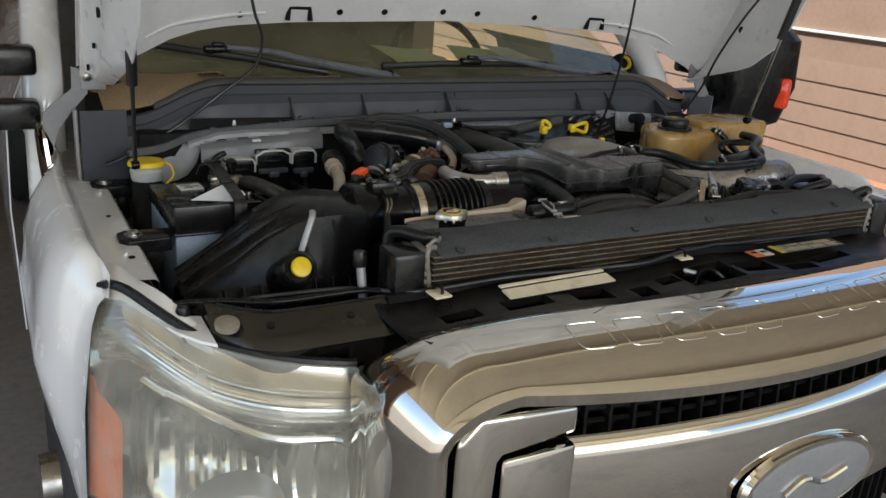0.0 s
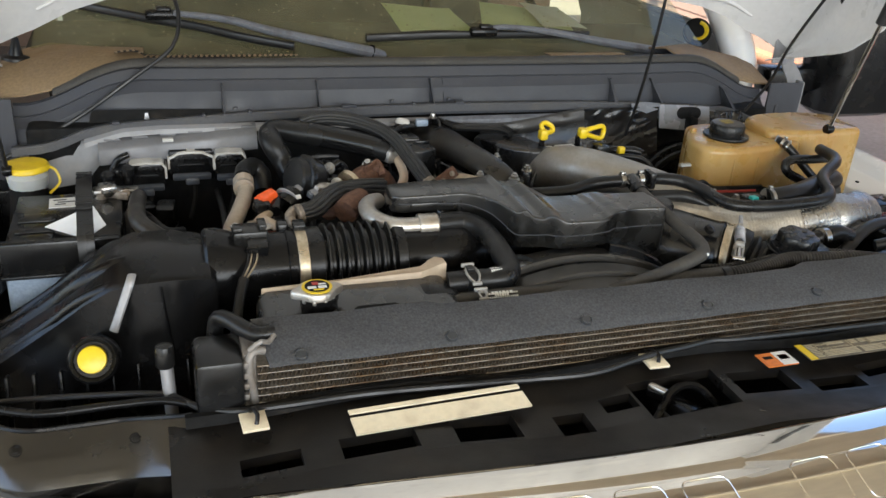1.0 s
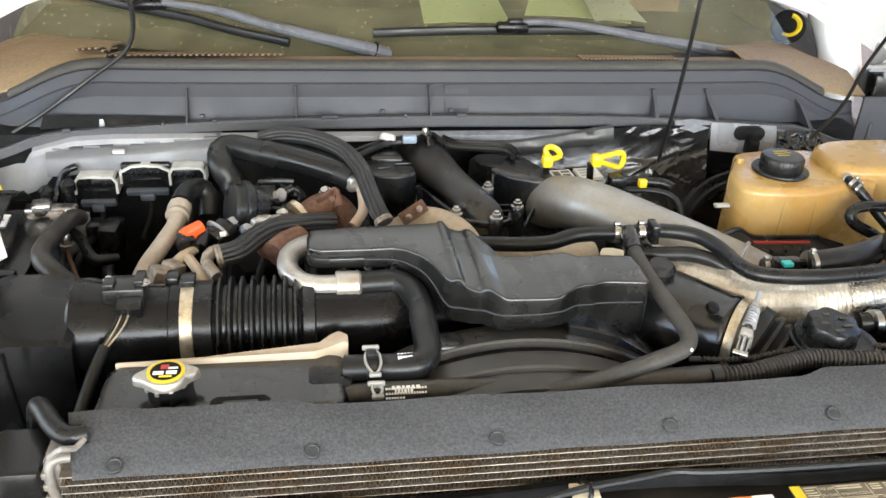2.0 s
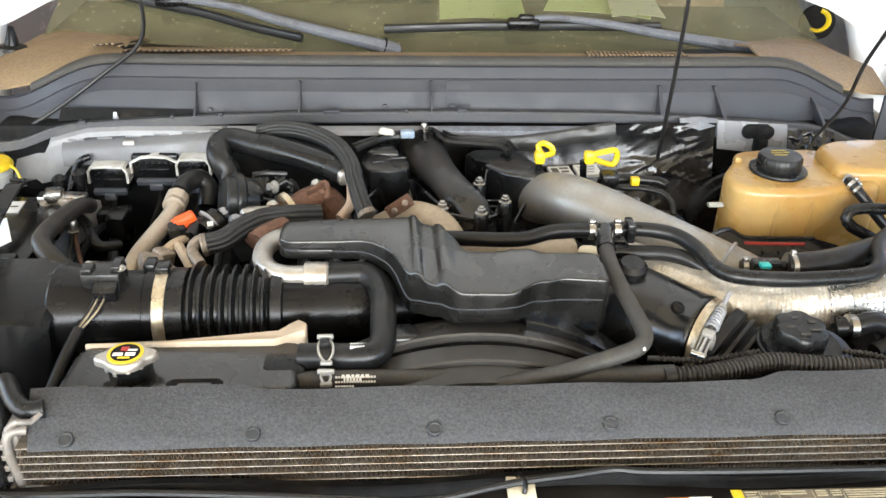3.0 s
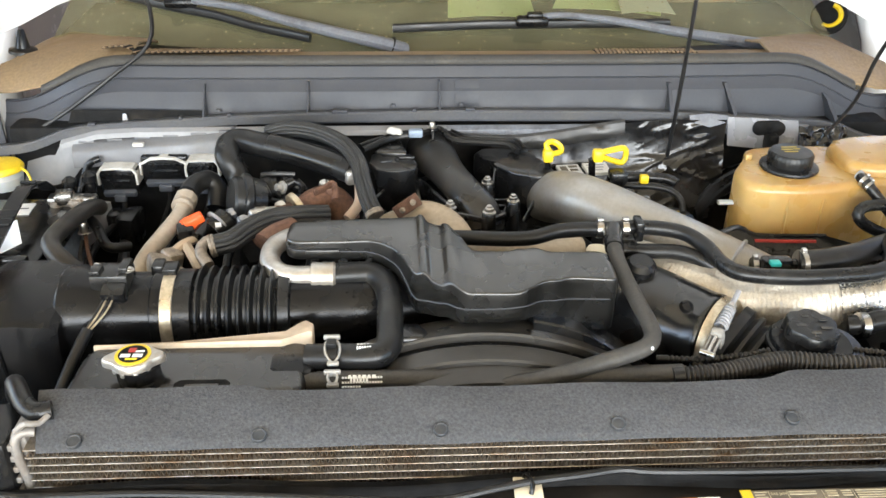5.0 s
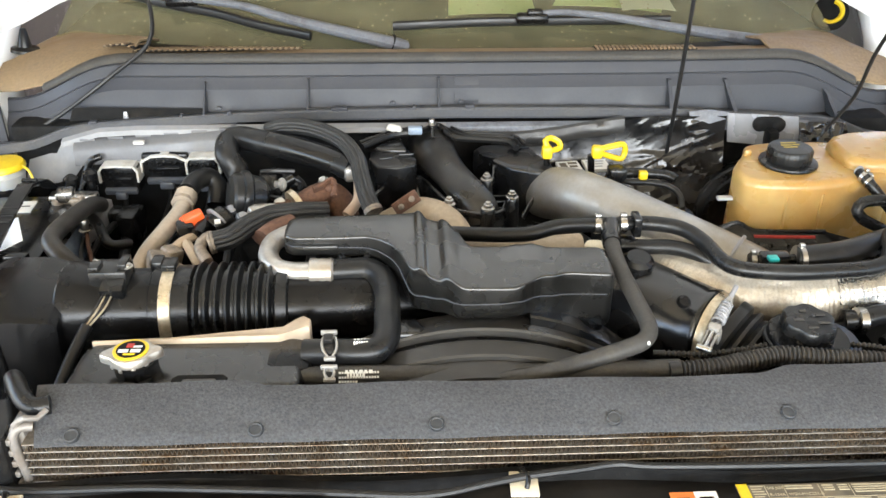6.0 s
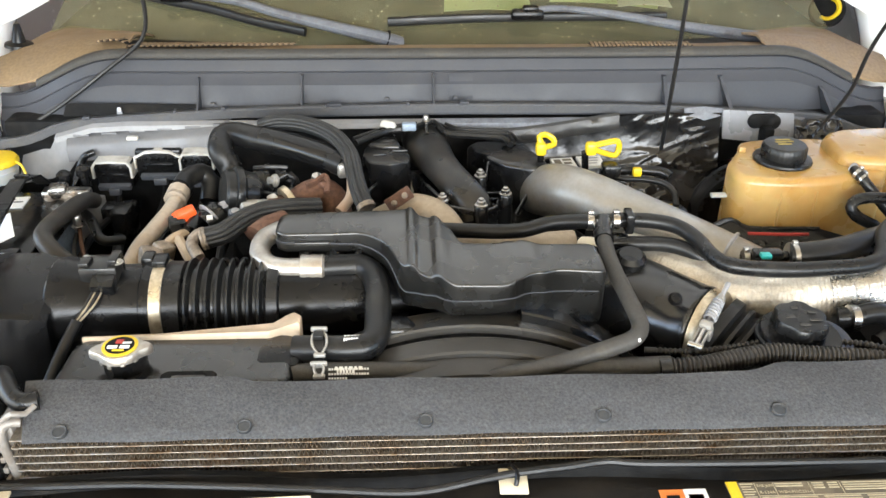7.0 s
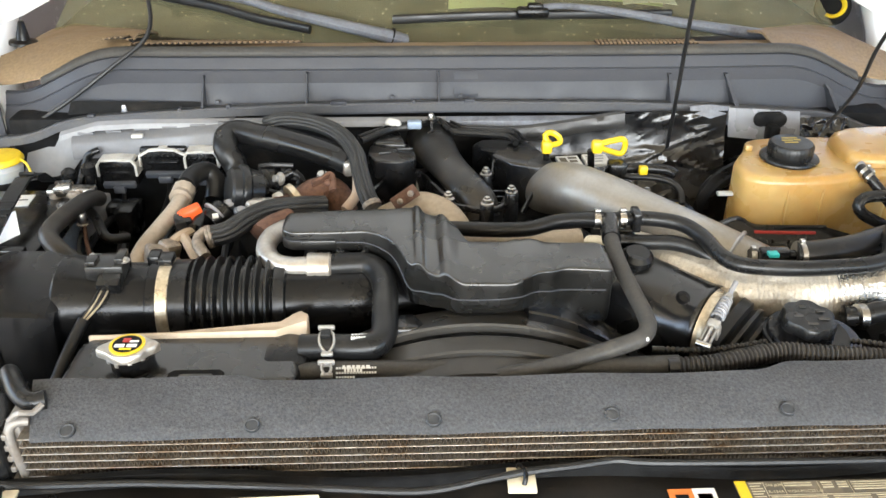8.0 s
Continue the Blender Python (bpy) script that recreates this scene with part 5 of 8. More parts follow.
cover = solo("radiator_cover", bm, M_FELT, "dark grey felt cover strip over the radiator", "cover", sharp=60)
for k in range(6):
    bm = B()
    x = -0.438 + 0.196 * k
    lathe(bm, [(0.0082, -0.002), (0.0082, 0.0018), (0.0074, 0.0026), (0.006, 0.0016), (0.001, 0.0018)], (x, 0.0225 + 0.0018 * k, 1.1605 + 0.0008 * k), (0, -0.3, 1), 16)
    part("push_pin", bm, M_PIN, cover)

# top tank with pressure cap
tank = thing("radiator_tank", "black plastic radiator top tank with slot", "radiator tank", (-0.34, 0.14, 1.02))
bm = B()
hump = [(-0.478, 0.092), (-0.21, 0.092), (-0.2, 0.11), (-0.2, 0.2), (-0.215, 0.212), (-0.235, 0.203), (-0.26, 0.198), (-0.46, 0.194), (-0.475, 0.18)]
prism(bm, hump, 1.05, 1.166, 0.012, 4)
part("tank", bm, M_RES, tank)
# dark plate in place of the slot's shaded opening
bm = B()
prism(bm, [(-0.352, 0.094), (-0.287, 0.094), (-0.287, 0.112), (-0.293, 0.118), (-0.346, 0.118), (-0.352, 0.112)], 1.15, 1.1672, 0.001, 1)
slot = part("slot", bm, M_DARK, tank)
bm = B()
prism(bm, [(-0.341, 0.09), (-0.298, 0.09), (-0.3, 0.109), (-0.339, 0.109)], 1.15, 1.1685, 0.002, 2)
part("tongue", bm, M_RES, slot)
bm = B()
rbox(bm, (-0.222, 0.15, 1.138), (0.06, 0.05, 0.06), 0.012)
part("boss", bm, M_SATIN, tank)
bm = B()
rbox(bm, (-0.458, 0.108, 1.142), (0.036, 0.06, 0.04), 0.008)
part("boss", bm, M_SATIN, tank)
bm = B()
lathe(bm, [(0.025, 0.0), (0.025, 0.02), (0.026, 0.022), (0.026, 0.026)], (-0.396, 0.131, 1.157), n=28)
part("neck", bm, M_SATIN, tank)
bm = B()
ears = lambda a, h: 1.0 + 0.42 * max(0.0, math.cos(2 * (a - 0.12))) ** 5
lathe(bm, [(0.023, 0.0), (0.0255, 0.001), (0.0255, 0.008), (0.024, 0.0105), (0.019, 0.0115)], (-0.399, 0.131, 1.183), n=64, wave=ears)
for k in range(10):
    a = 2 * math.pi * k / 10
    rbox(bm, (-0.399 + 0.024 * math.cos(a), 0.131 + 0.024 * math.sin(a), 1.182), (0.004, 0.005, 0.006), 0.0008, (0, 0, math.degrees(a)))
cap = part("pressure_cap", bm, M_ALU, tank, "aluminium pressure cap with a yellow label")
bm = B()
lathe(bm, [(0.0205, 0), (0.0205, 0.0012)], (-0.399, 0.131, 1.1945), n=36)
part("label", bm, M_YELLOW, cap)
bm = B()
lathe(bm, [(0.0165, 0), (0.0165, 0.0008)], (-0.399, 0.131, 1.1955), n=36)
part("label_centre", bm, M_DARK, cap)
for k, (dx, dy, w, h, m) in enumerate(((-0.009, -0.005, 0.012, 0.006, M_WHITEPAPER), (0.008, -0.005, 0.012, 0.006, M_WHITEPAPER), (0.009, 0.005, 0.011, 0.003, M_WHITEPAPER), (-0.002, 0.008, 0.009, 0.008, M_RED), (0.001, -0.013, 0.014, 0.003, M_YELLOW))):
    bm = B()
    rbox(bm, (-0.399 + 0.82 * dx, 0.131 + 0.82 * dy, 1.1966), (w * 0.95, h * 0.95, 0.0008), 0)
    part("print", bm, m, cap)
bm = B()
wedge = [(-0.465, 0.183, 1.172)[:2], (-0.236, 0.182, 1.172)[:2], (-0.222, 0.189, 1.175)[:2], (-0.197, 0.184, 1.180)[:2], (-0.197, 0.203, 1.190)[:2], (-0.208, 0.214, 1.190)[:2], (-0.221, 0.211, 1.190)[:2], (-0.231, 0.198, 1.185)[:2], (-0.374, 0.190, 1.178)[:2], (-0.467, 0.189, 1.172)[:2]]
prism(bm, wedge, 1.12, 1.17, 0.003, 2, top=lambda x, y: 0.016 * smoothstep(-0.25, -0.2, x))
solo("shroud_fin", bm, M_BEIGE, "beige yellowed plastic fin behind the radiator tank", "shroud")

# fan shroud
shroud = thing("fan_shroud", "black plastic fan shroud with stepped rim", "fan shroud", (0.02, 0.18, 0.7))
SHROUD_R, SHROUD_X = 0.335, 0.012
# the groove is coloured darker than the rims, for the shade in it
for nm, m, prof in (("inner_ring", M_SHROUD, ((0.098, 1.16), (0.1, 1.1665), (0.128, 1.169), (0.13, 1.164))),
                    ("band", M_SHROUD, ((0.131, 1.16), (0.1315, 1.1745), (0.133, 1.176), (0.158, 1.1775), (0.16, 1.1765), (0.1605, 1.17))),
                    ("groove", M_SATIN, ((0.159, 1.1715), (0.176, 1.1725))),
                    ("outer_rim", M_SHROUD, ((0.1755, 1.168), (0.1758, 1.182), (0.177, 1.1835), (0.18, 1.1832), (0.2, 1.179), (0.214, 1.178), (0.23, 1.17)))):
    bm = B()
    sheet(bm, [[(SHROUD_X + (SHROUD_R + z - 1.18) * math.sin(a), y, 1.18 - SHROUD_R + (SHROUD_R + z - 1.18) * math.cos(a)) for y, z in prof] for a in [radians(-50 + 104 * k / 64) for k in range(65)]], 0.0015)
    part(nm, bm, m, shroud, sharp=24)
bm = B()
rings = []
for a in [radians(11 + 34 * k / 20) for k in range(21)]:
    q = SHROUD_R + 0.014 - 0.012 * smoothstep(18, 45, math.degrees(a))
    s0, c0 = SHROUD_X + q * math.sin(a), 1.18 - SHROUD_R + q * math.cos(a)
    rings.append([(s0, 0.196, c0 - 0.03), (s0, 0.196, c0 - 0.002), (s0, 0.199, c0), (s0, 0.236, c0 + 0.001), (s0, 0.24, c0 - 0.03)])
loft(bm, rings)
part("outer_flange", bm, M_CHAMBER, shroud, sharp=30)
bm = B()
prism(bm, [(-0.115, 0.178), (-0.1, 0.214), (-0.066, 0.214), (-0.052, 0.19), (-0.06, 0.178)], 1.14, 1.178, 0.006)
part("mount_lug", bm, M_CHAMBER, shroud)
bm = B()
rbox(bm, (0.02, 0.085, 1.13), (0.9, 0.02, 0.06), 0.006)
part("crossbar", bm, M_SHROUD, shroud)

# ---- air filter housing ----
box = thing("air_filter_housing", "black plastic air filter housing with curved inlet duct", "air filter box", (-0.68, 0.28, 0.9))
bm = B()
rings = []
for x, yf, yr, zt, zb, drop_f in ((-0.522, 0.225, 0.36, 1.172, 0.95, 0.03), (-0.53, 0.222, 0.375, 1.18, 0.95, 0.04), (-0.575, 0.22, 0.39, 1.184, 0.95, 0.05), (-0.632, 0.22, 0.395, 1.182, 0.95, 0.065), (-0.662, 0.235, 0.4, 1.168, 0.95, 0.095), (-0.7, 0.255, 0.42, 1.138, 0.95, 0.11), (-0.74, 0.275, 0.43, 1.1, 0.95, 0.12), (-0.79, 0.285, 0.42, 1.062, 0.95, 0.12), (-0.83, 0.29, 0.4, 1.034, 0.95, 0.11), (-0.85, 0.3, 0.385, 1.015, 0.95, 0.09)):
    ym = (yf + yr) / 2
    drop_f *= 0.36
    rings.append([(x, yf - drop_f - 0.03, zb), (x, yf - drop_f, zb + 0.4 * (zt - zb)), (x, yf - 0.007, zt - 0.03), (x, yf - 0.003, zt - 0.006), (x, yf + 0.006, zt), (x, ym, zt + 0.008), (x, yr - 0.015, zt), (x, yr, zt - 0.012), (x, yr + 0.01, zb)])
loft(bm, rings)
part("housing", bm, M_SATIN, box, sharp=30)
for off, zz, rr in ((0.07, 0.0, 0.02), (0.018, 0.0, 0.011), (0.12, 0.0, 0.012)):
    bm = B()
    sweep(bm, [(x, yf + off, zt + zz * 0.6) for x, yf, zt in ((-0.62, 0.222, 1.172), (-0.65, 0.228, 1.165), (-0.7, 0.25, 1.134), (-0.74, 0.27, 1.096), (-0.79, 0.283, 1.057), (-0.84, 0.288, 1.024))], rr, 12, 0.01, 0.8)
    part("rib", bm, M_SATIN, box)
bm = B()
sweep(bm, [(-0.633, 0.228, 1.186), (-0.636, 0.217, 1.18), (-0.648, 0.211, 1.15), (-0.662, 0.204, 1.115)], 0.006, 8, 0.006, 0.5)
part("latch", bm, M_GREYMETAL, box, "grey metal latch strap")
bm = B()
lathe(bm, [(0.033, -0.1), (0.031, 0.002), (0.028, 0.006), (0.024, 0.004), (0.023, -0.002)], (-0.686, 0.14, 1.113), (0, -0.85, 0.5), 32)
part("socket", bm, M_SATIN, box)
bm = B()
lathe(bm, [(0.0165, -0.002), (0.018, 0.004), (0.017, 0.009), (0.01, 0.011)], (-0.686, 0.136, 1.116), (0, -0.85, 0.5), 32)
part("cap", bm, M_YELLOW, box, "round yellow cap")
bm = B()
lathe(bm, [(0.018, -0.004), (0.02, 0.0), (0.018, 0.004)], (-0.69, 0.153, 1.118), (0, -0.85, 0.5), 28)
part("ring", bm, M_RED, box, "red ring")
bm = B()
sweep(bm, [(-0.597, 0.2145, 1.17), (-0.592, 0.208, 1.12), (-0.585, 0.2, 1.06)], 0.0022, 6, 0.02)
part("rib", bm, M_SATIN, box)
for k in range(9):
    bm = B()
    rbox(bm, (-0.8 + 0.033 * k, 0.19, 1.02), (0.004, 0.02, 0.09), 0.001, (-18, 0, 0))
    part("fin", bm, M_SATIN, box)

# inlet snorkel over the headlight
bm = B()
rings = []
for k in range(19):
    x = -0.854 + 0.299 * k / 18
    yf = -0.004 + 0.1 * smoothstep(-0.74, -0.9, x) ** 1.2 - 0.03 * smoothstep(-0.66, -0.57, x)
    zf = 1.046 + 0.016 * smoothstep(-0.66, -0.57, x)
    yb, zb = yf + 0.062, zf + 0.034
    rings.append([(x, yf + 0.01, zf - 0.06), (x, yf - 0.002, zf - 0.012), (x, yf + 0.006, zf), (x, yf + 0.03, zf + 0.021), (x, yb - 0.01, zb), (x, yb, zb - 0.004), (x, yb, zb - 0.08)])
loft(bm, rings)
inlet = thing("inlet_duct", "shiny black air inlet duct in front of the filter housing", "duct", (-0.72, 0.03, 1.0))
part("shell", bm, M_GLOSS, inlet, sharp=30)
bm = B()
sweep(bm, [r[4] for r in rings[1:-1]], 0.003, 6, 0.012)
part("rear_lip", bm, M_SATIN, inlet)
for k in (5, 13):
    bm = B()
    bolt(bm, rings[k][3], 0.005, 0.004, (0, -0.5, 1))
    part("push_pin", bm, M_PLASTIC, inlet)
bm = B()
sweep(bm, [(-0.9, 0.165, 1.066), (-0.83, 0.12, 1.08), (-0.75, 0.075, 1.086), (-0.66, 0.07, 1.088), (-0.6, 0.06, 1.092), (-0.55, 0.03, 1.092)], 0.0055, 10, 0.01)
solo("weatherstrip", bm, M_SATIN, "black rubber weatherstrip behind the inlet duct", "seal")
bm = B()
lathe(bm, [(0.019, -0.008), (0.02, -0.002), (0.0195, 0.0015), (0.015, 0.003), (0.002, 0.0035)], (-0.833, 0.059, 1.067), (0, -0.25, 1), 28)
solo("mount_stud", bm, M_STUD, "flat dusty round cap beside the headlight", "stud")
bm = B()
lathe(bm, [(0.005, -0.05), (0.005, -0.006), (0.011, -0.004), (0.012, 0.006), (0.009, 0.013), (0.002, 0.015)], (-0.886, 0.133, 1.06), n=20)
solo("hood_bumper", bm, M_RUBBER, "small black rubber hood bumper on a white corner", "bumper")
# spout with cap beside the filter housing
spout = thing("filler_spout", "grey filler spout with a black cap", "filler", (-0.597, 0.085, 1.0))
bm = B()
sweep(bm, [(-0.592, 0.06, 0.98), (-0.594, 0.07, 1.05), (-0.597, 0.083, 1.127)], 0.0082, 14, 0.01)
part("neck", bm, M_GREYMETAL, spout)
bm = B()
lathe(bm, [(0.0105, 0), (0.0118, 0.002), (0.0118, 0.024), (0.0105, 0.028), (0.006, 0.0295)], (-0.598, 0.085, 1.126), (0, 0.12, 1), 24)
part("cap", bm, M_RUBBER, spout)
solo("overflow_hose", sweep(B(), [(-0.535, 0.1, 1.05), (-0.536, 0.108, 1.12), (-0.532, 0.112, 1.168), (-0.519, 0.092, 1.18), (-0.502, 0.066, 1.18), (-0.485, 0.052, 1.178), (-0.468, 0.055, 1.178)], 0.0108, 12, 0.006), M_RUBBER, "bent black rubber hose at the cooler's end", "hose")

# ---- intake tube: sensor section, clamp, bellows ----
intake = thing("intake_hose", "black intake tube with bellows and band clamp", "hose", (-0.3, 0.31, 1.08))
AY, AZ = 0.302, 1.143
bm = B()
lathe(bm, [(0.062, 0.0), (0.066, 0.004), (0.066, 0.02), (0.057, 0.05), (0.055, 0.06), (0.055, 0.118), (0.0575, 0.12), (0.0575, 0.15)], (-0.535, AY, AZ), (1, 0, 0), 40)
part("sensor_tube", bm, M_SATIN, intake)
bm = B()
lathe(bm, [(0.0592, 0), (0.0602, 0.001), (0.0602, 0.015), (0.0592, 0.016)], (-0.402, AY, AZ), (1, 0, 0), 40)
cl = part("band_clamp", bm, M_BAND, intake, "yellowed steel band clamp")
bm = B()
rbox(bm, (-0.394, 0.31, AZ + 0.063), (0.018, 0.026, 0.01), 0.002)
part("clamp_screw", bm, M_PLASTIC, cl)
prof = [(0.058, 0.0), (0.058, 0.022)]
for k in range(8):
    h = 0.024 + 0.0137 * k
    prof += [(0.0505, h), (0.051, h + 0.002), (0.0615, h + 0.0048), (0.062, h + 0.0078), (0.051, h + 0.0112)]
prof += [(0.058, 0.136), (0.0585, 0.15), (0.054, 0.152)]
bm = B()
lathe(bm, prof, (-0.386, AY, AZ), (1, 0, 0), 40)
part("bellows", bm, M_RUBBER, intake)
bm = B()
sweep(bm, [(-0.262, AY, AZ), (-0.2, 0.302, 1.143), (-0.12, 0.31, 1.14), (-0.04, 0.33, 1.13), (0.05, 0.36, 1.12)], 0.0515, 28, 0.02)
part("outlet_tube", bm, M_SATIN, intake)
bm = B()
rbox(bm, (-0.468, 0.297, 1.2), (0.05, 0.04, 0.028), 0.004)
rbox(bm, (-0.46, 0.275, 1.193), (0.03, 0.03, 0.022), 0.003, (20, 0, 0))
rbox(bm, (-0.45, 0.3, 1.215), (0.012, 0.03, 0.012), 0.002)
rbox(bm, (-0.486, 0.292, 1.213), (0.014, 0.022, 0.012), 0.002)
maf = part("sensor", bm, M_PLASTIC, intake)
for bx, by in ((-0.444, 0.292), (-0.488, 0.302)):
    bm = B()
    bolt(bm, (bx, by, 1.214), 0.005, 0.005)
    part("screw", bm, M_STEEL, maf)
for j in range(4):
    bm = B()
    dx = 0.004 * (j - 1.5)
    sweep(bm, [(-0.466 + dx, 0.268, 1.19), (-0.472 + dx, 0.245, 1.18), (-0.486 + dx * 0.5, 0.225, 1.165)], 0.0014, 6, 0.006)
    part("wire", bm, M_BAND if j % 2 else M_CABLE, intake)
bm = B()
sweep(bm, [(-0.485, 0.226, 1.166), (-0.494, 0.2, 1.15), (-0.504, 0.16, 1.125), (-0.51, 0.11, 1.1)], 0.0075, 10, 0.008)
part("wire_sleeve", bm, M_RUBBER, intake)
bm = B()
rbox(bm, (-0.416, 0.33, 1.19), (0.017, 0.026, 0.03), 0.004)
part("clamp_lug", bm, M_PLASTIC, intake)

# ---- resonator duct over the fan ----
res = thing("air_duct_resonator", "large black moulded plastic air duct over the fan", "air duct", (0.0, 0.3, 1.1))
FRONT = [(-0.26, 0.334), (-0.239, 0.3325), (-0.229, 0.3265), (-0.165, 0.3265), (-0.131, 0.3285), (-0.115, 0.322), (-0.096, 0.304), (-0.085, 0.282), (-0.078, 0.257), (-0.074, 0.244), (-0.065, 0.2355), (-0.056, 0.2325), (-0.042, 0.219), (-0.0285, 0.212), (-0.019, 0.199), (-0.009, 0.193), (0.05, 0.191), (0.065, 0.1935), (0.0835, 0.21), (0.095, 0.2145), (0.108, 0.216), (0.118, 0.222), (0.13, 0.2235), (0.19, 0.2165)]
BACK = [(-0.26, 0.384), (-0.23, 0.384), (-0.17, 0.389), (-0.09, 0.392), (-0.06, 0.396), (-0.051, 0.384), (-0.034, 0.3755), (-0.0225, 0.366), (-0.016, 0.349), (-0.003, 0.336), (0.003, 0.302), (0.009, 0.297), (0.046, 0.2955), (0.084, 0.299), (0.094, 0.297), (0.104, 0.289), (0.19, 0.285)]
SEAM = [(-0.26, 1.2235), (-0.2, 1.2235), (-0.135, 1.2197), (-0.097, 1.215), (-0.085, 1.211), (-0.078, 1.2045), (-0.071, 1.1985), (-0.06, 1.1995), (-0.032, 1.2075), (-0.01, 1.2115), (0.03, 1.212), (0.06, 1.2145), (0.08, 1.211), (0.126, 1.205), (0.19, 1.2075)]
CREST = [(-0.26, 1.2365), (-0.066, 1.237), (-0.061, 1.2415), (-0.056, 1.2415), (-0.049, 1.2335), (-0.034, 1.233), (-0.028, 1.239), (-0.022, 1.2415), (-0.016, 1.2395), (-0.006, 1.235), (0.0, 1.2345), (0.058, 1.2345), (0.068, 1.237), (0.078, 1.236), (0.088, 1.2375), (0.1, 1.238), (0.112, 1.2365), (0.19, 1.2365)]


def along(keys, x, soft=0.005):
    out = 0.0
    for k in range(7):
        q = x + soft * (k - 3) / 3
        i = max(j for j in range(len(keys) - 1) if keys[j][0] <= q or j == 0)
        (a, u), (b, w) = keys[i], keys[i + 1]
        out += u + (w - u) * min(max((q - a) / (b - a), 0.0), 1.0)
    return out / 7


upper, lower, seam = [], [], []
X0, X1, ER = -0.244, 0.187, 0.012
NX = 170
for k in range(NX + 1):
    x = X0 + (X1 - X0) * k / NX
    d = min(x - X0, X1 - x, ER)
    end = ER - math.sqrt(max(ER * ER - (ER - d) ** 2, 0.0))
    yf, yb = along(FRONT, x) + end, along(BACK, x) - end
    zs = along(SEAM, x)
    zt = max(along(CREST, x, 0.002) - end * 0.6, zs + 0.004)
    slope = (along(FRONT, x + 0.002) - along(FRONT, x - 0.002)) / 0.004
    wide = min(math.sqrt(1 + slope * slope), 2.2)
    r = min(0.0034, (zt - zs) * 0.5)
    row = [(x, yf - 0.0035, zs), (x, yf - 0.0034, zs + 0.3 * (zt - r - zs)), (x, yf - 0.0032, zs + 0.75 * (zt - r - zs))]
    for j in range(7):
        a = math.pi / 2 * j / 6
        row.append((x, yf - 0.003 + (1 - math.cos(a)) * r * wide, zt - r + r * math.sin(a)))
    y1 = yf - 0.003 + r * wide
    y2 = yb - r
    for j in range(1, 10):
        s = j / 10
        row.append((x, y1 + (y2 - y1) * s, zt + 0.0012 * math.sin(math.pi * s)))
    for j in range(5):
        a = math.pi / 2 * j / 4
        row.append((x, y2 + r * math.sin(a), zt - r + r * math.cos(a)))
    row.append((x, yb + 0.002, zs))
    upper.append(row)
    deep = 0.018 + 0.008 * smoothstep(-0.1, -0.06, x) + 0.03 * smoothstep(0.07, 0.12, x)
    lower.append([(x, yf - 0.0045, zs), (x, yf - 0.0045, zs - 0.003), (x, yf - 0.0035, zs - 0.0035), (x, yf - 0.003, zs - deep * 0.6), (x, yf - 0.001, zs - deep * 0.85), (x, yf + 0.008, zs - deep), (x, yf + 0.03, zs - deep - 0.008), (x, yb - 0.01, zs - deep - 0.008), (x, yb + 0.003, zs - 0.01), (x, yb + 0.003, zs)])
    seam.append((x, yf - 0.0048, zs + 0.0002))
bm = B()
loft(bm, upper)
part("upper_shell", bm, M_RES, res, sharp=50)
bm = B()
loft(bm, lower)
part("lower_shell", bm, M_RES, res, sharp=50)
bm = B()
sweep(bm, seam[4:-4], 0.0009, 6, 0.01, 1.0, True, False)
part("seam", bm, M_GREYPLASTIC, res)
bm = B()
rbox(bm, (-0.1925, 0.3195, 1.2225), (0.046, 0.005, 0.0065), 0.0012)
part("rib", bm, M_RES, res)
bm = B()
sweep(bm, [(-0.167, 0.325, 1.2085), (-0.16, 0.315, 1.205), (-0.148, 0.312, 1.204), (-0.135, 0.315, 1.205), (-0.129, 0.325, 1.2085)], 0.0042, 8, 0.004)
part("lug", bm, M_PLASTIC, res)

# elbow to the cooler pipe
elbow = thing("charge_elbow", "black plastic elbow with spring T-bolt clamp", "pipe elbow", (0.28, 0.24, 1.05))
p1 = Vector((0.334, 0.244, 1.122))
d = Vector((0.71, -0.69, 0.06)).normalized()
p0 = p1 - d * 0.128
bm = B()
lathe(bm, [(0.073, -0.02), (0.072, 0.0), (0.067, 0.05), (0.0615, 0.1), (0.0602, 0.116), (0.061, 0.1185), (0.0612, 0.1235), (0.0595, 0.126), (0.056, 0.127)], p0, d, 64)
part("tube", bm, M_CHAMBER, elbow)
bm = B()
lathe(bm, [(0.0585, 0), (0.0605, 0.0008), (0.0595, 0.003), (0.0595, 0.011), (0.0605, 0.0132), (0.0585, 0.014)], p0 + d * 0.128, d, 64)
band = part("clamp", bm, M_BAND, elbow, "tan metal clamp band")
bm = B()
prof = [(0.058, -0.002), (0.0585, 0.012), (0.05, 0.016), (0.051, 0.018), (0.057, 0.022), (0.0575, 0.027), (0.05, 0.031), (0.052, 0.034), (0.0555, 0.037), (0.0555, 0.042), (0.049, 0.046), (0.045, 0.075)]
lathe(bm, prof, p0 + d * 0.141, (0.68, -0.6, -0.3), 64)
part("bellows", bm, M_RUBBER, elbow)
bm = B()
lathe(bm, [(0.009, 0), (0.0095, 0.004), (0.008, 0.007), (0.002, 0.008)], (0.282, 0.229, 1.182), (0.25, -0.6, 1), 16)
part("rivet", bm, M_SATIN, elbow)
foot, end = Vector((0.287, 0.147, 1.168)), Vector((0.3587, 0.2498, 1.195))
axis = (end - foot).normalized()
across = axis.cross(Vector((0, 0, 1))).normalized()
bm = B()
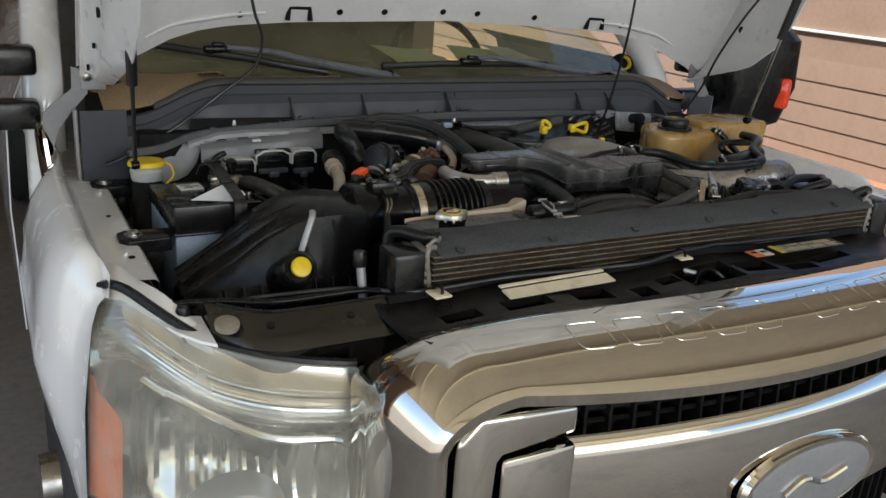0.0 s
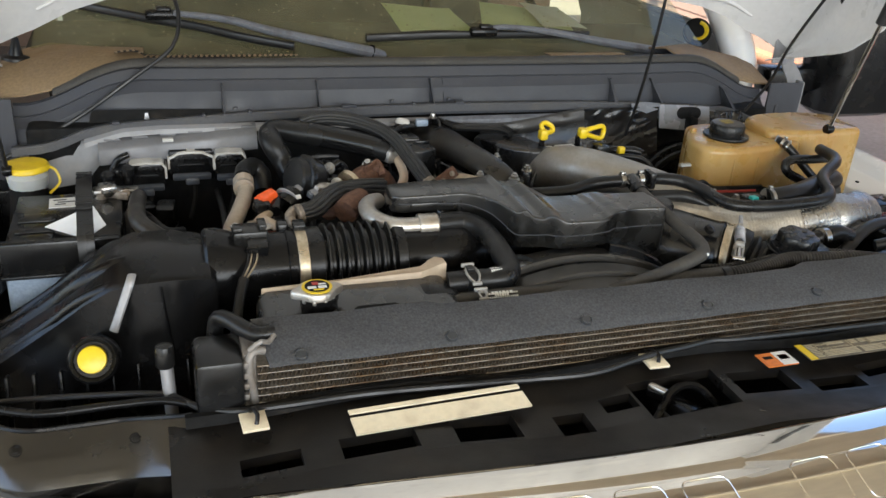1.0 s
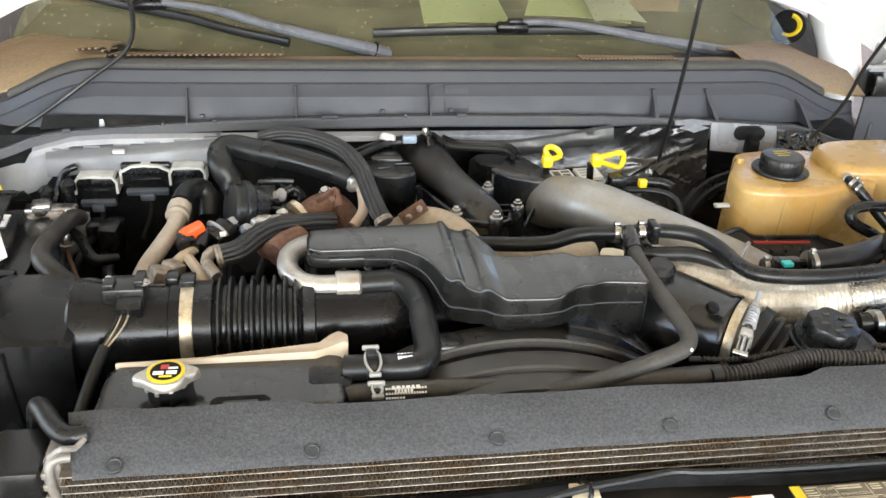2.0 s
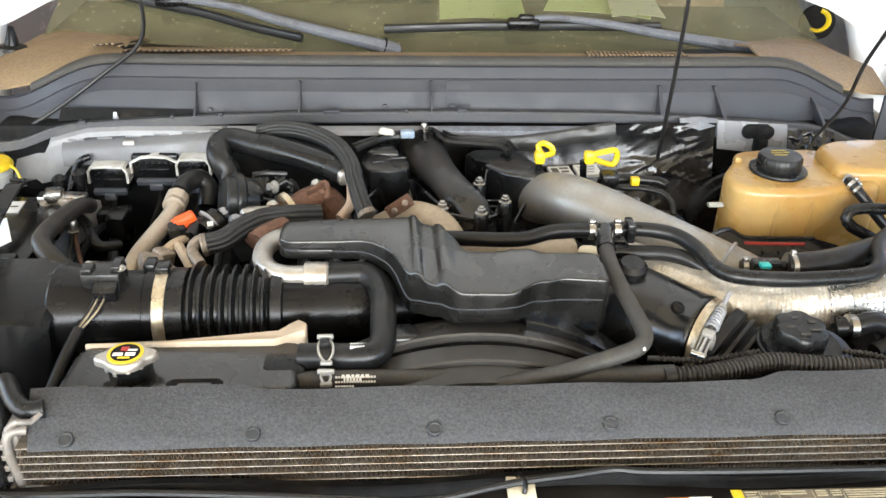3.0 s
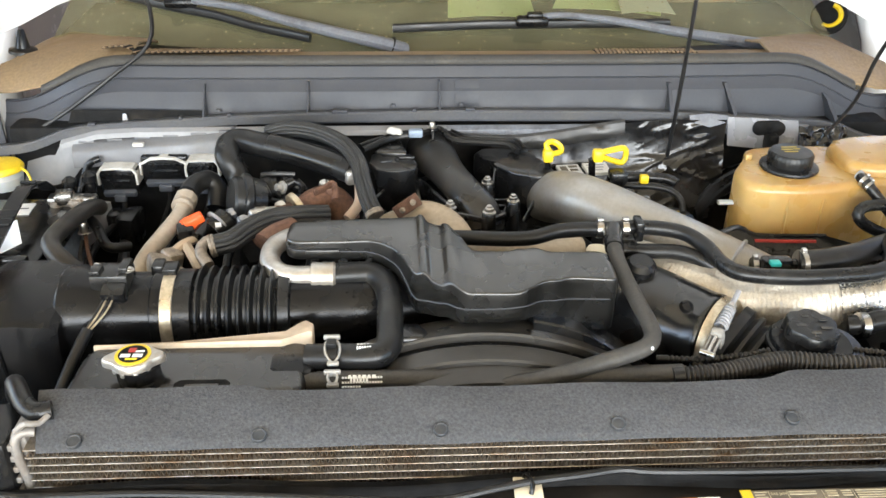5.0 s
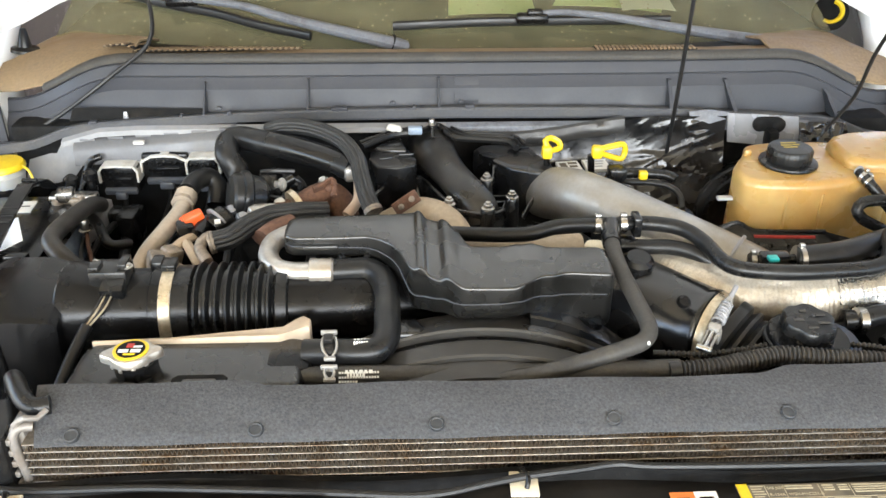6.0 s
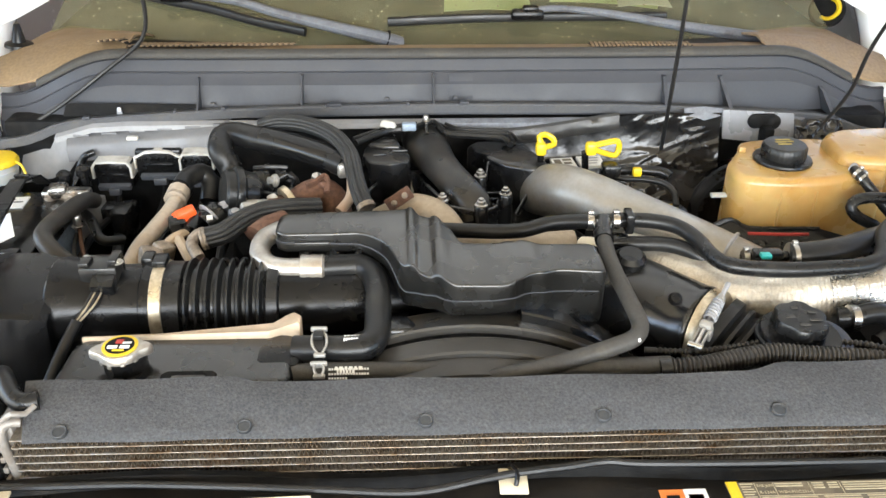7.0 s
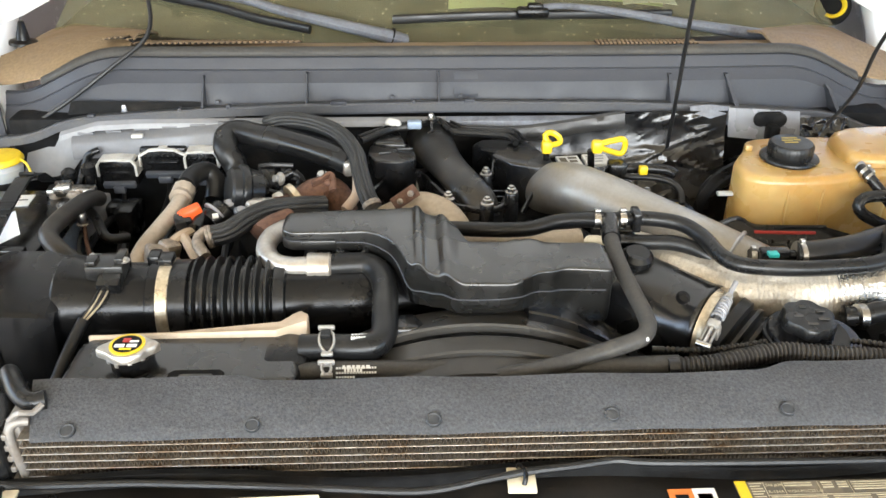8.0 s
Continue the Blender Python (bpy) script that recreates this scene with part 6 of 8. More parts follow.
sweep(bm, [foot, foot.lerp(end, 0.45)], 0.0032, 10, 0.01)
sweep(bm, [foot - across * 0.009, foot + across * 0.009], 0.0042, 12, 0.01)
part("t_bolt", bm, M_STEEL, elbow, "zinc T-bolt")
bm = B()
turn = math.degrees(math.atan2(axis.y, axis.x))
c = foot.lerp(end, 0.3)
rbox(bm, tuple(c), (0.012, 0.016, 0.012), 0.003, (0, -12, turn))
for sgn in (-1, 1):
    rbox(bm, tuple(foot.lerp(end, 0.17) + across * 0.0055 * sgn - Vector((0, 0, 0.003))), (0.03, 0.0028, 0.007), 0.0015, (0, -12, turn))
    rbox(bm, tuple(c + across * 0.007 * sgn + Vector((0, 0, -0.01))), (0.014, 0.004, 0.016), 0.0015, (0, -12, turn))
part("trunnion", bm, M_ENDCAP, elbow, "dull stamped trunnion of the clamp")
bm = B()
a, b = foot.lerp(end, 0.39), foot.lerp(end, 0.69)
coil = []
side_v, up = across, across.cross(axis)
for k in range(141):
    t = k / 140
    ang = 2 * math.pi * 7 * t
    coil.append(a.lerp(b, t) + (side_v * math.cos(ang) + up * math.sin(ang)) * (0.0075 - 0.0012 * t))
sweep(bm, coil, 0.0019, 6, 0.02, 1.0, True, False)
part("spring", bm, M_GREYMETAL, elbow)
bm = B()
lathe(bm, [(0.003, 0.0), (0.0072, 0.0005), (0.0072, 0.002), (0.0058, 0.0025), (0.0058, 0.0085), (0.003, 0.009)], foot.lerp(end, 0.69), axis, 6)
part("nut", bm, M_ENDCAP, elbow)
bm = B()
lathe(bm, [(0.0028, 0.0)] + [((0.0034 if k % 2 else 0.0028), 0.0012 * k) for k in range(1, 26)] + [(0.001, 0.032)], foot.lerp(end, 0.74), axis, 12)
part("thread", bm, M_GREYMETAL, elbow)
bm = B()
lathe(bm, [(0.018, 0.0), (0.022, 0.004), (0.022, 0.026), (0.016, 0.032)], (0.244, 0.325, 1.170), (0, -0.2, 1), 20)
part("port", bm, M_PLASTIC, elbow)


# ---- hoses and pipes ----
def hose(name, pts, r, label, m=None, category="hose", n=14, step=0.008, group=""):
    return solo(name, sweep(B(), pts, r, n, step), m or M_RUBBER, label, category, group)


def ring_clamp(at, axis, r, w=0.008, m=None, parent=None, label="bright spring hose clamp"):
    bm = B()
    d = Vector(axis).normalized()
    lathe(bm, [(r, -w / 2), (r + 0.0012, -w / 2), (r + 0.0012, w / 2), (r, w / 2)], at, d, 20)
    side_v = d.cross(Vector((0, 0, 1))).normalized() if abs(d.z) < 0.9 else Vector((1, 0, 0))
    up = side_v.cross(d)
    q = Vector(at) + up * (r + 0.003)
    rbox(bm, tuple(q), (w, w, 0.006), 0.001)
    if parent is not None:
        return part("clamp", bm, m or M_STEEL, parent)
    return solo("hose_clamp", bm, m or M_STEEL, label, "clamp", "hose clamps")


# upper coolant line: metal pipe, crimp, rubber hose
vent = thing("coolant_line", "aluminium pipe crimped to a bent black coolant hose", "hose", (-0.2, 0.3, 1.19))
bm = B()
sweep(bm, [(-0.230, 0.472, 1.170), (-0.253, 0.430, 1.185), (-0.269, 0.391, 1.192), (-0.269, 0.348, 1.194), (-0.253, 0.314, 1.195), (-0.231, 0.303, 1.195), (-0.202, 0.302, 1.195)], 0.0142, 16, 0.005)
part("pipe", bm, M_ALU, vent, "dull aluminium pipe")
c0, c1 = Vector((-0.208, 0.304, 1.194)), Vector((-0.175, 0.304, 1.194))
bm = B()
lathe(bm, [(0.0165, 0), (0.019, 0.001), (0.0195, 0.006), (0.0185, 0.012), (0.0195, 0.018), (0.0185, 0.024), (0.0195, 0.03), (0.017, 0.033)], c0, c1 - c0, 24)
part("crimp", bm, M_ALU, vent, "ribbed aluminium crimp sleeve")
bm = B()
sweep(bm, [(-0.180, 0.305, 1.194), (-0.149, 0.308, 1.194), (-0.127, 0.308, 1.193), (-0.110, 0.288, 1.191), (-0.103, 0.252, 1.188), (-0.102, 0.204, 1.181), (-0.103, 0.172, 1.176), (-0.113, 0.154, 1.172), (-0.131, 0.151, 1.170), (-0.165, 0.155, 1.168), (-0.203, 0.160, 1.165)], 0.0168, 18, 0.005)
part("hose", bm, M_RUBBER, vent)
for k, (p, w) in enumerate((((-0.130, 0.155, 1.185), 0.024), ((-0.133, 0.148, 1.186), 0.018), ((-0.135, 0.118, 1.166), 0.034), ((-0.138, 0.111, 1.166), 0.022))):
    bm = B()
    for j in range(6):
        rbox(bm, (p[0] + w * (j - 2.5) / 6, p[1], p[2]), (w * (0.13 if j % 2 else 0.09), 0.0042, 0.001), 0, (35, 0, 0))
    part("print", bm, M_WHITEPAPER, vent)


def spring_clip(p, q, w):
    bm = B()
    p, q = Vector(p), Vector(q)
    mid = (p + q) / 2
    sweep(bm, [p, p.lerp(q, 0.3) + Vector((-w, 0, 0.004)), p.lerp(q, 0.7) + Vector((-w, 0, 0.004)), q], 0.0017, 6, 0.004, 1.8)
    sweep(bm, [p, p.lerp(q, 0.3) + Vector((w, 0, 0.004)), p.lerp(q, 0.7) + Vector((w, 0, 0.004)), q], 0.0017, 6, 0.004, 1.8)
    rbox(bm, tuple(p + Vector((0, 0, 0.003))), (0.02, 0.005, 0.006), 0.0015)
    rbox(bm, tuple(q + Vector((0, 0, 0.002))), (0.014, 0.006, 0.005), 0.0015)
    return solo("hose_clamp", bm, M_ENDCAP, "zinc spring clamp on a coolant hose", "clamp", "hose clamps")


spring_clip((-0.172, 0.167, 1.186), (-0.169, 0.130, 1.175), 0.008)
spring_clip((-0.169, 0.116, 1.172), (-0.168, 0.102, 1.165), 0.005)
ring_clamp((-0.172, 0.155, 1.168), (1, 0, 0), 0.0172, 0.012, M_RUBBER, None, "black sleeve under a spring clamp")

low_hose = thing("lower_coolant_hose", "dusty grey-brown straight coolant hose behind the radiator cover", "hose", (0.0, 0.124, 1.15))
part("hose", sweep(B(), [(-0.211, 0.129, 1.150), (-0.156, 0.1265, 1.155), (-0.02, 0.1225, 1.156), (0.113, 0.121, 1.156), (0.19, 0.1205, 1.158), (0.25, 0.1205, 1.159)], 0.0118, 16, 0.02), M_OLDRUBBER, low_hose)
for row_y, row_z, n_marks in ((0.1175, 1.1652, 15), (0.1135, 1.1612, 15), (0.1105, 1.1572, 7)):
    bm = B()
    for j in range(n_marks):
        rbox(bm, (-0.157 + 0.0032 * j, row_y, row_z), (0.0022 if j % 3 else 0.0027, 0.0024, 0.0006), 0, (45, 0, 8 if j % 2 else -6))
    part("print", bm, M_WHITEPAPER, low_hose)
vent_hose = thing("coolant_hose", "grey-brown coolant hose bent up across the fan shroud", "hose", (0.1, 0.12, 1.15))
part("hose", sweep(B(), [(-0.02, 0.098, 1.145), (0.024, 0.104, 1.156), (0.07, 0.1055, 1.165), (0.112, 0.116, 1.168), (0.154, 0.1265, 1.174), (0.188, 0.1325, 1.182), (0.2065, 0.137, 1.188), (0.217, 0.1515, 1.191), (0.2185, 0.171, 1.195), (0.214, 0.215, 1.2), (0.2085, 0.2595, 1.207), (0.207, 0.311, 1.212), (0.211, 0.36, 1.215)], 0.0106, 16, 0.006), M_OLDRUBBER, vent_hose)
bm = B()
rbox(bm, (0.2105, 0.129, 1.1915), (0.0035, 0.006, 0.004), 0.001)
part("print", bm, M_WHITEPAPER, vent_hose)
tee = solo("heater_hose_tee", sweep(B(), [(-0.016, 0.421, 1.188), (0.028, 0.407, 1.193), (0.069, 0.398, 1.196), (0.105, 0.394, 1.200), (0.139, 0.401, 1.206), (0.167, 0.399, 1.210), (0.202, 0.389, 1.215), (0.218, 0.389, 1.215), (0.249, 0.393, 1.215), (0.290, 0.392, 1.213), (0.324, 0.380, 1.210), (0.345, 0.349, 1.205), (0.355, 0.311, 1.200), (0.373, 0.288, 1.198), (0.417, 0.280, 1.196), (0.487, 0.278, 1.196), (0.577, 0.290, 1.200), (0.62, 0.36, 1.21), (0.7, 0.42, 1.22), (0.73, 0.5, 1.215)], 0.0112, 14, 0.008), M_RUBBER, "long black heater hose with a tee", "hose")
for p in ((0.199, 0.389, 1.215), (0.236, 0.390, 1.215)):
    ring_clamp(p, (1, 0, 0), 0.0114, 0.009, parent=tee)
bm = B()
sweep(bm, [(0.217, 0.385, 1.217), (0.212, 0.363, 1.216), (0.209, 0.335, 1.213)], 0.0135, 12, 0.004)
rbox(bm, (0.254, 0.386, 1.217), (0.012, 0.03, 0.03), 0.003)
part("tee_piece", bm, M_PLASTIC, tee)
hose("heater_hose", [(0.228, 0.371, 1.190), (0.262, 0.367, 1.190), (0.302, 0.364, 1.190), (0.329, 0.356, 1.187), (0.351, 0.343, 1.180), (0.375, 0.337, 1.168), (0.404, 0.350, 1.150)], 0.0112, "black heater hose beside the metal charge pipe")
bm = B()
rbox(bm, (0.241, 0.376, 1.185), (0.03, 0.03, 0.03), 0.008)
solo("hose_junction", bm, M_PLASTIC, "black plastic hose junction beside the duct", "fitting")

# quick connector with green lock and thick hose to the tank
qc = thing("quick_connector", "black quick connector with a teal lock", "connector", (0.461, 0.355, 1.170))
bm = B()
sweep(bm, [(0.416, 0.341, 1.180), (0.480, 0.331, 1.186)], 0.0075, 12, 0.01)
rbox(bm, (0.441, 0.330, 1.186), (0.042, 0.02, 0.022), 0.004)
part("body", bm, M_PLASTIC, qc)
bm = B()
rbox(bm, (0.431, 0.313, 1.198), (0.014, 0.012, 0.006), 0.001)
part("lock", bm, mat("teal plastic", (0.02, 0.32, 0.3), 0.4), qc, "teal lock tab")
ring_clamp((0.415, 0.341, 1.180), (1, 0, 0), 0.009, 0.008)
thick = hose("degas_hose", [(0.472, 0.327, 1.188), (0.493, 0.325, 1.190), (0.546, 0.334, 1.192), (0.610, 0.362, 1.192), (0.679, 0.394, 1.190), (0.68, 0.42, 1.17), (0.74, 0.45, 1.14)], 0.0195, "thick black sleeved hose to the coolant tank", M_RUBBER)
ring_clamp((0.475, 0.326, 1.188), (1, 0.05, 0), 0.0195, 0.007, parent=thick)

# metal charge pipe
pipe = solo("charge_pipe", sweep(B(), [(0.179, 0.725, 1.075), (0.173, 0.681, 1.115), (0.179, 0.642, 1.145), (0.198, 0.602, 1.163), (0.237, 0.551, 1.170), (0.299, 0.499, 1.162), (0.371, 0.457, 1.145), (0.437, 0.428, 1.125), (0.493, 0.422, 1.100)], lambda s: 0.045 - 0.03 * max(0, s - 0.18), 32, 0.012), M_PIPE, "dull aluminium charge air pipe", "pipe")
bm = B()
a, b = Vector((0.425, 0.434, 1.130)), Vector((0.436, 0.426, 1.126))
lathe(bm, [(0.0395, -0.003), (0.041, 0.0), (0.0395, 0.003)], a, b - a, 28)
part("bead", bm, M_GREYMETAL, pipe)
foil_pts = [(0.267, 0.424, 1.130), (0.306, 0.378, 1.135), (0.359, 0.332, 1.135), (0.410, 0.313, 1.135), (0.479, 0.303, 1.140), (0.542, 0.301, 1.145), (0.597, 0.302, 1.150), (0.62, 0.3, 1.15), (0.7, 0.33, 1.14)]


def wrapped(pts, r, depth, seed):
    """A tube wrapped in thin sheet, with creases along and across it."""
    rng = random.Random(seed)
    ring = 72
    ridge = [rng.uniform(-1, 1) for _ in range(ring)]
    bm = sweep(B(), pts, lambda s: r + 0.0005 * math.sin(s * 1100 + 1), ring, 0.0018, 1.0, False)
    vs = list(bm.verts)
    for i in range(0, len(vs), ring):
        c = sum((v.co for v in vs[i:i + ring]), Vector()) / ring
        cross = rng.uniform(-1, 1)
        for k, v in enumerate(vs[i:i + ring]):
            n = noise.noise(v.co * 22)
            v.co += (v.co - c).normalized() * (depth * (ridge[k] * (0.6 + n) + 0.7 * cross * max(0.0, n)) + 0.002 * n) + noise.noise_vector(v.co * 150) * depth * 0.6
    return bm


sleeve = thing("foil_wrapped_pipe", "pipe wrapped in a pale sleeve and crinkled silver foil", "pipe", (0.4, 0.32, 1.1))
part("sleeve", wrapped(foil_pts[:6], 0.0445, 0.0014, 7), M_SLEEVE, sleeve, "pale beige heat sleeve", sharp=80)
part("foil", wrapped([(0.514, 0.302, 1.1425)] + foil_pts[5:], 0.0452, 0.0011, 8), M_FOIL, sleeve, "crinkled silver foil", sharp=80)

# corrugated wire loom along the cover
def loom(name, pts, r, label, m=None, depth=0.17, pitch=0.0056):
    def rib(s):
        w = math.sin(2 * math.pi * s / pitch)
        return r * (1.0 + depth * math.copysign(abs(w) ** 0.5, w))
    tube = solo(name, sweep(B(), pts, rib, 14, 0.0007), m or M_RUBBER, label, "wire loom", "wire looms", sharp=60)
    a, b = Vector(pts[0]), Vector(pts[1])
    part("tape", sweep(B(), [a.lerp(b, -0.1), a, a.lerp(b, 0.16)], r * 1.16, 18, 0.004), M_CABLE, tube, "black cloth tape")
    return tube


loom("wire_loom", [(0.240, 0.114, 1.159), (0.289, 0.115, 1.162), (0.334, 0.125, 1.164), (0.378, 0.132, 1.166), (0.424, 0.125, 1.166), (0.495, 0.115, 1.166), (0.56, 0.095, 1.164)], 0.011, "fat dusty corrugated wire loom behind the radiator cover", M_LOOM)
loom("wire_loom", [(0.236, 0.164, 1.150), (0.291, 0.157, 1.152), (0.342, 0.161, 1.155), (0.396, 0.169, 1.158), (0.439, 0.168, 1.158), (0.518, 0.153, 1.158), (0.58, 0.105, 1.158)], 0.0036, "thin corrugated wire loom behind the radiator cover", M_LOOM, 0.24, 0.0062)

# oil filler with lobed cap
filler = thing("oil_filler", "black oil filler neck with a lobed cap", "oil filler", (0.42, 0.19, 1.1))
bm = B()
lathe(bm, [(0.05, 0.0), (0.051, 0.03), (0.0535, 0.032), (0.0545, 0.035), (0.0535, 0.038), (0.0505, 0.039), (0.05, 0.043), (0.0485, 0.045), (0.046, 0.0445), (0.02, 0.045), (0.018, 0.055)], (0.427, 0.174, 1.123), (0.03, -0.06, 1), 56)
part("neck", bm, M_SATIN, filler)
bm = B()
lathe(bm, [(0.024, -0.012), (0.026, -0.01), (0.0335, 0.0), (0.0345, 0.003), (0.0345, 0.017), (0.0325, 0.0205), (0.028, 0.0212), (0.004, 0.0216)], (0.430, 0.184, 1.164), (0.04, -0.1, 1), 96, wave=lambda a, h: 1 - (0.12 * (0.5 - 0.5 * math.cos(6 * a + 0.6)) ** 1.6 if h > -0.005 else 0))
lobed = part("cap", bm, M_RUBBER, filler)
for j, (dx, dy, w) in enumerate(((-0.014, -0.002, 0.012), (0.012, -0.008, 0.014), (0.013, 0.006, 0.01), (-0.004, 0.014, 0.008), (-0.003, -0.016, 0.012))):
    bm = B()
    c = Vector((0.430, 0.184, 1.164)) + Vector((dx * 1.15 + 0.001, dy * 1.1 - 0.002, 0.0222 + dy * 0.11))
    rbox(bm, tuple(c), (w, 0.004, 0.0012), 0)
    part("print", bm, M_OLDRUBBER, lobed)
# added grey disc, for light caught by the filler neck's right rim
bm = B()
lathe(bm, [(0.03, 0.0), (0.031, 0.004), (0.02, 0.006)], (0.471, 0.178, 1.150), (0.2, -0.3, 1), 28)
solo("filler_rim_glint", bm, M_GREYPLASTIC, "round grey disc for the light on the filler neck's rim", "disc")
hose("breather_hose", [(0.506, 0.228, 1.150), (0.526, 0.223, 1.155), (0.555, 0.225, 1.160), (0.58, 0.22, 1.15)], 0.014, "short black hose beside the oil cap")
bm = B()
lathe(bm, [(0.0155, -0.006), (0.0175, -0.005), (0.0175, 0.005), (0.0155, 0.006)], (0.520, 0.220, 1.155), (1, 0, 0), 20)
solo("hose_clamp", bm, M_STEEL, "worm clamp on the short hose by the oil cap", "clamp", "hose clamps")

# ---- coolant tank ----
degas = thing("coolant_tank", "yellowed translucent coolant tank with a black cap", "coolant tank", (0.62, 0.6, 1.05))
bm = B()
pillow(bm, rounded([(0.46, 0.565), (0.463, 0.53), (0.49, 0.514), (0.545, 0.508), (0.605, 0.511), (0.66, 0.53), (0.73, 0.54), (0.73, 0.69), (0.52, 0.69), (0.503, 0.645), (0.466, 0.592)], 2), 1.03, 1.2205, 0.013, 6)
part("body", bm, M_TANK, degas, sharp=70)
bm = B()
pillow(bm, rounded([(0.64, 0.575), (0.66, 0.552), (0.7, 0.545), (0.87, 0.545), (0.885, 0.56), (0.885, 0.69), (0.65, 0.69)], 2), 1.04, 1.24, 0.014, 6)
part("side_chamber", bm, M_TANK, degas, sharp=70)
for rx in (0.531, 0.588):
    bm = B()
    sweep(bm, [(rx, 0.5115, 1.2), (rx - 0.001, 0.5085, 1.15), (rx - 0.001, 0.5085, 1.07)], 0.0022, 6, 0.02)
    part("mould_line", bm, M_TANK, degas)
bm = B()
sweep(bm, [(0.47, 0.56, 1.172), (0.437, 0.56, 1.172)], 0.007, 8, 0.01, 0.5)
part("tab", bm, M_WASHER, degas)
bm = B()
rbox(bm, (0.503, 0.628, 1.222), (0.012, 0.01, 0.014), 0.003)
part("ear", bm, M_TANK, degas)
bm = B()
lathe(bm, [(0.011, 0.0), (0.009, 0.004), (0.006, 0.006), (0.006, 0.024)], (0.658, 0.548, 1.221), (0.35, -1, 0.1), 16)
part("nipple", bm, M_GREYMETAL, degas)
bm = B()
lathe(bm, [(0.042, -0.004), (0.0465, 0.002), (0.0475, 0.0045), (0.0465, 0.007), (0.04, 0.0085), (0.036, 0.009)], (0.5565, 0.588, 1.2195), n=44)
lathe(bm, [(0.034, 0.006), (0.0355, 0.009), (0.0355, 0.027), (0.033, 0.031), (0.028, 0.0318), (0.004, 0.0322)], (0.5565, 0.588, 1.2195), n=96, wave=lambda a, h: 1 + (0.022 * (math.cos(32 * a) > 0) if 0.008 < h < 0.0275 else 0))
dcap = part("cap", bm, M_RUBBER, degas, "black ribbed cap with faint yellow print")
for dx, dy, w in ((-0.008, 0.004, 0.022), (0.012, 0.006, 0.012), (-0.004, -0.006, 0.026), (0.0, 0.015, 0.03)):
    bm = B()
    rbox(bm, (0.5565 + dx * 0.85, 0.588 + dy * 0.9, 1.2522), (w * 0.85, 0.003, 0.0008), 0)
    part("print", bm, M_DULLYELLOW, dcap)
hose("tank_vent_hose", [(0.656, 0.540, 1.223), (0.656, 0.520, 1.222), (0.670, 0.505, 1.206), (0.694, 0.490, 1.179), (0.721, 0.480, 1.155), (0.757, 0.470, 1.139)], 0.0085, "thin vent hose on the coolant tank")
ring_clamp((0.655, 0.526, 1.223), (0.5, -0.8, -0.3), 0.0088, 0.006)
ring_clamp((0.659, 0.515, 1.218), (0.5, -0.8, -0.3), 0.0088, 0.004)
hose("tank_return_hose", [(0.758, 0.500, 1.193), (0.704, 0.487, 1.198), (0.659, 0.482, 1.202), (0.636, 0.478, 1.200), (0.628, 0.474, 1.190), (0.637, 0.468, 1.177), (0.664, 0.462, 1.164), (0.705, 0.460, 1.142), (0.768, 0.460, 1.114)], 0.0092, "bent black return hose at the coolant tank")
# tray under the tank
tray = thing("tank_bracket", "black plastic tray with a red strip under the coolant tank", "bracket", (0.5, 0.45, 1.05))
bm = B()
TRIM = [(0.416, 0.488, 1.127), (0.421, 0.492, 1.150), (0.449, 0.494, 1.159), (0.477, 0.494, 1.144), (0.537, 0.494, 1.141), (0.595, 0.494, 1.140), (0.641, 0.490, 1.127)]
FOOT = [(0.418, 0.470, 1.125), (0.426, 0.468, 1.120), (0.449, 0.468, 1.117), (0.477, 0.468, 1.115), (0.533, 0.468, 1.111), (0.592, 0.468, 1.112), (0.633, 0.468, 1.114)]
sheet(bm, [TRIM, [tuple((Vector(a) + Vector(b)) / 2 + Vector((0, -0.006, 0))) for a, b in zip(TRIM, FOOT)], FOOT, [(p[0], p[1] + 0.05, p[2] - 0.02) for p in FOOT]], 0.004)
part("tray", bm, M_PLASTIC, tray)
bm = B()
sweep(bm, [Vector(p) + Vector((0, -0.002, 0.002)) for p in TRIM[1:6]], 0.0045, 8, 0.008)
part("rim", bm, M_PLASTIC, tray)
bm = B()
sweep(bm, [(0.476, 0.484, 1.140), (0.524, 0.484, 1.138), (0.576, 0.484, 1.137)], 0.0032, 8, 0.02)
part("strip", bm, M_RED, tray)
for k in range(7):
    bm = B()
    a = Vector((0.451, 0.482, 1.134)).lerp(Vector((0.609, 0.482, 1.125)), k / 6)
    rbox(bm, tuple(a + Vector((0, -0.006, -0.008))), (0.004, 0.012, 0.02), 0.001)
    part("rib", bm, M_SATIN, tray)

# ---- firewall ----
fw = thing("firewall_cover", "silver and black foil insulation on the firewall", "insulation", (0.2, 0.84, 1.0))
bm = B()
rows = []
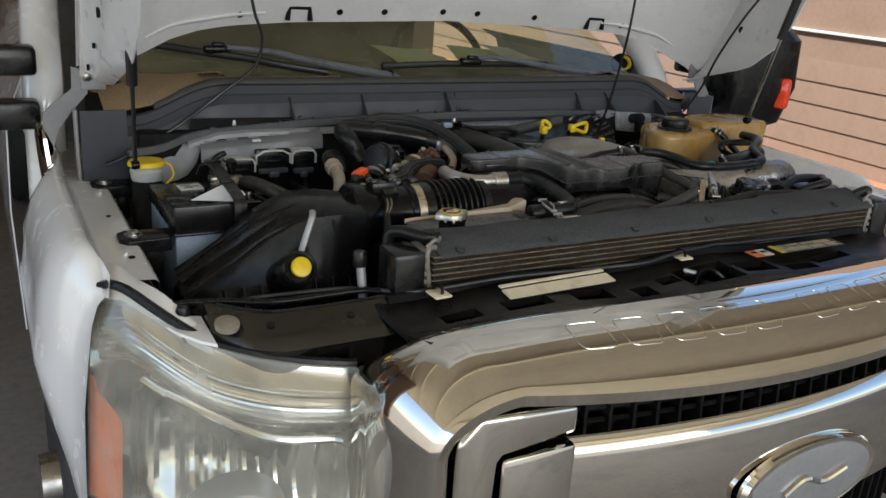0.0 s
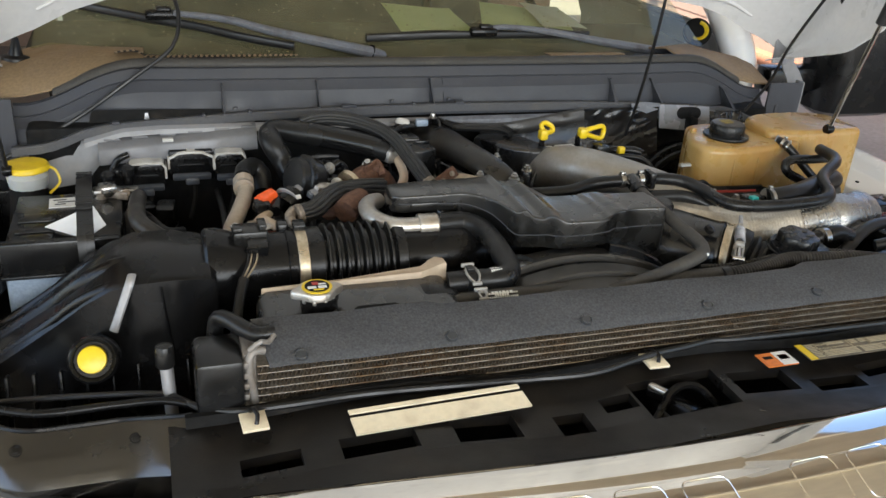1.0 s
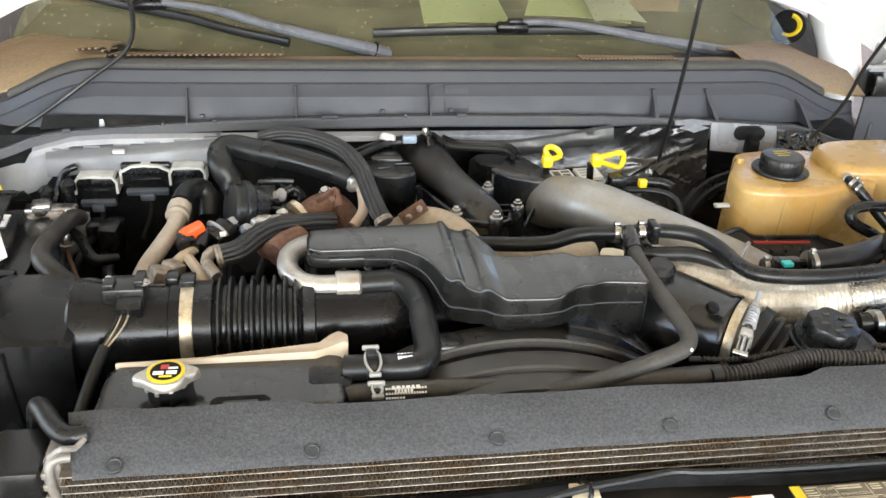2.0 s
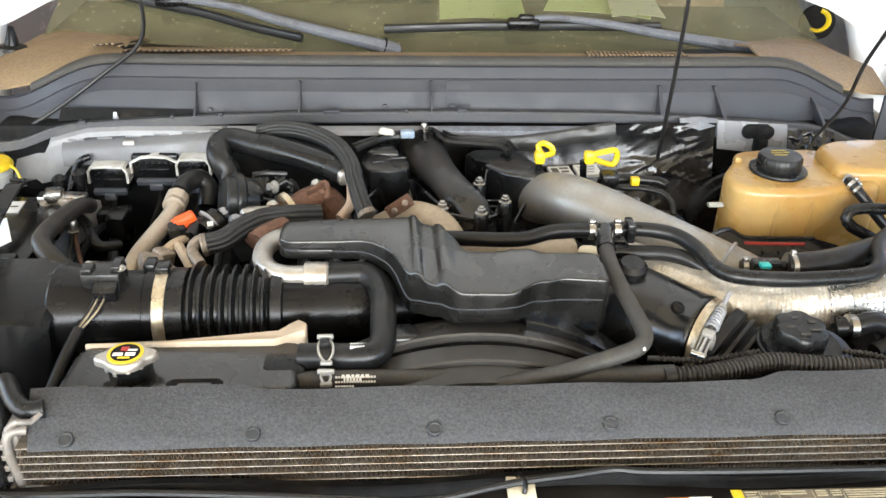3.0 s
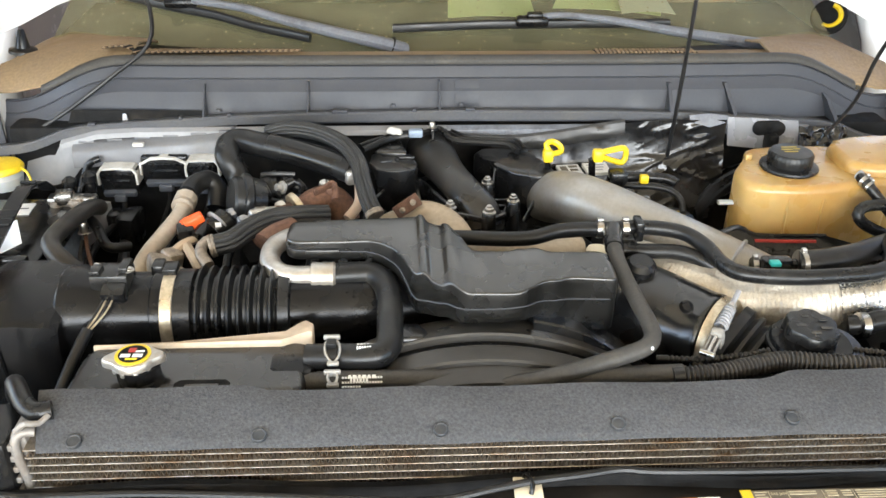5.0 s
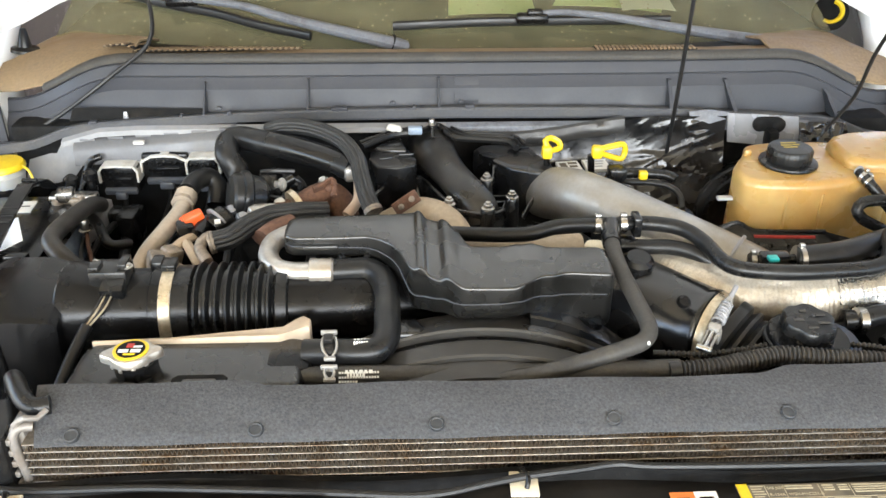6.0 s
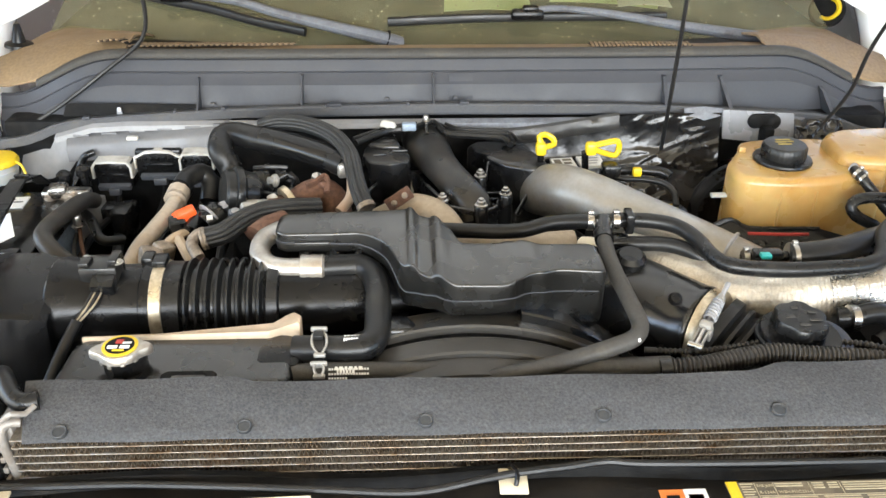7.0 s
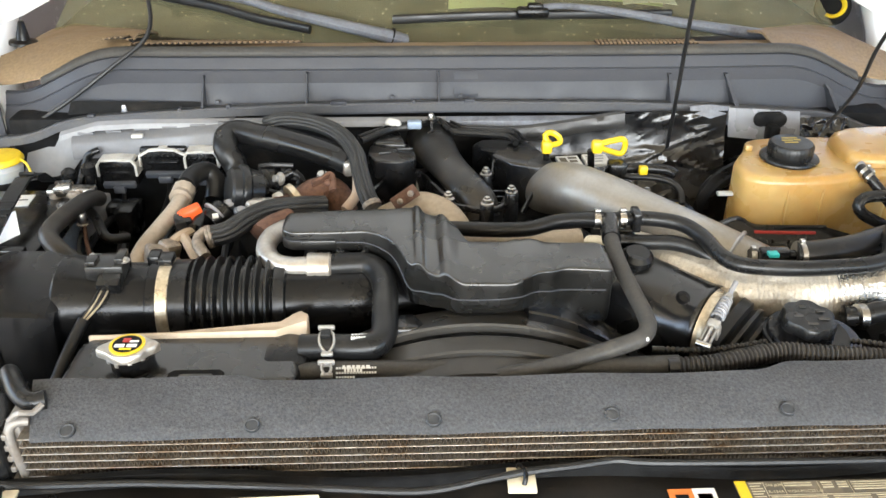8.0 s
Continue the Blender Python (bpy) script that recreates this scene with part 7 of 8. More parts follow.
for j in range(111):
    row = []
    for k in range(201):
        x = 0.1 + 0.43 * k / 200
        top = 1.185 + 0.036 * smoothstep(0.1, 0.42, x)
        z = top - 0.33 * j / 110
        u, w = (x * 0.88 + z * 0.47) * 9, (z * 0.88 - x * 0.47) * 42
        fold = max(0.0, 1 - 2.6 * abs(noise.noise(Vector((u * 1.3 + 0.25 * w, w * 0.8, 3.0))))) ** 3
        fine = max(0.0, 1 - 3 * abs(noise.noise(Vector((u * 3.1 + 0.7 * w, w * 1.9, 9.0))))) ** 2
        calm = 0.15 + 0.85 * smoothstep(-0.25, 0.3, noise.noise(Vector((x * 16, z * 20, 5.0))))
        ease = smoothstep(0, 0.012, top - z) * (0.08 + 0.92 * smoothstep(0.28, 0.4, x))
        row.append((x, 0.814 - 0.06 * smoothstep(1.2, 1.0, z) - ease * calm * (0.0042 * fold + 0.0016 * fine), z))
    rows.append(row)
sheet(bm, rows, 0.0015)
part("foil", bm, M_DARKFOIL, fw, sharp=60)
bm = B()
sheet(bm, [[(x, 0.8115 + dy - 0.0015 * noise.noise(Vector((x * 22, dz * 60, 2.0))), 1.188 + 0.036 * smoothstep(0.1, 0.42, x) - dz * (0.5 + 0.5 * smoothstep(0.34, 0.16, abs(x - 0.2)))) for x in [0.085 + 0.25 * k / 40 for k in range(41)]] for dy, dz in ((0.006, -0.003), (0.0, 0.0), (-0.003, 0.008), (-0.005, 0.017), (-0.003, 0.024), (0.004, 0.027))], 0.0015)
part("pad", bm, M_PAD, fw, "grey-brown dusty insulation pad")
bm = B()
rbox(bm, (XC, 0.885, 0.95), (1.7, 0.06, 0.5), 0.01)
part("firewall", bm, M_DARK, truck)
bm = B()
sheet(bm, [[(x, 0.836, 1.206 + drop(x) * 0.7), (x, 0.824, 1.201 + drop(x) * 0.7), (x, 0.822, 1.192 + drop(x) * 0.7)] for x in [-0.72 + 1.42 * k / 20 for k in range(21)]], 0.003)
part("firewall_lip", bm, M_SHADEDWHITE, truck)
bm = B()
sheet(bm, [[(x, 0.8325, 1.207 + drop(x) * 0.7), (x, 0.8205, 1.202 + drop(x) * 0.7), (x, 0.8185, 1.191 + drop(x) * 0.7)] for x in [0.0 + 0.7 * k / 14 for k in range(15)]], 0.002)
part("lip_guard", bm, M_WIPER, truck)
bm = B()
sheet(bm, [[(0.532, 0.817, 1.226), (0.591, 0.817, 1.223), (0.669, 0.817, 1.217)], [(0.534, 0.813, 1.195), (0.596, 0.813, 1.191), (0.674, 0.813, 1.187)], [(0.537, 0.810, 1.171), (0.600, 0.810, 1.164), (0.677, 0.810, 1.158)]], 0.003)
pl = part("body_bracket", bm, M_PLATE, truck)
bm = B()
lathe(bm, [(0.014, -0.004), (0.014, 0.004), (0.011, 0.006)], (0.595, 0.811, 1.205), (0, -1, 0.1), 20)
lathe(bm, [(0.014, -0.004), (0.014, 0.004), (0.011, 0.006)], (0.630, 0.811, 1.203), (0, -1, 0.1), 20)
rbox(bm, (0.612, 0.811, 1.205), (0.04, 0.01, 0.028), 0.003)
rbox(bm, (0.617, 0.800, 1.181), (0.022, 0.03, 0.034), 0.006)
part("grommet", bm, M_DARK, pl)


def crumple(x0, x1, z0, z1, y, seed):
    bm = B()
    n, m = 26, 12
    sheet(bm, [[(x0 + (x1 - x0) * k / n, y - 0.03 * j / m + 0.01 * noise.noise(Vector((k * 0.3, j * 0.5 + k * 0.1, seed))), z0 + (z1 - z0) * j / m) for k in range(n + 1)] for j in range(m + 1)], 0.001)
    return bm


part("flap", crumple(0.672, 0.765, 1.205, 1.15, 0.815, 3.0), M_DARKFOIL, fw, sharp=70)
bm = B()
sheet(bm, [[(0.459, 0.822, 1.227), (0.496, 0.820, 1.231), (0.535, 0.822, 1.225)], [(0.461, 0.816, 1.215), (0.495, 0.812, 1.219), (0.533, 0.816, 1.215)], [(0.483, 0.812, 1.212), (0.496, 0.808, 1.208), (0.512, 0.812, 1.211)]], 0.003)
part("tab", bm, M_WIPER, fw)

# brake booster behind the tank
bm = B()
bc = (0.599, 0.740, 1.015)
lathe(bm, [(0.128, -0.05), (0.134, -0.045), (0.134, -0.005), (0.13, 0.0), (0.118, 0.002), (0.114, 0.008), (0.104, 0.009), (0.1, 0.003), (0.07, 0.006), (0.05, 0.01), (0.045, 0.03), (0.02, 0.032)], bc, (-0.1, -1, 0.25), 56)
solo("brake_booster", bm, M_SATIN, "round black brake booster on the firewall", "brake booster")
master = thing("brake_fluid_reservoir", "black brake reservoir cap with yellow print", "reservoir", (0.4, 0.6, 1.05))
bm = B()
lathe(bm, [(0.03, -0.04), (0.03, 0.0), (0.034, 0.002), (0.034, 0.016), (0.028, 0.02)], (0.370, 0.569, 1.125), (0, 0, 1), 28)
part("cap", bm, M_SATIN, master)
bm = B()
for k in range(3):
    c = Vector((0.370, 0.569, 1.1455)) + Vector((0, 0.011 * (k - 1), 0))
    rbox(bm, tuple(c), (0.036 - 0.008 * abs(k - 1), 0.005, 0.001), 0)
part("print", bm, M_DULLYELLOW, master)
hose("vacuum_line", [(0.269, 0.639, 1.180), (0.296, 0.609, 1.182), (0.335, 0.608, 1.180), (0.367, 0.600, 1.176), (0.383, 0.587, 1.165), (0.383, 0.566, 1.150)], 0.0055, "thin black vacuum line")
hose("vacuum_line", [(0.275, 0.644, 1.180), (0.324, 0.643, 1.182), (0.372, 0.637, 1.180), (0.386, 0.629, 1.175)], 0.009, "short black vacuum line")
bm = B()
rbox(bm, (0.281, 0.622, 1.190), (0.03, 0.03, 0.026), 0.004)
conn = solo("line_connector", bm, M_PLASTIC, "black line connector with a yellow tab", "connector")
bm = B()
rbox(bm, (0.323, 0.610, 1.193), (0.014, 0.012, 0.014), 0.002)
part("tab", bm, M_YELLOW, conn)

# dipsticks
def dipstick(pts, eye, label):
    d = thing("dipstick", label, "dipstick", pts[0], "dipsticks")
    bm = B()
    sweep(bm, pts, 0.006, 10, 0.01)
    part("tube", bm, M_SATIN, d)
    bm = B()
    sweep(bm, eye, 0.0062, 10, 0.004, 0.8)
    for p in eye[-1:]:
        rbox(bm, tuple(p), (0.018, 0.02, 0.022), 0.005)
    part("handle", bm, M_YELLOW, d, "yellow loop handle")


e = Vector((0.175, 0.664, 1.225))
dipstick([tuple(e + Vector((-0.006, 0.005, -0.2))), tuple(e + Vector((-0.006, 0.005, -0.1))), tuple(e + Vector((-0.008, 0.0, -0.02)))],
         [e + Vector(v) for v in ((-0.006, 0, -0.004), (-0.012, 0.004, 0.008), (-0.002, 0.008, 0.012), (0.012, 0.006, 0.005), (0.014, 0.002, -0.004), (0.003, -0.002, -0.006), (-0.009, -0.004, -0.009))], "yellow ring-handled oil dipstick")
e = Vector((0.270, 0.649, 1.220))
dipstick([tuple(e + Vector((-0.02, 0.01, -0.2))), tuple(e + Vector((-0.02, 0.01, -0.1))), tuple(e + Vector((-0.03, 0.0, -0.006)))],
         [e + Vector(v) for v in ((-0.012, 0, 0.006), (0.004, 0, 0.01), (0.024, 0, 0.013), (0.028, 0, 0.0), (0.022, -0.002, -0.012), (0.004, -0.002, -0.008), (-0.02, 0, 0.0))], "yellow loop-handled transmission dipstick")
for a, b, c, d, mark in (((0.2015, 0.7660), (0.2429, 0.7697), (0.2468, 0.7275), (0.2058, 0.7240), True), ((0.2518, 0.7743), (0.2971, 0.7779), (0.2992, 0.7330), (0.2543, 0.7273), False)):
    bm = B()
    prism(bm, [d, c, b, a], 1.146, 1.152, 0.0005, 1)
    lb = solo("engine_label", bm, M_WHITEPAPER, "dusty white paper label on the engine cover", "label")
    for u0, u1, v0, v1 in ((0.1, 0.4, 0.2, 0.8), (0.5, 0.9, 0.15, 0.35), (0.5, 0.85, 0.5, 0.7)) if mark else ((0.12, 0.85, 0.2, 0.28), (0.12, 0.8, 0.45, 0.53), (0.12, 0.7, 0.7, 0.78)):
        at = lambda u, v: Vector(a).lerp(Vector(b), u).lerp(Vector(d).lerp(Vector(c), u), v)
        bm = B()
        prism(bm, [tuple(at(u0, v1)), tuple(at(u1, v1)), tuple(at(u1, v0)), tuple(at(u0, v0))], 1.1515, 1.1526, 0)
        part("print", bm, M_OLDTAN if mark else M_GREYMETAL, lb)

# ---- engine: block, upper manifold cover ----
# near-black block closes the view down into the bay
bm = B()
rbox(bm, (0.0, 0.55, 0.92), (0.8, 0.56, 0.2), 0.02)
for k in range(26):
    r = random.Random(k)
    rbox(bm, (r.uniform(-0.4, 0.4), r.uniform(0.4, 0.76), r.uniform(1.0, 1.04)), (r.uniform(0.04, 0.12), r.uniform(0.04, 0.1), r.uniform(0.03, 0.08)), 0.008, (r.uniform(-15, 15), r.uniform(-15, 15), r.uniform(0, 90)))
solo("engine_block", bm, M_DARK, "near-black diesel engine block", "engine")
man = thing("intake_manifold", "black plastic upper intake manifold with dusty chambers", "intake manifold", (0.02, 0.62, 1.05))


def chamber(name, poly, z, low, bevel=0.008, m=None):
    """A closed box of the manifold over the outline poly, with softly rounded edges."""
    bm = B()
    prism(bm, poly, low, z, bevel, 3)
    return part(name, bm, m or M_CHAMBER, man, sharp=30)


chamber("base", [(-0.165, 0.63), (-0.15, 0.83), (0.15, 0.83), (0.19, 0.6), (0.13, 0.49), (0.0, 0.52)], 1.108, 1.02, 0.012, M_PLASTIC)
left_box = chamber("front_chamber", [(-0.142, 0.699), (-0.139, 0.736), (-0.124, 0.748), (-0.07, 0.742), (-0.057, 0.698), (-0.058, 0.674), (-0.09, 0.662), (-0.128, 0.668)], 1.19, 1.1, 0.004)
chamber("rear_chamber", [(-0.136, 0.735), (-0.103, 0.796), (-0.086, 0.79), (-0.074, 0.728)], 1.1965, 1.1, 0.006)
bm = B()
rbox(bm, (-0.112, 0.7, 1.19), (0.022, 0.006, 0.005), 0.001, (0, 0, 12))
rbox(bm, (-0.076, 0.7125, 1.192), (0.028, 0.004, 0.004), 0.001, (0, 0, 4))
part("moulding", bm, M_CHAMBER, left_box)
chamber("side_chamber", [(0.042, 0.737), (0.062, 0.764), (0.098, 0.757), (0.15, 0.744), (0.175, 0.672), (0.186, 0.64), (0.15, 0.637), (0.101, 0.66), (0.077, 0.69), (0.066, 0.713)], 1.19, 1.07)
# skirt: raised edge that follows the chambers' feet
for name, pts, r in (("skirt_edge", [(-0.137, 0.622, 1.146), (-0.121, 0.649, 1.15), (-0.096, 0.688, 1.152), (-0.05, 0.69, 1.152), (-0.03, 0.65, 1.151), (-0.008, 0.602, 1.15), (0.008, 0.588, 1.15)], 0.0042), ("skirt_edge", [(-0.007, 0.556, 1.158), (0.02, 0.549, 1.156), (0.05, 0.538, 1.155)], 0.004), ("skirt_edge", [(0.062, 0.54, 1.155), (0.08, 0.552, 1.156), (0.088, 0.575, 1.157)], 0.004)):
    bm = B()
    sweep(bm, pts, r, 8, 0.006, 1.6)
    part(name, bm, M_CHAMBER, man)
bm = B()
sheet(bm, [[(-0.137, 0.622, 1.146), (-0.121, 0.649, 1.15), (-0.096, 0.688, 1.152), (-0.05, 0.69, 1.152), (-0.03, 0.65, 1.151), (-0.008, 0.602, 1.15)], [(-0.15, 0.6, 1.1), (-0.13, 0.625, 1.1), (-0.1, 0.66, 1.1), (-0.045, 0.66, 1.1), (-0.02, 0.62, 1.1), (0.0, 0.58, 1.1)]], 0.003)
part("skirt", bm, M_CHAMBER, man)
for p, q in (((0.079, 0.688, 1.178), (0.066, 0.625, 1.14)), ((0.158, 0.64, 1.17), (0.122, 0.6, 1.12)), ((0.017, 0.683, 1.14), (0.072, 0.581, 1.14)), ((-0.055, 0.668, 1.17), (-0.045, 0.672, 1.12))):
    bm = B()
    sweep(bm, [p, q], 0.0028, 6, 0.02, 2.0)
    part("web", bm, M_CHAMBER, man)
# the dusty arched runner
bm = B()
sweep(bm, [(-0.048, 0.889, 1.12), (-0.036, 0.869, 1.158), (-0.025, 0.756, 1.176), (-0.006, 0.662, 1.184), (0.018, 0.602, 1.178), (0.044, 0.568, 1.160), (0.050, 0.556, 1.135)], lambda s: 0.041 - 0.012 * smoothstep(0.12, 0.3, s), 28, 0.005, 0.72)
part("runner", bm, M_DUSTY, man, "dusty arched intake runner")
bm = B()
sheet(bm, [[(-0.0265, 0.806, 1.21), (-0.0265, 0.76, 1.224)], [(-0.0262, 0.806, 1.2), (-0.0262, 0.745, 1.212)]], 0.004)
part("fin", bm, M_CHAMBER, man)
for p, tall in (((0.0545, 0.534, 1.171), 0.05), ((0.098, 0.575, 1.171), 0.06), ((-0.007, 0.5565, 1.17), 0.03), ((0.062, 0.6475, 1.171), 0.03)):
    bm = B()
    lathe(bm, [(0.0125, -tall), (0.0118, -0.003), (0.0105, 0.0)], p, n=16)
    post = part("post", bm, M_CHAMBER, man)
    bm = B()
    lathe(bm, [(0.0108, 0.0), (0.0108, 0.0022), (0.0072, 0.003), (0.0072, 0.0085), (0.0045, 0.0095), (0.0045, 0.0125), (0.003, 0.0135)], p, n=12)
    part("bolt", bm, M_STEEL, post)
bm = B()
lathe(bm, [(0.0135, -0.06), (0.0135, 0.0), (0.011, 0.002), (0.009, -0.004)], (0.0665, 0.735, 1.184), (0, -0.1, 1), 18)
part("boss", bm, M_CHAMBER, man)
for k in range(4):
    bm = B()
    rbox(bm, (0.077, 0.62 - 0.017 * k, 1.152 - 0.003 * k), (0.042, 0.004, 0.004), 0.001)
    part("grid_bar", bm, M_CHAMBER, man)
for pts, r in (([(-0.154, 0.732, 1.2), (-0.104, 0.777, 1.203), (-0.052, 0.79, 1.206), (-0.026, 0.806, 1.208), (-0.012, 0.81, 1.208), (0.01, 0.7685, 1.203), (0.06, 0.759, 1.201), (0.108, 0.75, 1.2), (0.121, 0.722, 1.198)], 0.0058), ([(-0.006, 0.826, 1.2), (0.026, 0.785, 1.2), (0.062, 0.7785, 1.2), (0.1175, 0.766, 1.2), (0.128, 0.736, 1.198)], 0.0036), ([(0.0, 0.838, 1.2), (0.03, 0.797, 1.2), (0.066, 0.79, 1.2), (0.122, 0.777, 1.2), (0.138, 0.742, 1.196)], 0.0036), ([(-0.16, 0.76, 1.196), (-0.1, 0.8, 1.2), (-0.05, 0.812, 1.203)], 0.005), ([(-0.15, 0.78, 1.194), (-0.09, 0.812, 1.199), (-0.045, 0.826, 1.2)], 0.004)):
    bm = B()
    sweep(bm, pts, r, 8, 0.008)
    part("fuel_line", bm, M_RUBBER, man)
bm = B()
bolt(bm, (-0.028, 0.8, 1.215), 0.0055, 0.011)
part("bolt", bm, M_STEEL, man)
# white clip and teal connector at the rear
bm = B()
rbox(bm, (-0.097, 0.789, 1.213), (0.034, 0.016, 0.013), 0.005, (0, 10, -12), 2, 0.7)
wc = solo("wire_connector", bm, M_LEVER, "white wire connector at the firewall", "connector")
bm = B()
rbox(bm, (-0.059, 0.780, 1.212), (0.026, 0.016, 0.014), 0.003)
part("plug", bm, M_BLUEGREY, wc)
# turbo housing behind the duct
bm = B()
sweep(bm, [(-0.117, 0.579, 1.130), (-0.087, 0.571, 1.142), (-0.053, 0.567, 1.150), (-0.021, 0.545, 1.150), (0.000, 0.512, 1.142), (0.011, 0.492, 1.120)], lambda s: 0.014 + 0.012 * min(s / 0.07, 1), 24, 0.006)
turbo = solo("turbo_housing", bm, M_TURBO, "dusty tan cast turbo housing", "turbocharger")
bm = B()
rbox(bm, (-0.077, 0.552, 1.176), (0.046, 0.006, 0.022), 0.002, (-20, -32, 10))
part("flange", bm, M_RUST, turbo, "dirty bolted flange")
for p in ((-0.085, 0.544, 1.172), (-0.068, 0.546, 1.185)):
    bm = B()
    bolt(bm, p, 0.0035, 0.005, (0, -0.8, 0.5))
    part("bolt", bm, M_IRON, turbo)
bm = B()
sweep(bm, [(0.194, 0.418, 1.168), (0.206, 0.41, 1.172), (0.222, 0.405, 1.170)], 0.011, 8, 0.01, 0.4)
solo("heat_tag", bm, M_PAPER, "pale heat tag behind the duct", "tag")
bm = B()
sweep(bm, [(0.016, 0.448, 1.150), (0.110, 0.433, 1.150), (0.189, 0.440, 1.150)], 0.022, 12, 0.02)
solo("exhaust_pipe", bm, M_TURBO, "dusty tan metal pipe behind the duct", "pipe")
bm = B()
sweep(bm, [(-0.310, 0.508, 1.140), (-0.279, 0.556, 1.150), (-0.254, 0.580, 1.155), (-0.228, 0.603, 1.160), (-0.204, 0.602, 1.160)], lambda s: 0.018 + 0.01 * math.sin(s * 30) ** 2, 14, 0.006)
sweep(bm, [(-0.248, 0.576, 1.155), (-0.227, 0.593, 1.165), (-0.204, 0.605, 1.165), (-0.186, 0.601, 1.150), (-0.180, 0.592, 1.130)], 0.024, 20, 0.006)
sweep(bm, [(-0.228, 0.579, 1.188), (-0.214, 0.588, 1.190), (-0.200, 0.601, 1.194), (-0.195, 0.585, 1.186), (-0.195, 0.570, 1.180)], 0.0035, 8, 0.004, 2.0)
rbox(bm, (-0.207, 0.591, 1.184), (0.024, 0.01, 0.012), 0.003, (0, -20, -25))
rusty = solo("exhaust_manifold", bm, M_RUST, "rusty brown exhaust crossover", "exhaust")
bm = B()
sweep(bm, [(-0.292, 0.453, 1.160), (-0.277, 0.470, 1.165), (-0.254, 0.493, 1.165)], 0.022, 14, 0.008)
part("flange", bm, M_RUST, rusty)
bm = B()
lathe(bm, [(0.022, -0.004), (0.027, -0.003), (0.0275, 0.006), (0.024, 0.008)], (-0.258, 0.568, 1.165), (0.75, 0.5, 0.25), 40, wave=lambda q, z: 1 + 0.02 * math.sin(20 * q))
part("ring", bm, M_BAND, rusty, "knurled brassy ring")
bm = B()
sweep(bm, [(-0.300, 0.517, 1.170), (-0.293, 0.537, 1.175), (-0.275, 0.532, 1.172)], 0.01, 10, 0.006)
rbox(bm, (-0.318, 0.547, 1.165), (0.035, 0.03, 0.03), 0.006, (10, 10, 30))
solo("pipe_fitting", bm, M_ALU, "cast aluminium pipe fitting by the actuator", "fitting")
bm = B()
rbox(bm, (-0.169, 0.621, 1.200), (0.026, 0.03, 0.026), 0.006, (0, 0, 20))
solo("hose_fitting", bm, M_ALU, "cast aluminium fitting at the hose end", "fitting")
bm = B()
sweep(bm, [(-0.160, 0.644, 1.200), (-0.155, 0.597, 1.190), (-0.156, 0.564, 1.175), (-0.173, 0.540, 1.160)], 0.0085, 12, 0.006)
solo("vent_pipe", bm, M_BEIGE, "pale thin metal pipe", "pipe")

# heater hoses and braided hose
hose("heater_hose", [(-0.353, 0.643, 1.160), (-0.366, 0.665, 1.185), (-0.381, 0.673, 1.210), (-0.384, 0.707, 1.222), (-0.365, 0.717, 1.226), (-0.318, 0.696, 1.224), (-0.269, 0.677, 1.220), (-0.219, 0.653, 1.214), (-0.169, 0.628, 1.204)], 0.021, "thick black heater hose looping over the engine", M_RUBBER)
bm = sweep(B(), [(-0.311, 0.694, 1.224), (-0.269, 0.677, 1.220), (-0.219, 0.653, 1.214), (-0.184, 0.638, 1.207)], 0.0222, 24, 0.006)
solo("hose_sleeve", bm, M_PLASTIC, "shiny black sleeve around a heater hose", "sleeve")


def braided(pts, r, label):
    bm = sweep(B(), pts, r, 40, 0.006, 1.0, False)
    vs = list(bm.verts)
    for i in range(0, len(vs), 40):
        ring = vs[i:i + 40]
        c = sum((v.co for v in ring), Vector()) / 40
        for k in range(0, 40, 4):
            ring[k].co = c + (ring[k].co - c) * 0.84
    h = solo("braided_hose", bm, M_BRAID, label, "hose", "braided hoses", sharp=60)
    cuff = B()
    low = pts[-1][2] < pts[0][2] and len(pts) > 6
    a, b = (Vector(pts[-1]), Vector(pts[-2])) if low else (Vector(pts[0]), Vector(pts[1]))
    lathe(cuff, [(r * 0.7, -0.004), (r * 1.04, -0.003), (r * 1.1, 0.0), (r * 1.03, 0.002), (r * 1.08, 0.004), (r * 1.0, 0.006)], a, b - a, 28, wave=lambda q, z: 1 + 0.03 * math.sin(14 * q))
    part("cuff", cuff, M_IRON, h, "frayed grey cuff")
    return h


braided([(-0.318, 0.726, 1.235), (-0.280, 0.716, 1.247), (-0.230, 0.699, 1.247), (-0.185, 0.664, 1.240), (-0.158, 0.615, 1.228), (-0.148, 0.565, 1.215), (-0.138, 0.523, 1.200), (-0.128, 0.505, 1.185)], 0.014, "braided black hose curving down behind the duct")
braided([(-0.371, 0.446, 1.165), (-0.342, 0.453, 1.170), (-0.320, 0.480, 1.175), (-0.289, 0.507, 1.178), (-0.247, 0.518, 1.178), (-0.204, 0.535, 1.170)], 0.0165, "braided black hose in front of the actuator")
hose("oil_line", [(-0.364, 0.458, 1.168), (-0.380, 0.454, 1.168), (-0.387, 0.438, 1.160), (-0.371, 0.412, 1.150)], 0.009, "bent steel oil line", M_IRON, "pipe")
# vacuum actuator
act = thing("vacuum_actuator", "round black vacuum actuator", "actuator", (-0.33, 0.56, 1.1))
bm = B()
lathe(bm, [(0.02, -0.04), (0.034, -0.03), (0.038, -0.01), (0.043, -0.006), (0.044, 0.0), (0.043, 0.005), (0.038, 0.007), (0.037, 0.018), (0.033, 0.022), (0.012, 0.024)], (-0.342, 0.577, 1.190), (-0.86, -0.32, 0.22), 36)
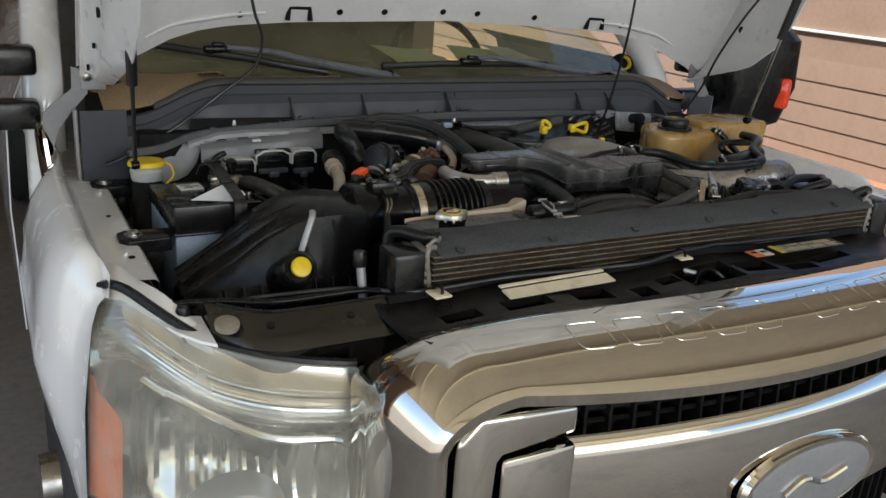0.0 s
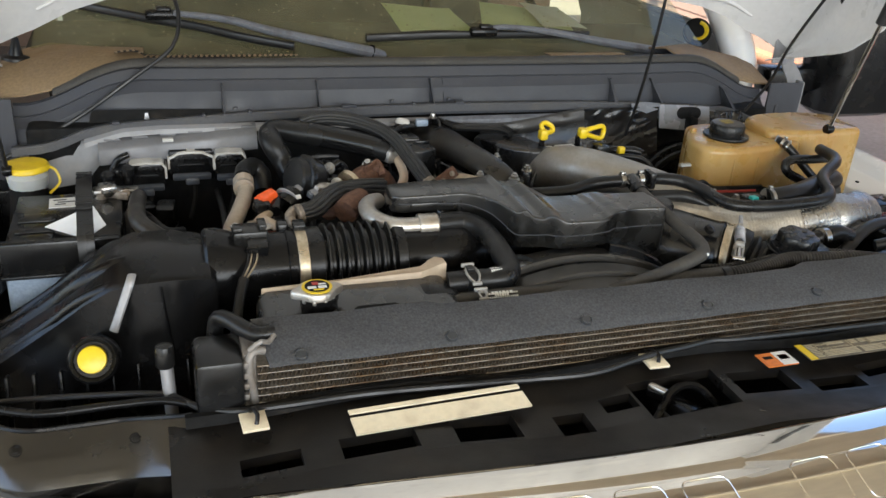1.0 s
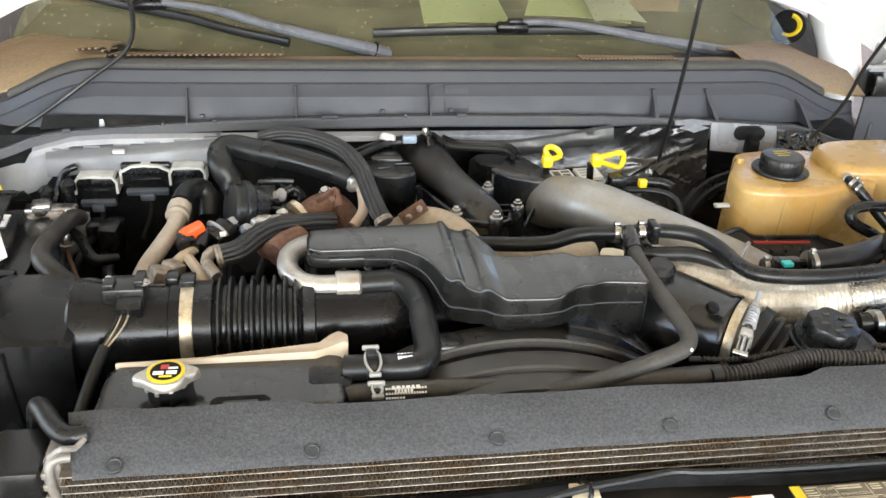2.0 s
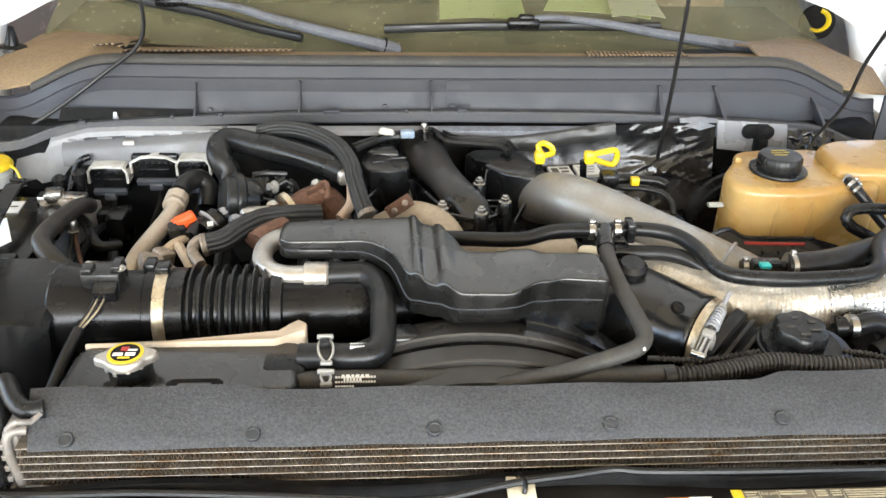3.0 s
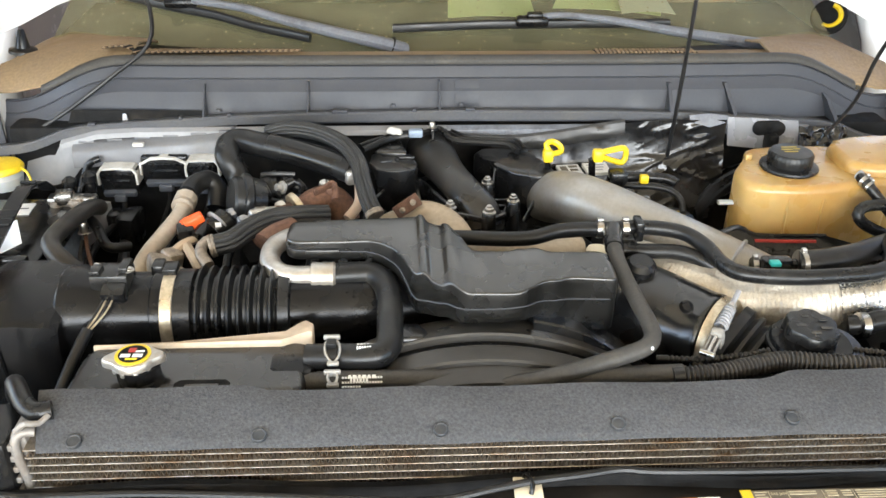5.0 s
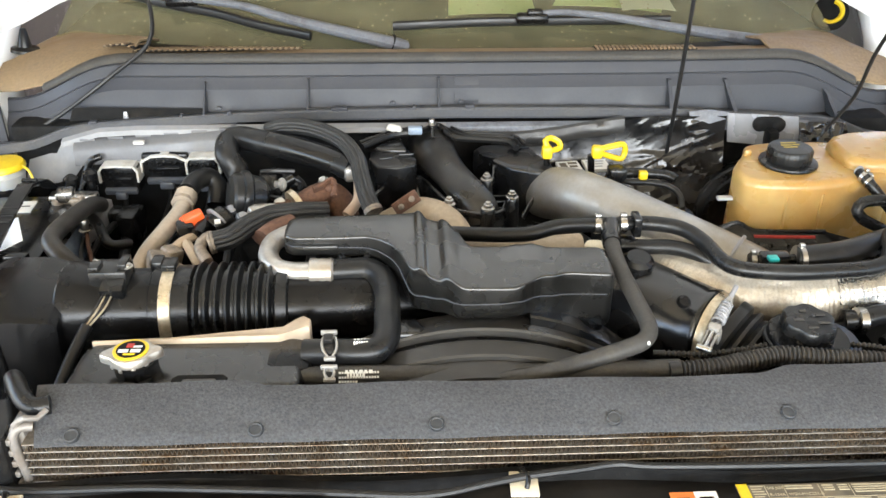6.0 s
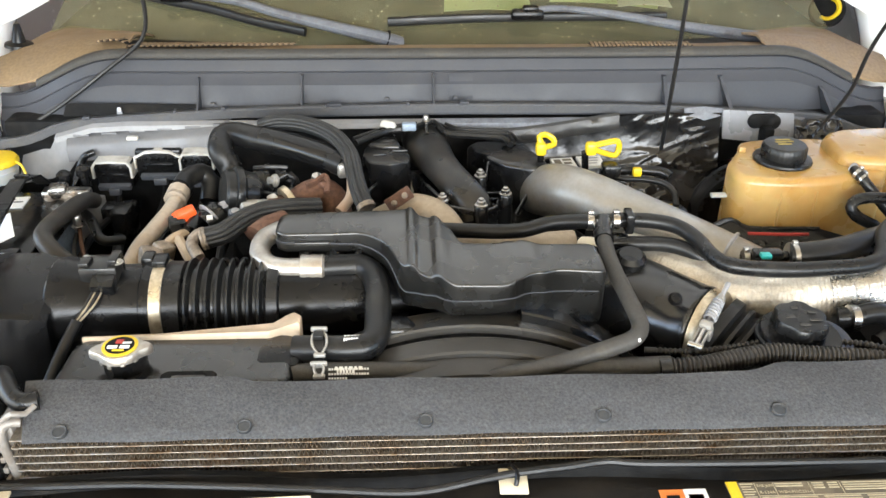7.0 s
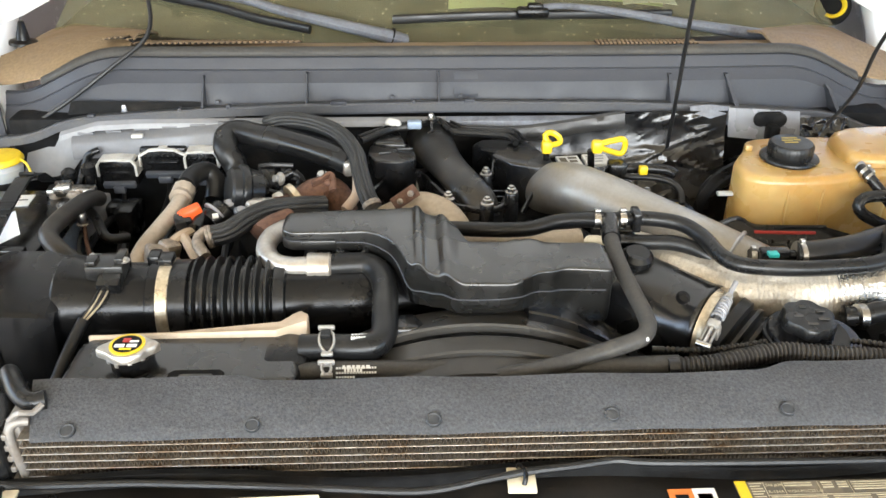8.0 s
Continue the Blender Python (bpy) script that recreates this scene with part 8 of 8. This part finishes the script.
part("can", bm, M_RUBBER, act)
bm = B()
lathe(bm, [(0.022, 0), (0.03, 0.004), (0.031, 0.03), (0.02, 0.04)], (-0.324, 0.644, 1.175), (0.9, 0.1, 0.1), 24)
rbox(bm, (-0.294, 0.655, 1.170), (0.06, 0.04, 0.04), 0.006, (0, 10, -15))
rbox(bm, (-0.268, 0.631, 1.165), (0.05, 0.05, 0.04), 0.006, (10, 0, 20))
part("body", bm, M_PLASTIC, act)
for pts in ([(-0.328, 0.639, 1.190), (-0.296, 0.646, 1.195), (-0.257, 0.638, 1.190)], [(-0.293, 0.611, 1.180), (-0.276, 0.633, 1.190), (-0.253, 0.632, 1.180), (-0.229, 0.619, 1.170)], [(-0.312, 0.611, 1.175), (-0.282, 0.599, 1.175), (-0.248, 0.631, 1.170)]):
    bm = B()
    sweep(bm, pts, 0.005, 8, 0.006)
    part("wire", bm, M_CABLE, act)

act.location.z -= 0.012

# small fittings between the actuator and the rusty outlet
bm = B()
rbox(bm, (-0.295, 0.550, 1.165), (0.03, 0.018, 0.02), 0.006, (10, 20, 15))
rbox(bm, (-0.281, 0.566, 1.168), (0.018, 0.02, 0.022), 0.006, (0, -15, 30))
solo("drain_fitting", bm, M_LEVER, "pale grey fitting beside the rusty outlet", "fitting")
bm = B()
lathe(bm, [(0.006, -0.004), (0.0105, -0.003), (0.0115, 0.0), (0.0105, 0.003), (0.006, 0.004), (0.006, 0.012)], (-0.285, 0.619, 1.180), (-0.7, -0.5, 0.3), 24)
ring = solo("sensor", bm, M_ENDCAP, "small sensor with a dull metal ring and black plug", "sensor")
bm = B()
sweep(bm, [(-0.281, 0.623, 1.181), (-0.265, 0.628, 1.188)], 0.009, 12, 0.006)
part("plug", bm, M_PLASTIC, ring)
for pts in ([(-0.265, 0.624, 1.188), (-0.254, 0.625, 1.180), (-0.262, 0.620, 1.160), (-0.286, 0.622, 1.150)], [(-0.262, 0.638, 1.185), (-0.249, 0.630, 1.170), (-0.262, 0.618, 1.150)], [(-0.321, 0.638, 1.195), (-0.294, 0.635, 1.198), (-0.265, 0.639, 1.195)], [(-0.305, 0.606, 1.160), (-0.283, 0.603, 1.163), (-0.270, 0.626, 1.165)]):
    hose("sensor_wire", pts, 0.0042, "thin black sleeved wire beside the actuator", M_CABLE, "wiring", 8, 0.006, "engine wiring")
bm = B()
bolt(bm, (-0.213, 0.613, 1.185), 0.0075, 0.012, (-0.3, -0.6, 1))
solo("flange_bolt", bm, M_STEEL, "bright bolt on the rusty outlet flange", "bolt")
for c, label in (((-0.356, 0.542, 1.170), "blue-grey plastic tab behind the orange plug"), ((-0.334, 0.517, 1.170), "blue-grey connector tab above the braided hose")):
    bm = B()
    rbox(bm, c, (0.02, 0.016, 0.012), 0.003, (15, 10, 35))
    tab = solo("connector_tab", bm, M_PLATE2, label, "connector")
    bm = B()
    bolt(bm, (c[0], c[1] - 0.003, c[2] + 0.005), 0.0055, 0.003, (0, -0.4, 1))
    part("stud", bm, M_GREYMETAL, tab)
bm = B()
rbox(bm, (-0.366, 0.482, 1.182), (0.009, 0.008, 0.001), 0, (35, 0, 12))
solo("small_label", bm, M_LEVER, "small white square label on the fuel filter cap", "label")

# silver line with crimp, and orange connector
line = thing("metal_coolant_pipe", "pale aluminium pipe with a crimped black hose end", "pipe", (-0.46, 0.54, 1.1))
bm = B()
sweep(bm, [(-0.443, 0.619, 1.165), (-0.447, 0.570, 1.155), (-0.462, 0.521, 1.145), (-0.479, 0.481, 1.132), (-0.486, 0.450, 1.120), (-0.490, 0.434, 1.100)], 0.0136, 18, 0.006)
part("pipe", bm, M_BEIGEPIPE, line)
bm = B()
a, b = Vector((-0.446, 0.587, 1.160)), Vector((-0.443, 0.630, 1.168))
lathe(bm, [(0.015, 0), (0.0185, 0.001), (0.0185, 0.008), (0.017, 0.01), (0.0185, 0.013), (0.0185, 0.028), (0.015, 0.03)], a, b - a, 22, wave=lambda q, h: 1 + 0.03 * math.sin(9 * q))
part("crimp", bm, M_BEIGEPIPE, line)
bm = B()
sweep(bm, [(-0.443, 0.622, 1.168), (-0.437, 0.653, 1.172), (-0.419, 0.676, 1.170), (-0.404, 0.671, 1.155), (-0.405, 0.646, 1.130)], 0.0165, 14, 0.006)
part("hose_end", bm, M_RUBBER, line)
plug = thing("orange_connector", "orange electrical connector with black plug", "connector", (-0.425, 0.549, 1.150))
bm = B()
rbox(bm, (-0.412, 0.523, 1.165), (0.032, 0.022, 0.024), 0.004, (0, -15, 25))
rbox(bm, (-0.426, 0.519, 1.163), (0.012, 0.016, 0.016), 0.002, (0, -15, 25))
rbox(bm, (-0.407, 0.535, 1.169), (0.01, 0.01, 0.014), 0.002, (0, -15, 25))
part("shell", bm, M_ORANGE, plug)
bm = B()
rbox(bm, (-0.425, 0.511, 1.155), (0.026, 0.022, 0.026), 0.004, (20, 0, 20))
part("plug", bm, M_PLASTIC, plug)
bm = B()
lathe(bm, [(0.02, 0), (0.022, 0.004), (0.022, 0.03), (0.018, 0.034)], (-0.383, 0.519, 1.150), (0.6, 0.6, 0.4), 24)
sweep(bm, [(-0.404, 0.501, 1.150), (-0.395, 0.523, 1.158), (-0.377, 0.549, 1.160)], 0.012, 12, 0.006)
fuel = solo("fuel_filter_cap", bm, M_PLASTIC, "black capped fitting with a pale ring", "fitting")
bm = B()
lathe(bm, [(0.0225, 0), (0.0245, 0.001), (0.0245, 0.004), (0.0225, 0.005)], (-0.378, 0.529, 1.158), (0.6, 0.6, 0.4), 24)
part("ring", bm, M_GREYMETAL, fuel)
for pts, r, lb in (([(-0.445, 0.475, 1.130), (-0.430, 0.492, 1.140), (-0.411, 0.510, 1.145)], 0.008, "dusty pale metal bracket arm"), ([(-0.421, 0.492, 1.140), (-0.402, 0.456, 1.135), (-0.389, 0.439, 1.120)], 0.008, "pale steel bracket arm")):
    solo("bracket_arm", sweep(B(), pts, r, 8, 0.006), M_BEIGE, lb, "bracket")
bm = B()
rbox(bm, (-0.455, 0.451, 1.130), (0.034, 0.034, 0.03), 0.005, (0, 20, 25))
rbox(bm, (-0.441, 0.471, 1.130), (0.028, 0.028, 0.028), 0.005, (10, 15, 50))
solo("thermostat_housing", bm, M_IRON, "dirty grey cast thermostat housing", "housing")

# ---- connectors and bracket rail at the firewall ----
rail = thing("wiring_bracket", "grey metal bracket rail with dusty edge", "bracket", (-0.55, 0.86, 1.1))
bm = B()
rr = []
for k in range(17):
    x = -0.695 + 0.3 * k / 16
    z = 1.172 + 0.022 * k / 16
    rr.append([(x, 0.81, z - 0.035), (x, 0.812, z - 0.01), (x, 0.818, z), (x, 0.835, z + 0.008), (x, 0.85, z + 0.009)])
sheet(bm, rr, 0.004)
part("rail", bm, M_RAIL, rail)
for k in range(6):
    bm = B()
    x = -0.67 + 0.052 * k
    rbox(bm, (x, 0.828, 1.1825 + 0.0035 * k), (0.03, 0.012, 0.006), 0.002)
    part("tab", bm, M_RAIL, rail)
bm = B()
rbox(bm, (-0.567, 0.796, 1.188), (0.02, 0.01, 0.006), 0.001)
part("tag", bm, M_LEVER, rail)


def big_plug(c, w, h, label):
    p = thing("wiring_connector", label, "connector", c, "engine wiring connectors")
    x, y, z = c
    bm = B()
    rbox(bm, (x, y + 0.008, z - 0.026), (w, 0.04, h), 0.004)
    part("shell", bm, M_PLASTIC, p)
    bm = B()
    q = 0.22 * w if w > 0.08 else 0.08 * w
    arch = [(-w / 2 - 0.002, -0.03), (-w / 2 - 0.002, -0.008), (-w / 2 + q, 0.003), (0, 0.0045), (w / 2 - q, 0.003), (w / 2 + 0.002, -0.008), (w / 2 + 0.002, -0.03)]
    sheet(bm, [[(x + ax, y + dy, z + az) for ax, az in arch] for dy in (-0.017, 0.0, 0.024)], 0.004)
    part("lever", bm, M_LEVER, p, "dusty pale lever")
    bm = B()
    for k in range(int(w / 0.011)):
        rbox(bm, (x - w / 2 + 0.008 + 0.011 * k, y - 0.0135, z - 0.012), (0.006, 0.006, 0.007), 0.001)
    rbox(bm, (x, y - 0.013, z - 0.024), (w * 0.6, 0.006, 0.004), 0.001)
    part("teeth", bm, M_SATIN, p)
    bm = B()
    rbox(bm, (x, y - 0.01, z - 0.047), (w * 0.86, 0.018, 0.012), 0.003, (20, 0, 0))
    rbox(bm, (x, y - 0.017, z - 0.056), (w * 0.3, 0.012, 0.014), 0.003)
    part("flange", bm, M_PLATE2, p, "blue-grey lower flange")
    for k in range(1):
        bm = B()
        sx = x + k * w * 0.25
        sweep(bm, [(sx, y, z - 0.04), (sx + 0.004, y - 0.02, z - 0.08), (sx - 0.01, y - 0.06, z - 0.12)], 0.0045, 8, 0.01)
        part("wire", bm, M_DARK, p)


big_plug((-0.610, 0.795, 1.145), 0.07, 0.05, "black wiring connector with a dusty pale lever")
big_plug((-0.526, 0.806, 1.160), 0.085, 0.06, "large black wiring connector with a dusty pale lever")
big_plug((-0.453, 0.794, 1.160), 0.06, 0.05, "small black wiring connector with a dusty pale lever")
bm = B()
sweep(bm, [(-0.682, 0.777, 1.100), (-0.669, 0.797, 1.140), (-0.657, 0.794, 1.155), (-0.642, 0.798, 1.160)], 0.0065, 10, 0.008)
rbox(bm, (-0.665, 0.779, 1.130), (0.016, 0.016, 0.018), 0.004)
solo("ground_stud", bm, M_PLASTIC, "dirty metal ground stud and strap", "stud")

cb = thing("cable_bracket", "worn metal cable bracket with two studs", "bracket", (-0.670, 0.711, 1.120))
bm = B()
rbox(bm, (-0.665, 0.698, 1.125), (0.08, 0.028, 0.014), 0.004, (0, 4, 6))
rbox(bm, (-0.679, 0.697, 1.130), (0.03, 0.034, 0.02), 0.004, (0, 0, 12))
part("plate", bm, M_STEEL, cb)
for p in ((-0.679, 0.733, 1.140), (-0.644, 0.735, 1.150)):
    bm = B()
    lathe(bm, [(0.009, -0.03), (0.009, -0.01), (0.013, -0.006), (0.013, 0.006), (0.006, 0.012)], p, (0, 0, 1), 14)
    part("stud", bm, M_PLASTIC, cb)

# inner white panel behind the washer filler
bm = B()
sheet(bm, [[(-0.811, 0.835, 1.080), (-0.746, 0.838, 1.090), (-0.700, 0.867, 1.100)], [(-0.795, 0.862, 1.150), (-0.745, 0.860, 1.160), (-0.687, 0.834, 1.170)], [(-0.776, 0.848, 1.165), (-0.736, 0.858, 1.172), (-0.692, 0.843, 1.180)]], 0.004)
part("inner_panel", bm, M_SHADEDWHITE, truck)

# washer filler
wash = thing("washer_filler", "clear washer filler with a yellow cap", "washer bottle", (-0.83, 0.8, 1.0))
bm = B()
lathe(bm, [(0.012, -0.06), (0.022, -0.05), (0.034, -0.03), (0.037, -0.01), (0.033, -0.004), (0.031, 0.0)], (-0.822, 0.79, 1.142), n=32)
part("bottle", bm, M_WASHER, wash)
bm = B()
lathe(bm, [(0.037, 0.0), (0.041, 0.002), (0.041, 0.006), (0.037, 0.012), (0.025, 0.014)], (-0.822, 0.79, 1.142), n=40)
part("cap", bm, M_YELLOW, wash, "yellow snap cap")
bm = B()
sweep(bm, [(-0.784, 0.785, 1.148), (-0.772, 0.78, 1.143), (-0.766, 0.775, 1.12), (-0.785, 0.77, 1.1)], 0.0025, 6, 0.006)
part("tether", bm, M_YELLOW, wash)
hose("filler_sleeve", [(-0.822, 0.79, 1.105), (-0.825, 0.775, 1.06), (-0.83, 0.74, 1.0)], 0.034, "dark sleeve under the washer filler", M_DARK, "sleeve")

# ---- battery ----
bat = thing("battery", "black-topped blue-grey car battery under a ridged strap", "battery", (-0.743, 0.585, 0.9))
bm = B()
rbox(bm, (-0.743, 0.588, 1.1), (0.178, 0.262, 0.036), 0.005)
rbox(bm, (-0.743, 0.4635, 1.112), (0.176, 0.018, 0.058), 0.004)
rbox(bm, (-0.743, 0.4525, 1.0845), (0.18, 0.008, 0.006), 0.002)
lid = part("lid", bm, M_PLASTIC, bat)
for k in range(3):
    bm = B()
    rbox(bm, (-0.79, 0.515 + 0.045 * k, 1.119), (0.06, 0.036, 0.006), 0.002)
    part("vent_cap", bm, M_PLASTIC, lid)
bm = B()
rbox(bm, (-0.743, 0.588, 0.99), (0.172, 0.256, 0.184), 0.006)
part("case", bm, M_BLUEGREY, bat)
bm = B()
rbox(bm, (-0.752, 0.672, 1.119), (0.05, 0.042, 0.002), 0, (0, 0, 3))
sticker_plate = part("label", bm, M_WHITEPAPER, bat)
for dx, dy, w in ((-0.008, 0.01, 0.022), (0.004, 0.0, 0.03), (-0.006, -0.01, 0.018)):
    bm = B()
    rbox(bm, (-0.752 + dx, 0.672 + dy, 1.1206), (w, 0.0035, 0.0006), 0, (0, 0, 3))
    part("print", bm, M_GREYPLASTIC, sticker_plate)
bm = B()
lathe(bm, [(0.008, 0), (0.008, 0.02), (0.006, 0.022)], (-0.69, 0.69, 1.112), n=16)
lathe(bm, [(0.0085, 0.003), (0.0125, 0.004), (0.0125, 0.016), (0.0085, 0.017)], (-0.69, 0.69, 1.112), n=20)
rbox(bm, (-0.663, 0.688, 1.122), (0.034, 0.016, 0.012), 0.004, (0, 0, -14))
rbox(bm, (-0.654, 0.678, 1.124), (0.02, 0.008, 0.016), 0.002, (0, 0, -14))
rbox(bm, (-0.676, 0.71, 1.13), (0.02, 0.022, 0.01), 0.003, (0, 8, 20))
bolt(bm, (-0.648, 0.685, 1.126), 0.005, 0.012, (0.2, -0.9, 0.2))
part("terminal", bm, M_IRON, bat, "corroded metal terminal clamp")
bm = B()
belt = [(-0.714, 0.725, 1.13), (-0.713, 0.69, 1.16), (-0.7115, 0.63, 1.178), (-0.71, 0.58, 1.173), (-0.708, 0.53, 1.165), (-0.705, 0.47, 1.154), (-0.7045, 0.449, 1.149), (-0.704, 0.442, 1.14), (-0.704, 0.44, 1.1), (-0.704, 0.441, 1.05)]
sheet(bm, [[(x - 0.0125, y, z), (x + 0.0125, y, z)] for x, y, z in belt], 0.004)
strap = part("strap", bm, M_RUBBER, bat, "black hold-down strap")
for k in range(8):
    t = k / 7
    bm = B()
    rbox(bm, (-0.7125 + 0.004 * t, 0.65 - 0.13 * t, 1.18 - 0.012 * t), (0.026, 0.007, 0.005), 0.0015, (8, 0, 0))
    part("strap_link", bm, M_RUBBER, strap)
bm = B()
L, T, R, F, G = (Vector(p) for p in ((-0.775, 0.56, 1.1215), (-0.696, 0.548, 1.161), (-0.676, 0.503, 1.143), (-0.702, 0.452, 1.1455), (-0.724, 0.479, 1.139)))
sheet(bm, [[L, L.lerp(T, 0.5), T], [L.lerp(G, 0.5), (L + T + R + G) / 4, T.lerp(R, 0.5)], [G, G.lerp(R, 0.5), R], [G.lerp(F, 0.5), F.lerp(R, 0.33), F.lerp(R, 0.67)]], 0.0012)
solo("white_card", bm, M_CARD, "clean white card tucked under the battery strap", "card")
hose("battery_cable", [(-0.629, 0.717, 1.1), (-0.627, 0.661, 1.125), (-0.629, 0.554, 1.145), (-0.623, 0.482, 1.152), (-0.596, 0.451, 1.14), (-0.576, 0.45, 1.12), (-0.56, 0.451, 1.1), (-0.545, 0.46, 1.06)], 0.0145, "thick dusty sleeved battery cable", M_LOOM)
hose("battery_cable", [(-0.651, 0.703, 1.090), (-0.618, 0.659, 1.090), (-0.585, 0.605, 1.080), (-0.554, 0.622, 1.070)], 0.009, "thin black sleeved battery lead")
for j, (pts, m) in enumerate((([(-0.636, 0.647, 1.080), (-0.620, 0.604, 1.070), (-0.594, 0.545, 1.060)], M_RUST), ([(-0.669, 0.566, 1.060), (-0.631, 0.512, 1.070), (-0.618, 0.493, 1.060)], M_RUST), ([(-0.642, 0.645, 1.070), (-0.635, 0.603, 1.060), (-0.615, 0.563, 1.050)], M_OLDRUBBER))):
    hose("battery_wire", pts, 0.0035, "thin wire beside the battery", m)
bm = B()
bolt(bm, (-0.632, 0.638, 1.090), 0.008, 0.02)
solo("terminal_stud", bm, M_STEEL, "steel stud on the cable junction", "stud")
bm = B()
rbox(bm, (-0.580, 0.715, 1.060), (0.035, 0.04, 0.06), 0.006, (10, 0, -10))
rbox(bm, (-0.616, 0.747, 1.050), (0.03, 0.03, 0.06), 0.006, (10, 0, 15))
rbox(bm, (-0.575, 0.741, 1.070), (0.03, 0.03, 0.03), 0.006)
solo("relay_box", bm, M_PLASTIC, "black relay boxes beside the battery", "relay box")
bm = B()
rbox(bm, (-0.637, 0.709, 1.070), (0.012, 0.09, 0.05), 0.002, (0, 0, -15))
solo("battery_tray_edge", bm, M_GREYMETAL, "grey metal edge beside the battery", "bracket")

# dark harness runs in the valley
rng = random.Random(11)
for k in range(16):
    x = -0.62 + 0.06 * k + rng.uniform(-0.02, 0.02)
    y0, y1 = rng.uniform(0.42, 0.55), rng.uniform(0.65, 0.8)
    z = rng.uniform(1.03, 1.09)
    hose("wire_harness", [(x, y0, z - 0.03), (x + rng.uniform(-0.04, 0.04), (y0 + y1) / 2, z), (x + rng.uniform(-0.06, 0.06), y1, z - 0.01)], rng.uniform(0.005, 0.011), "black sleeved wiring in the engine valley", M_CABLE, "wiring", 8, 0.012, "engine wiring")
# driver-side front corner
bm = B()
rbox(bm, (0.72, 0.15, 1.06), (0.12, 0.2, 0.1), 0.02)
rbox(bm, (0.78, 0.3, 1.08), (0.14, 0.14, 0.1), 0.02)
solo("fuse_box", bm, M_PLASTIC, "black plastic box in the corner beside the radiator", "box")
for pts in ([(0.6, 0.18, 1.15), (0.66, 0.16, 1.17), (0.72, 0.2, 1.16), (0.8, 0.3, 1.14)], [(0.55, 0.2, 1.13), (0.65, 0.24, 1.16), (0.78, 0.26, 1.15), (0.86, 0.36, 1.12)], [(0.62, 0.08, 1.15), (0.68, 0.06, 1.18), (0.7, 0.08, 1.15), (0.7, 0.1, 1.1)]):
    hose("wire_harness", pts, 0.011, "black sleeved wiring beside the coolant tank", M_CABLE, "wiring", 10, 0.01, "engine wiring")
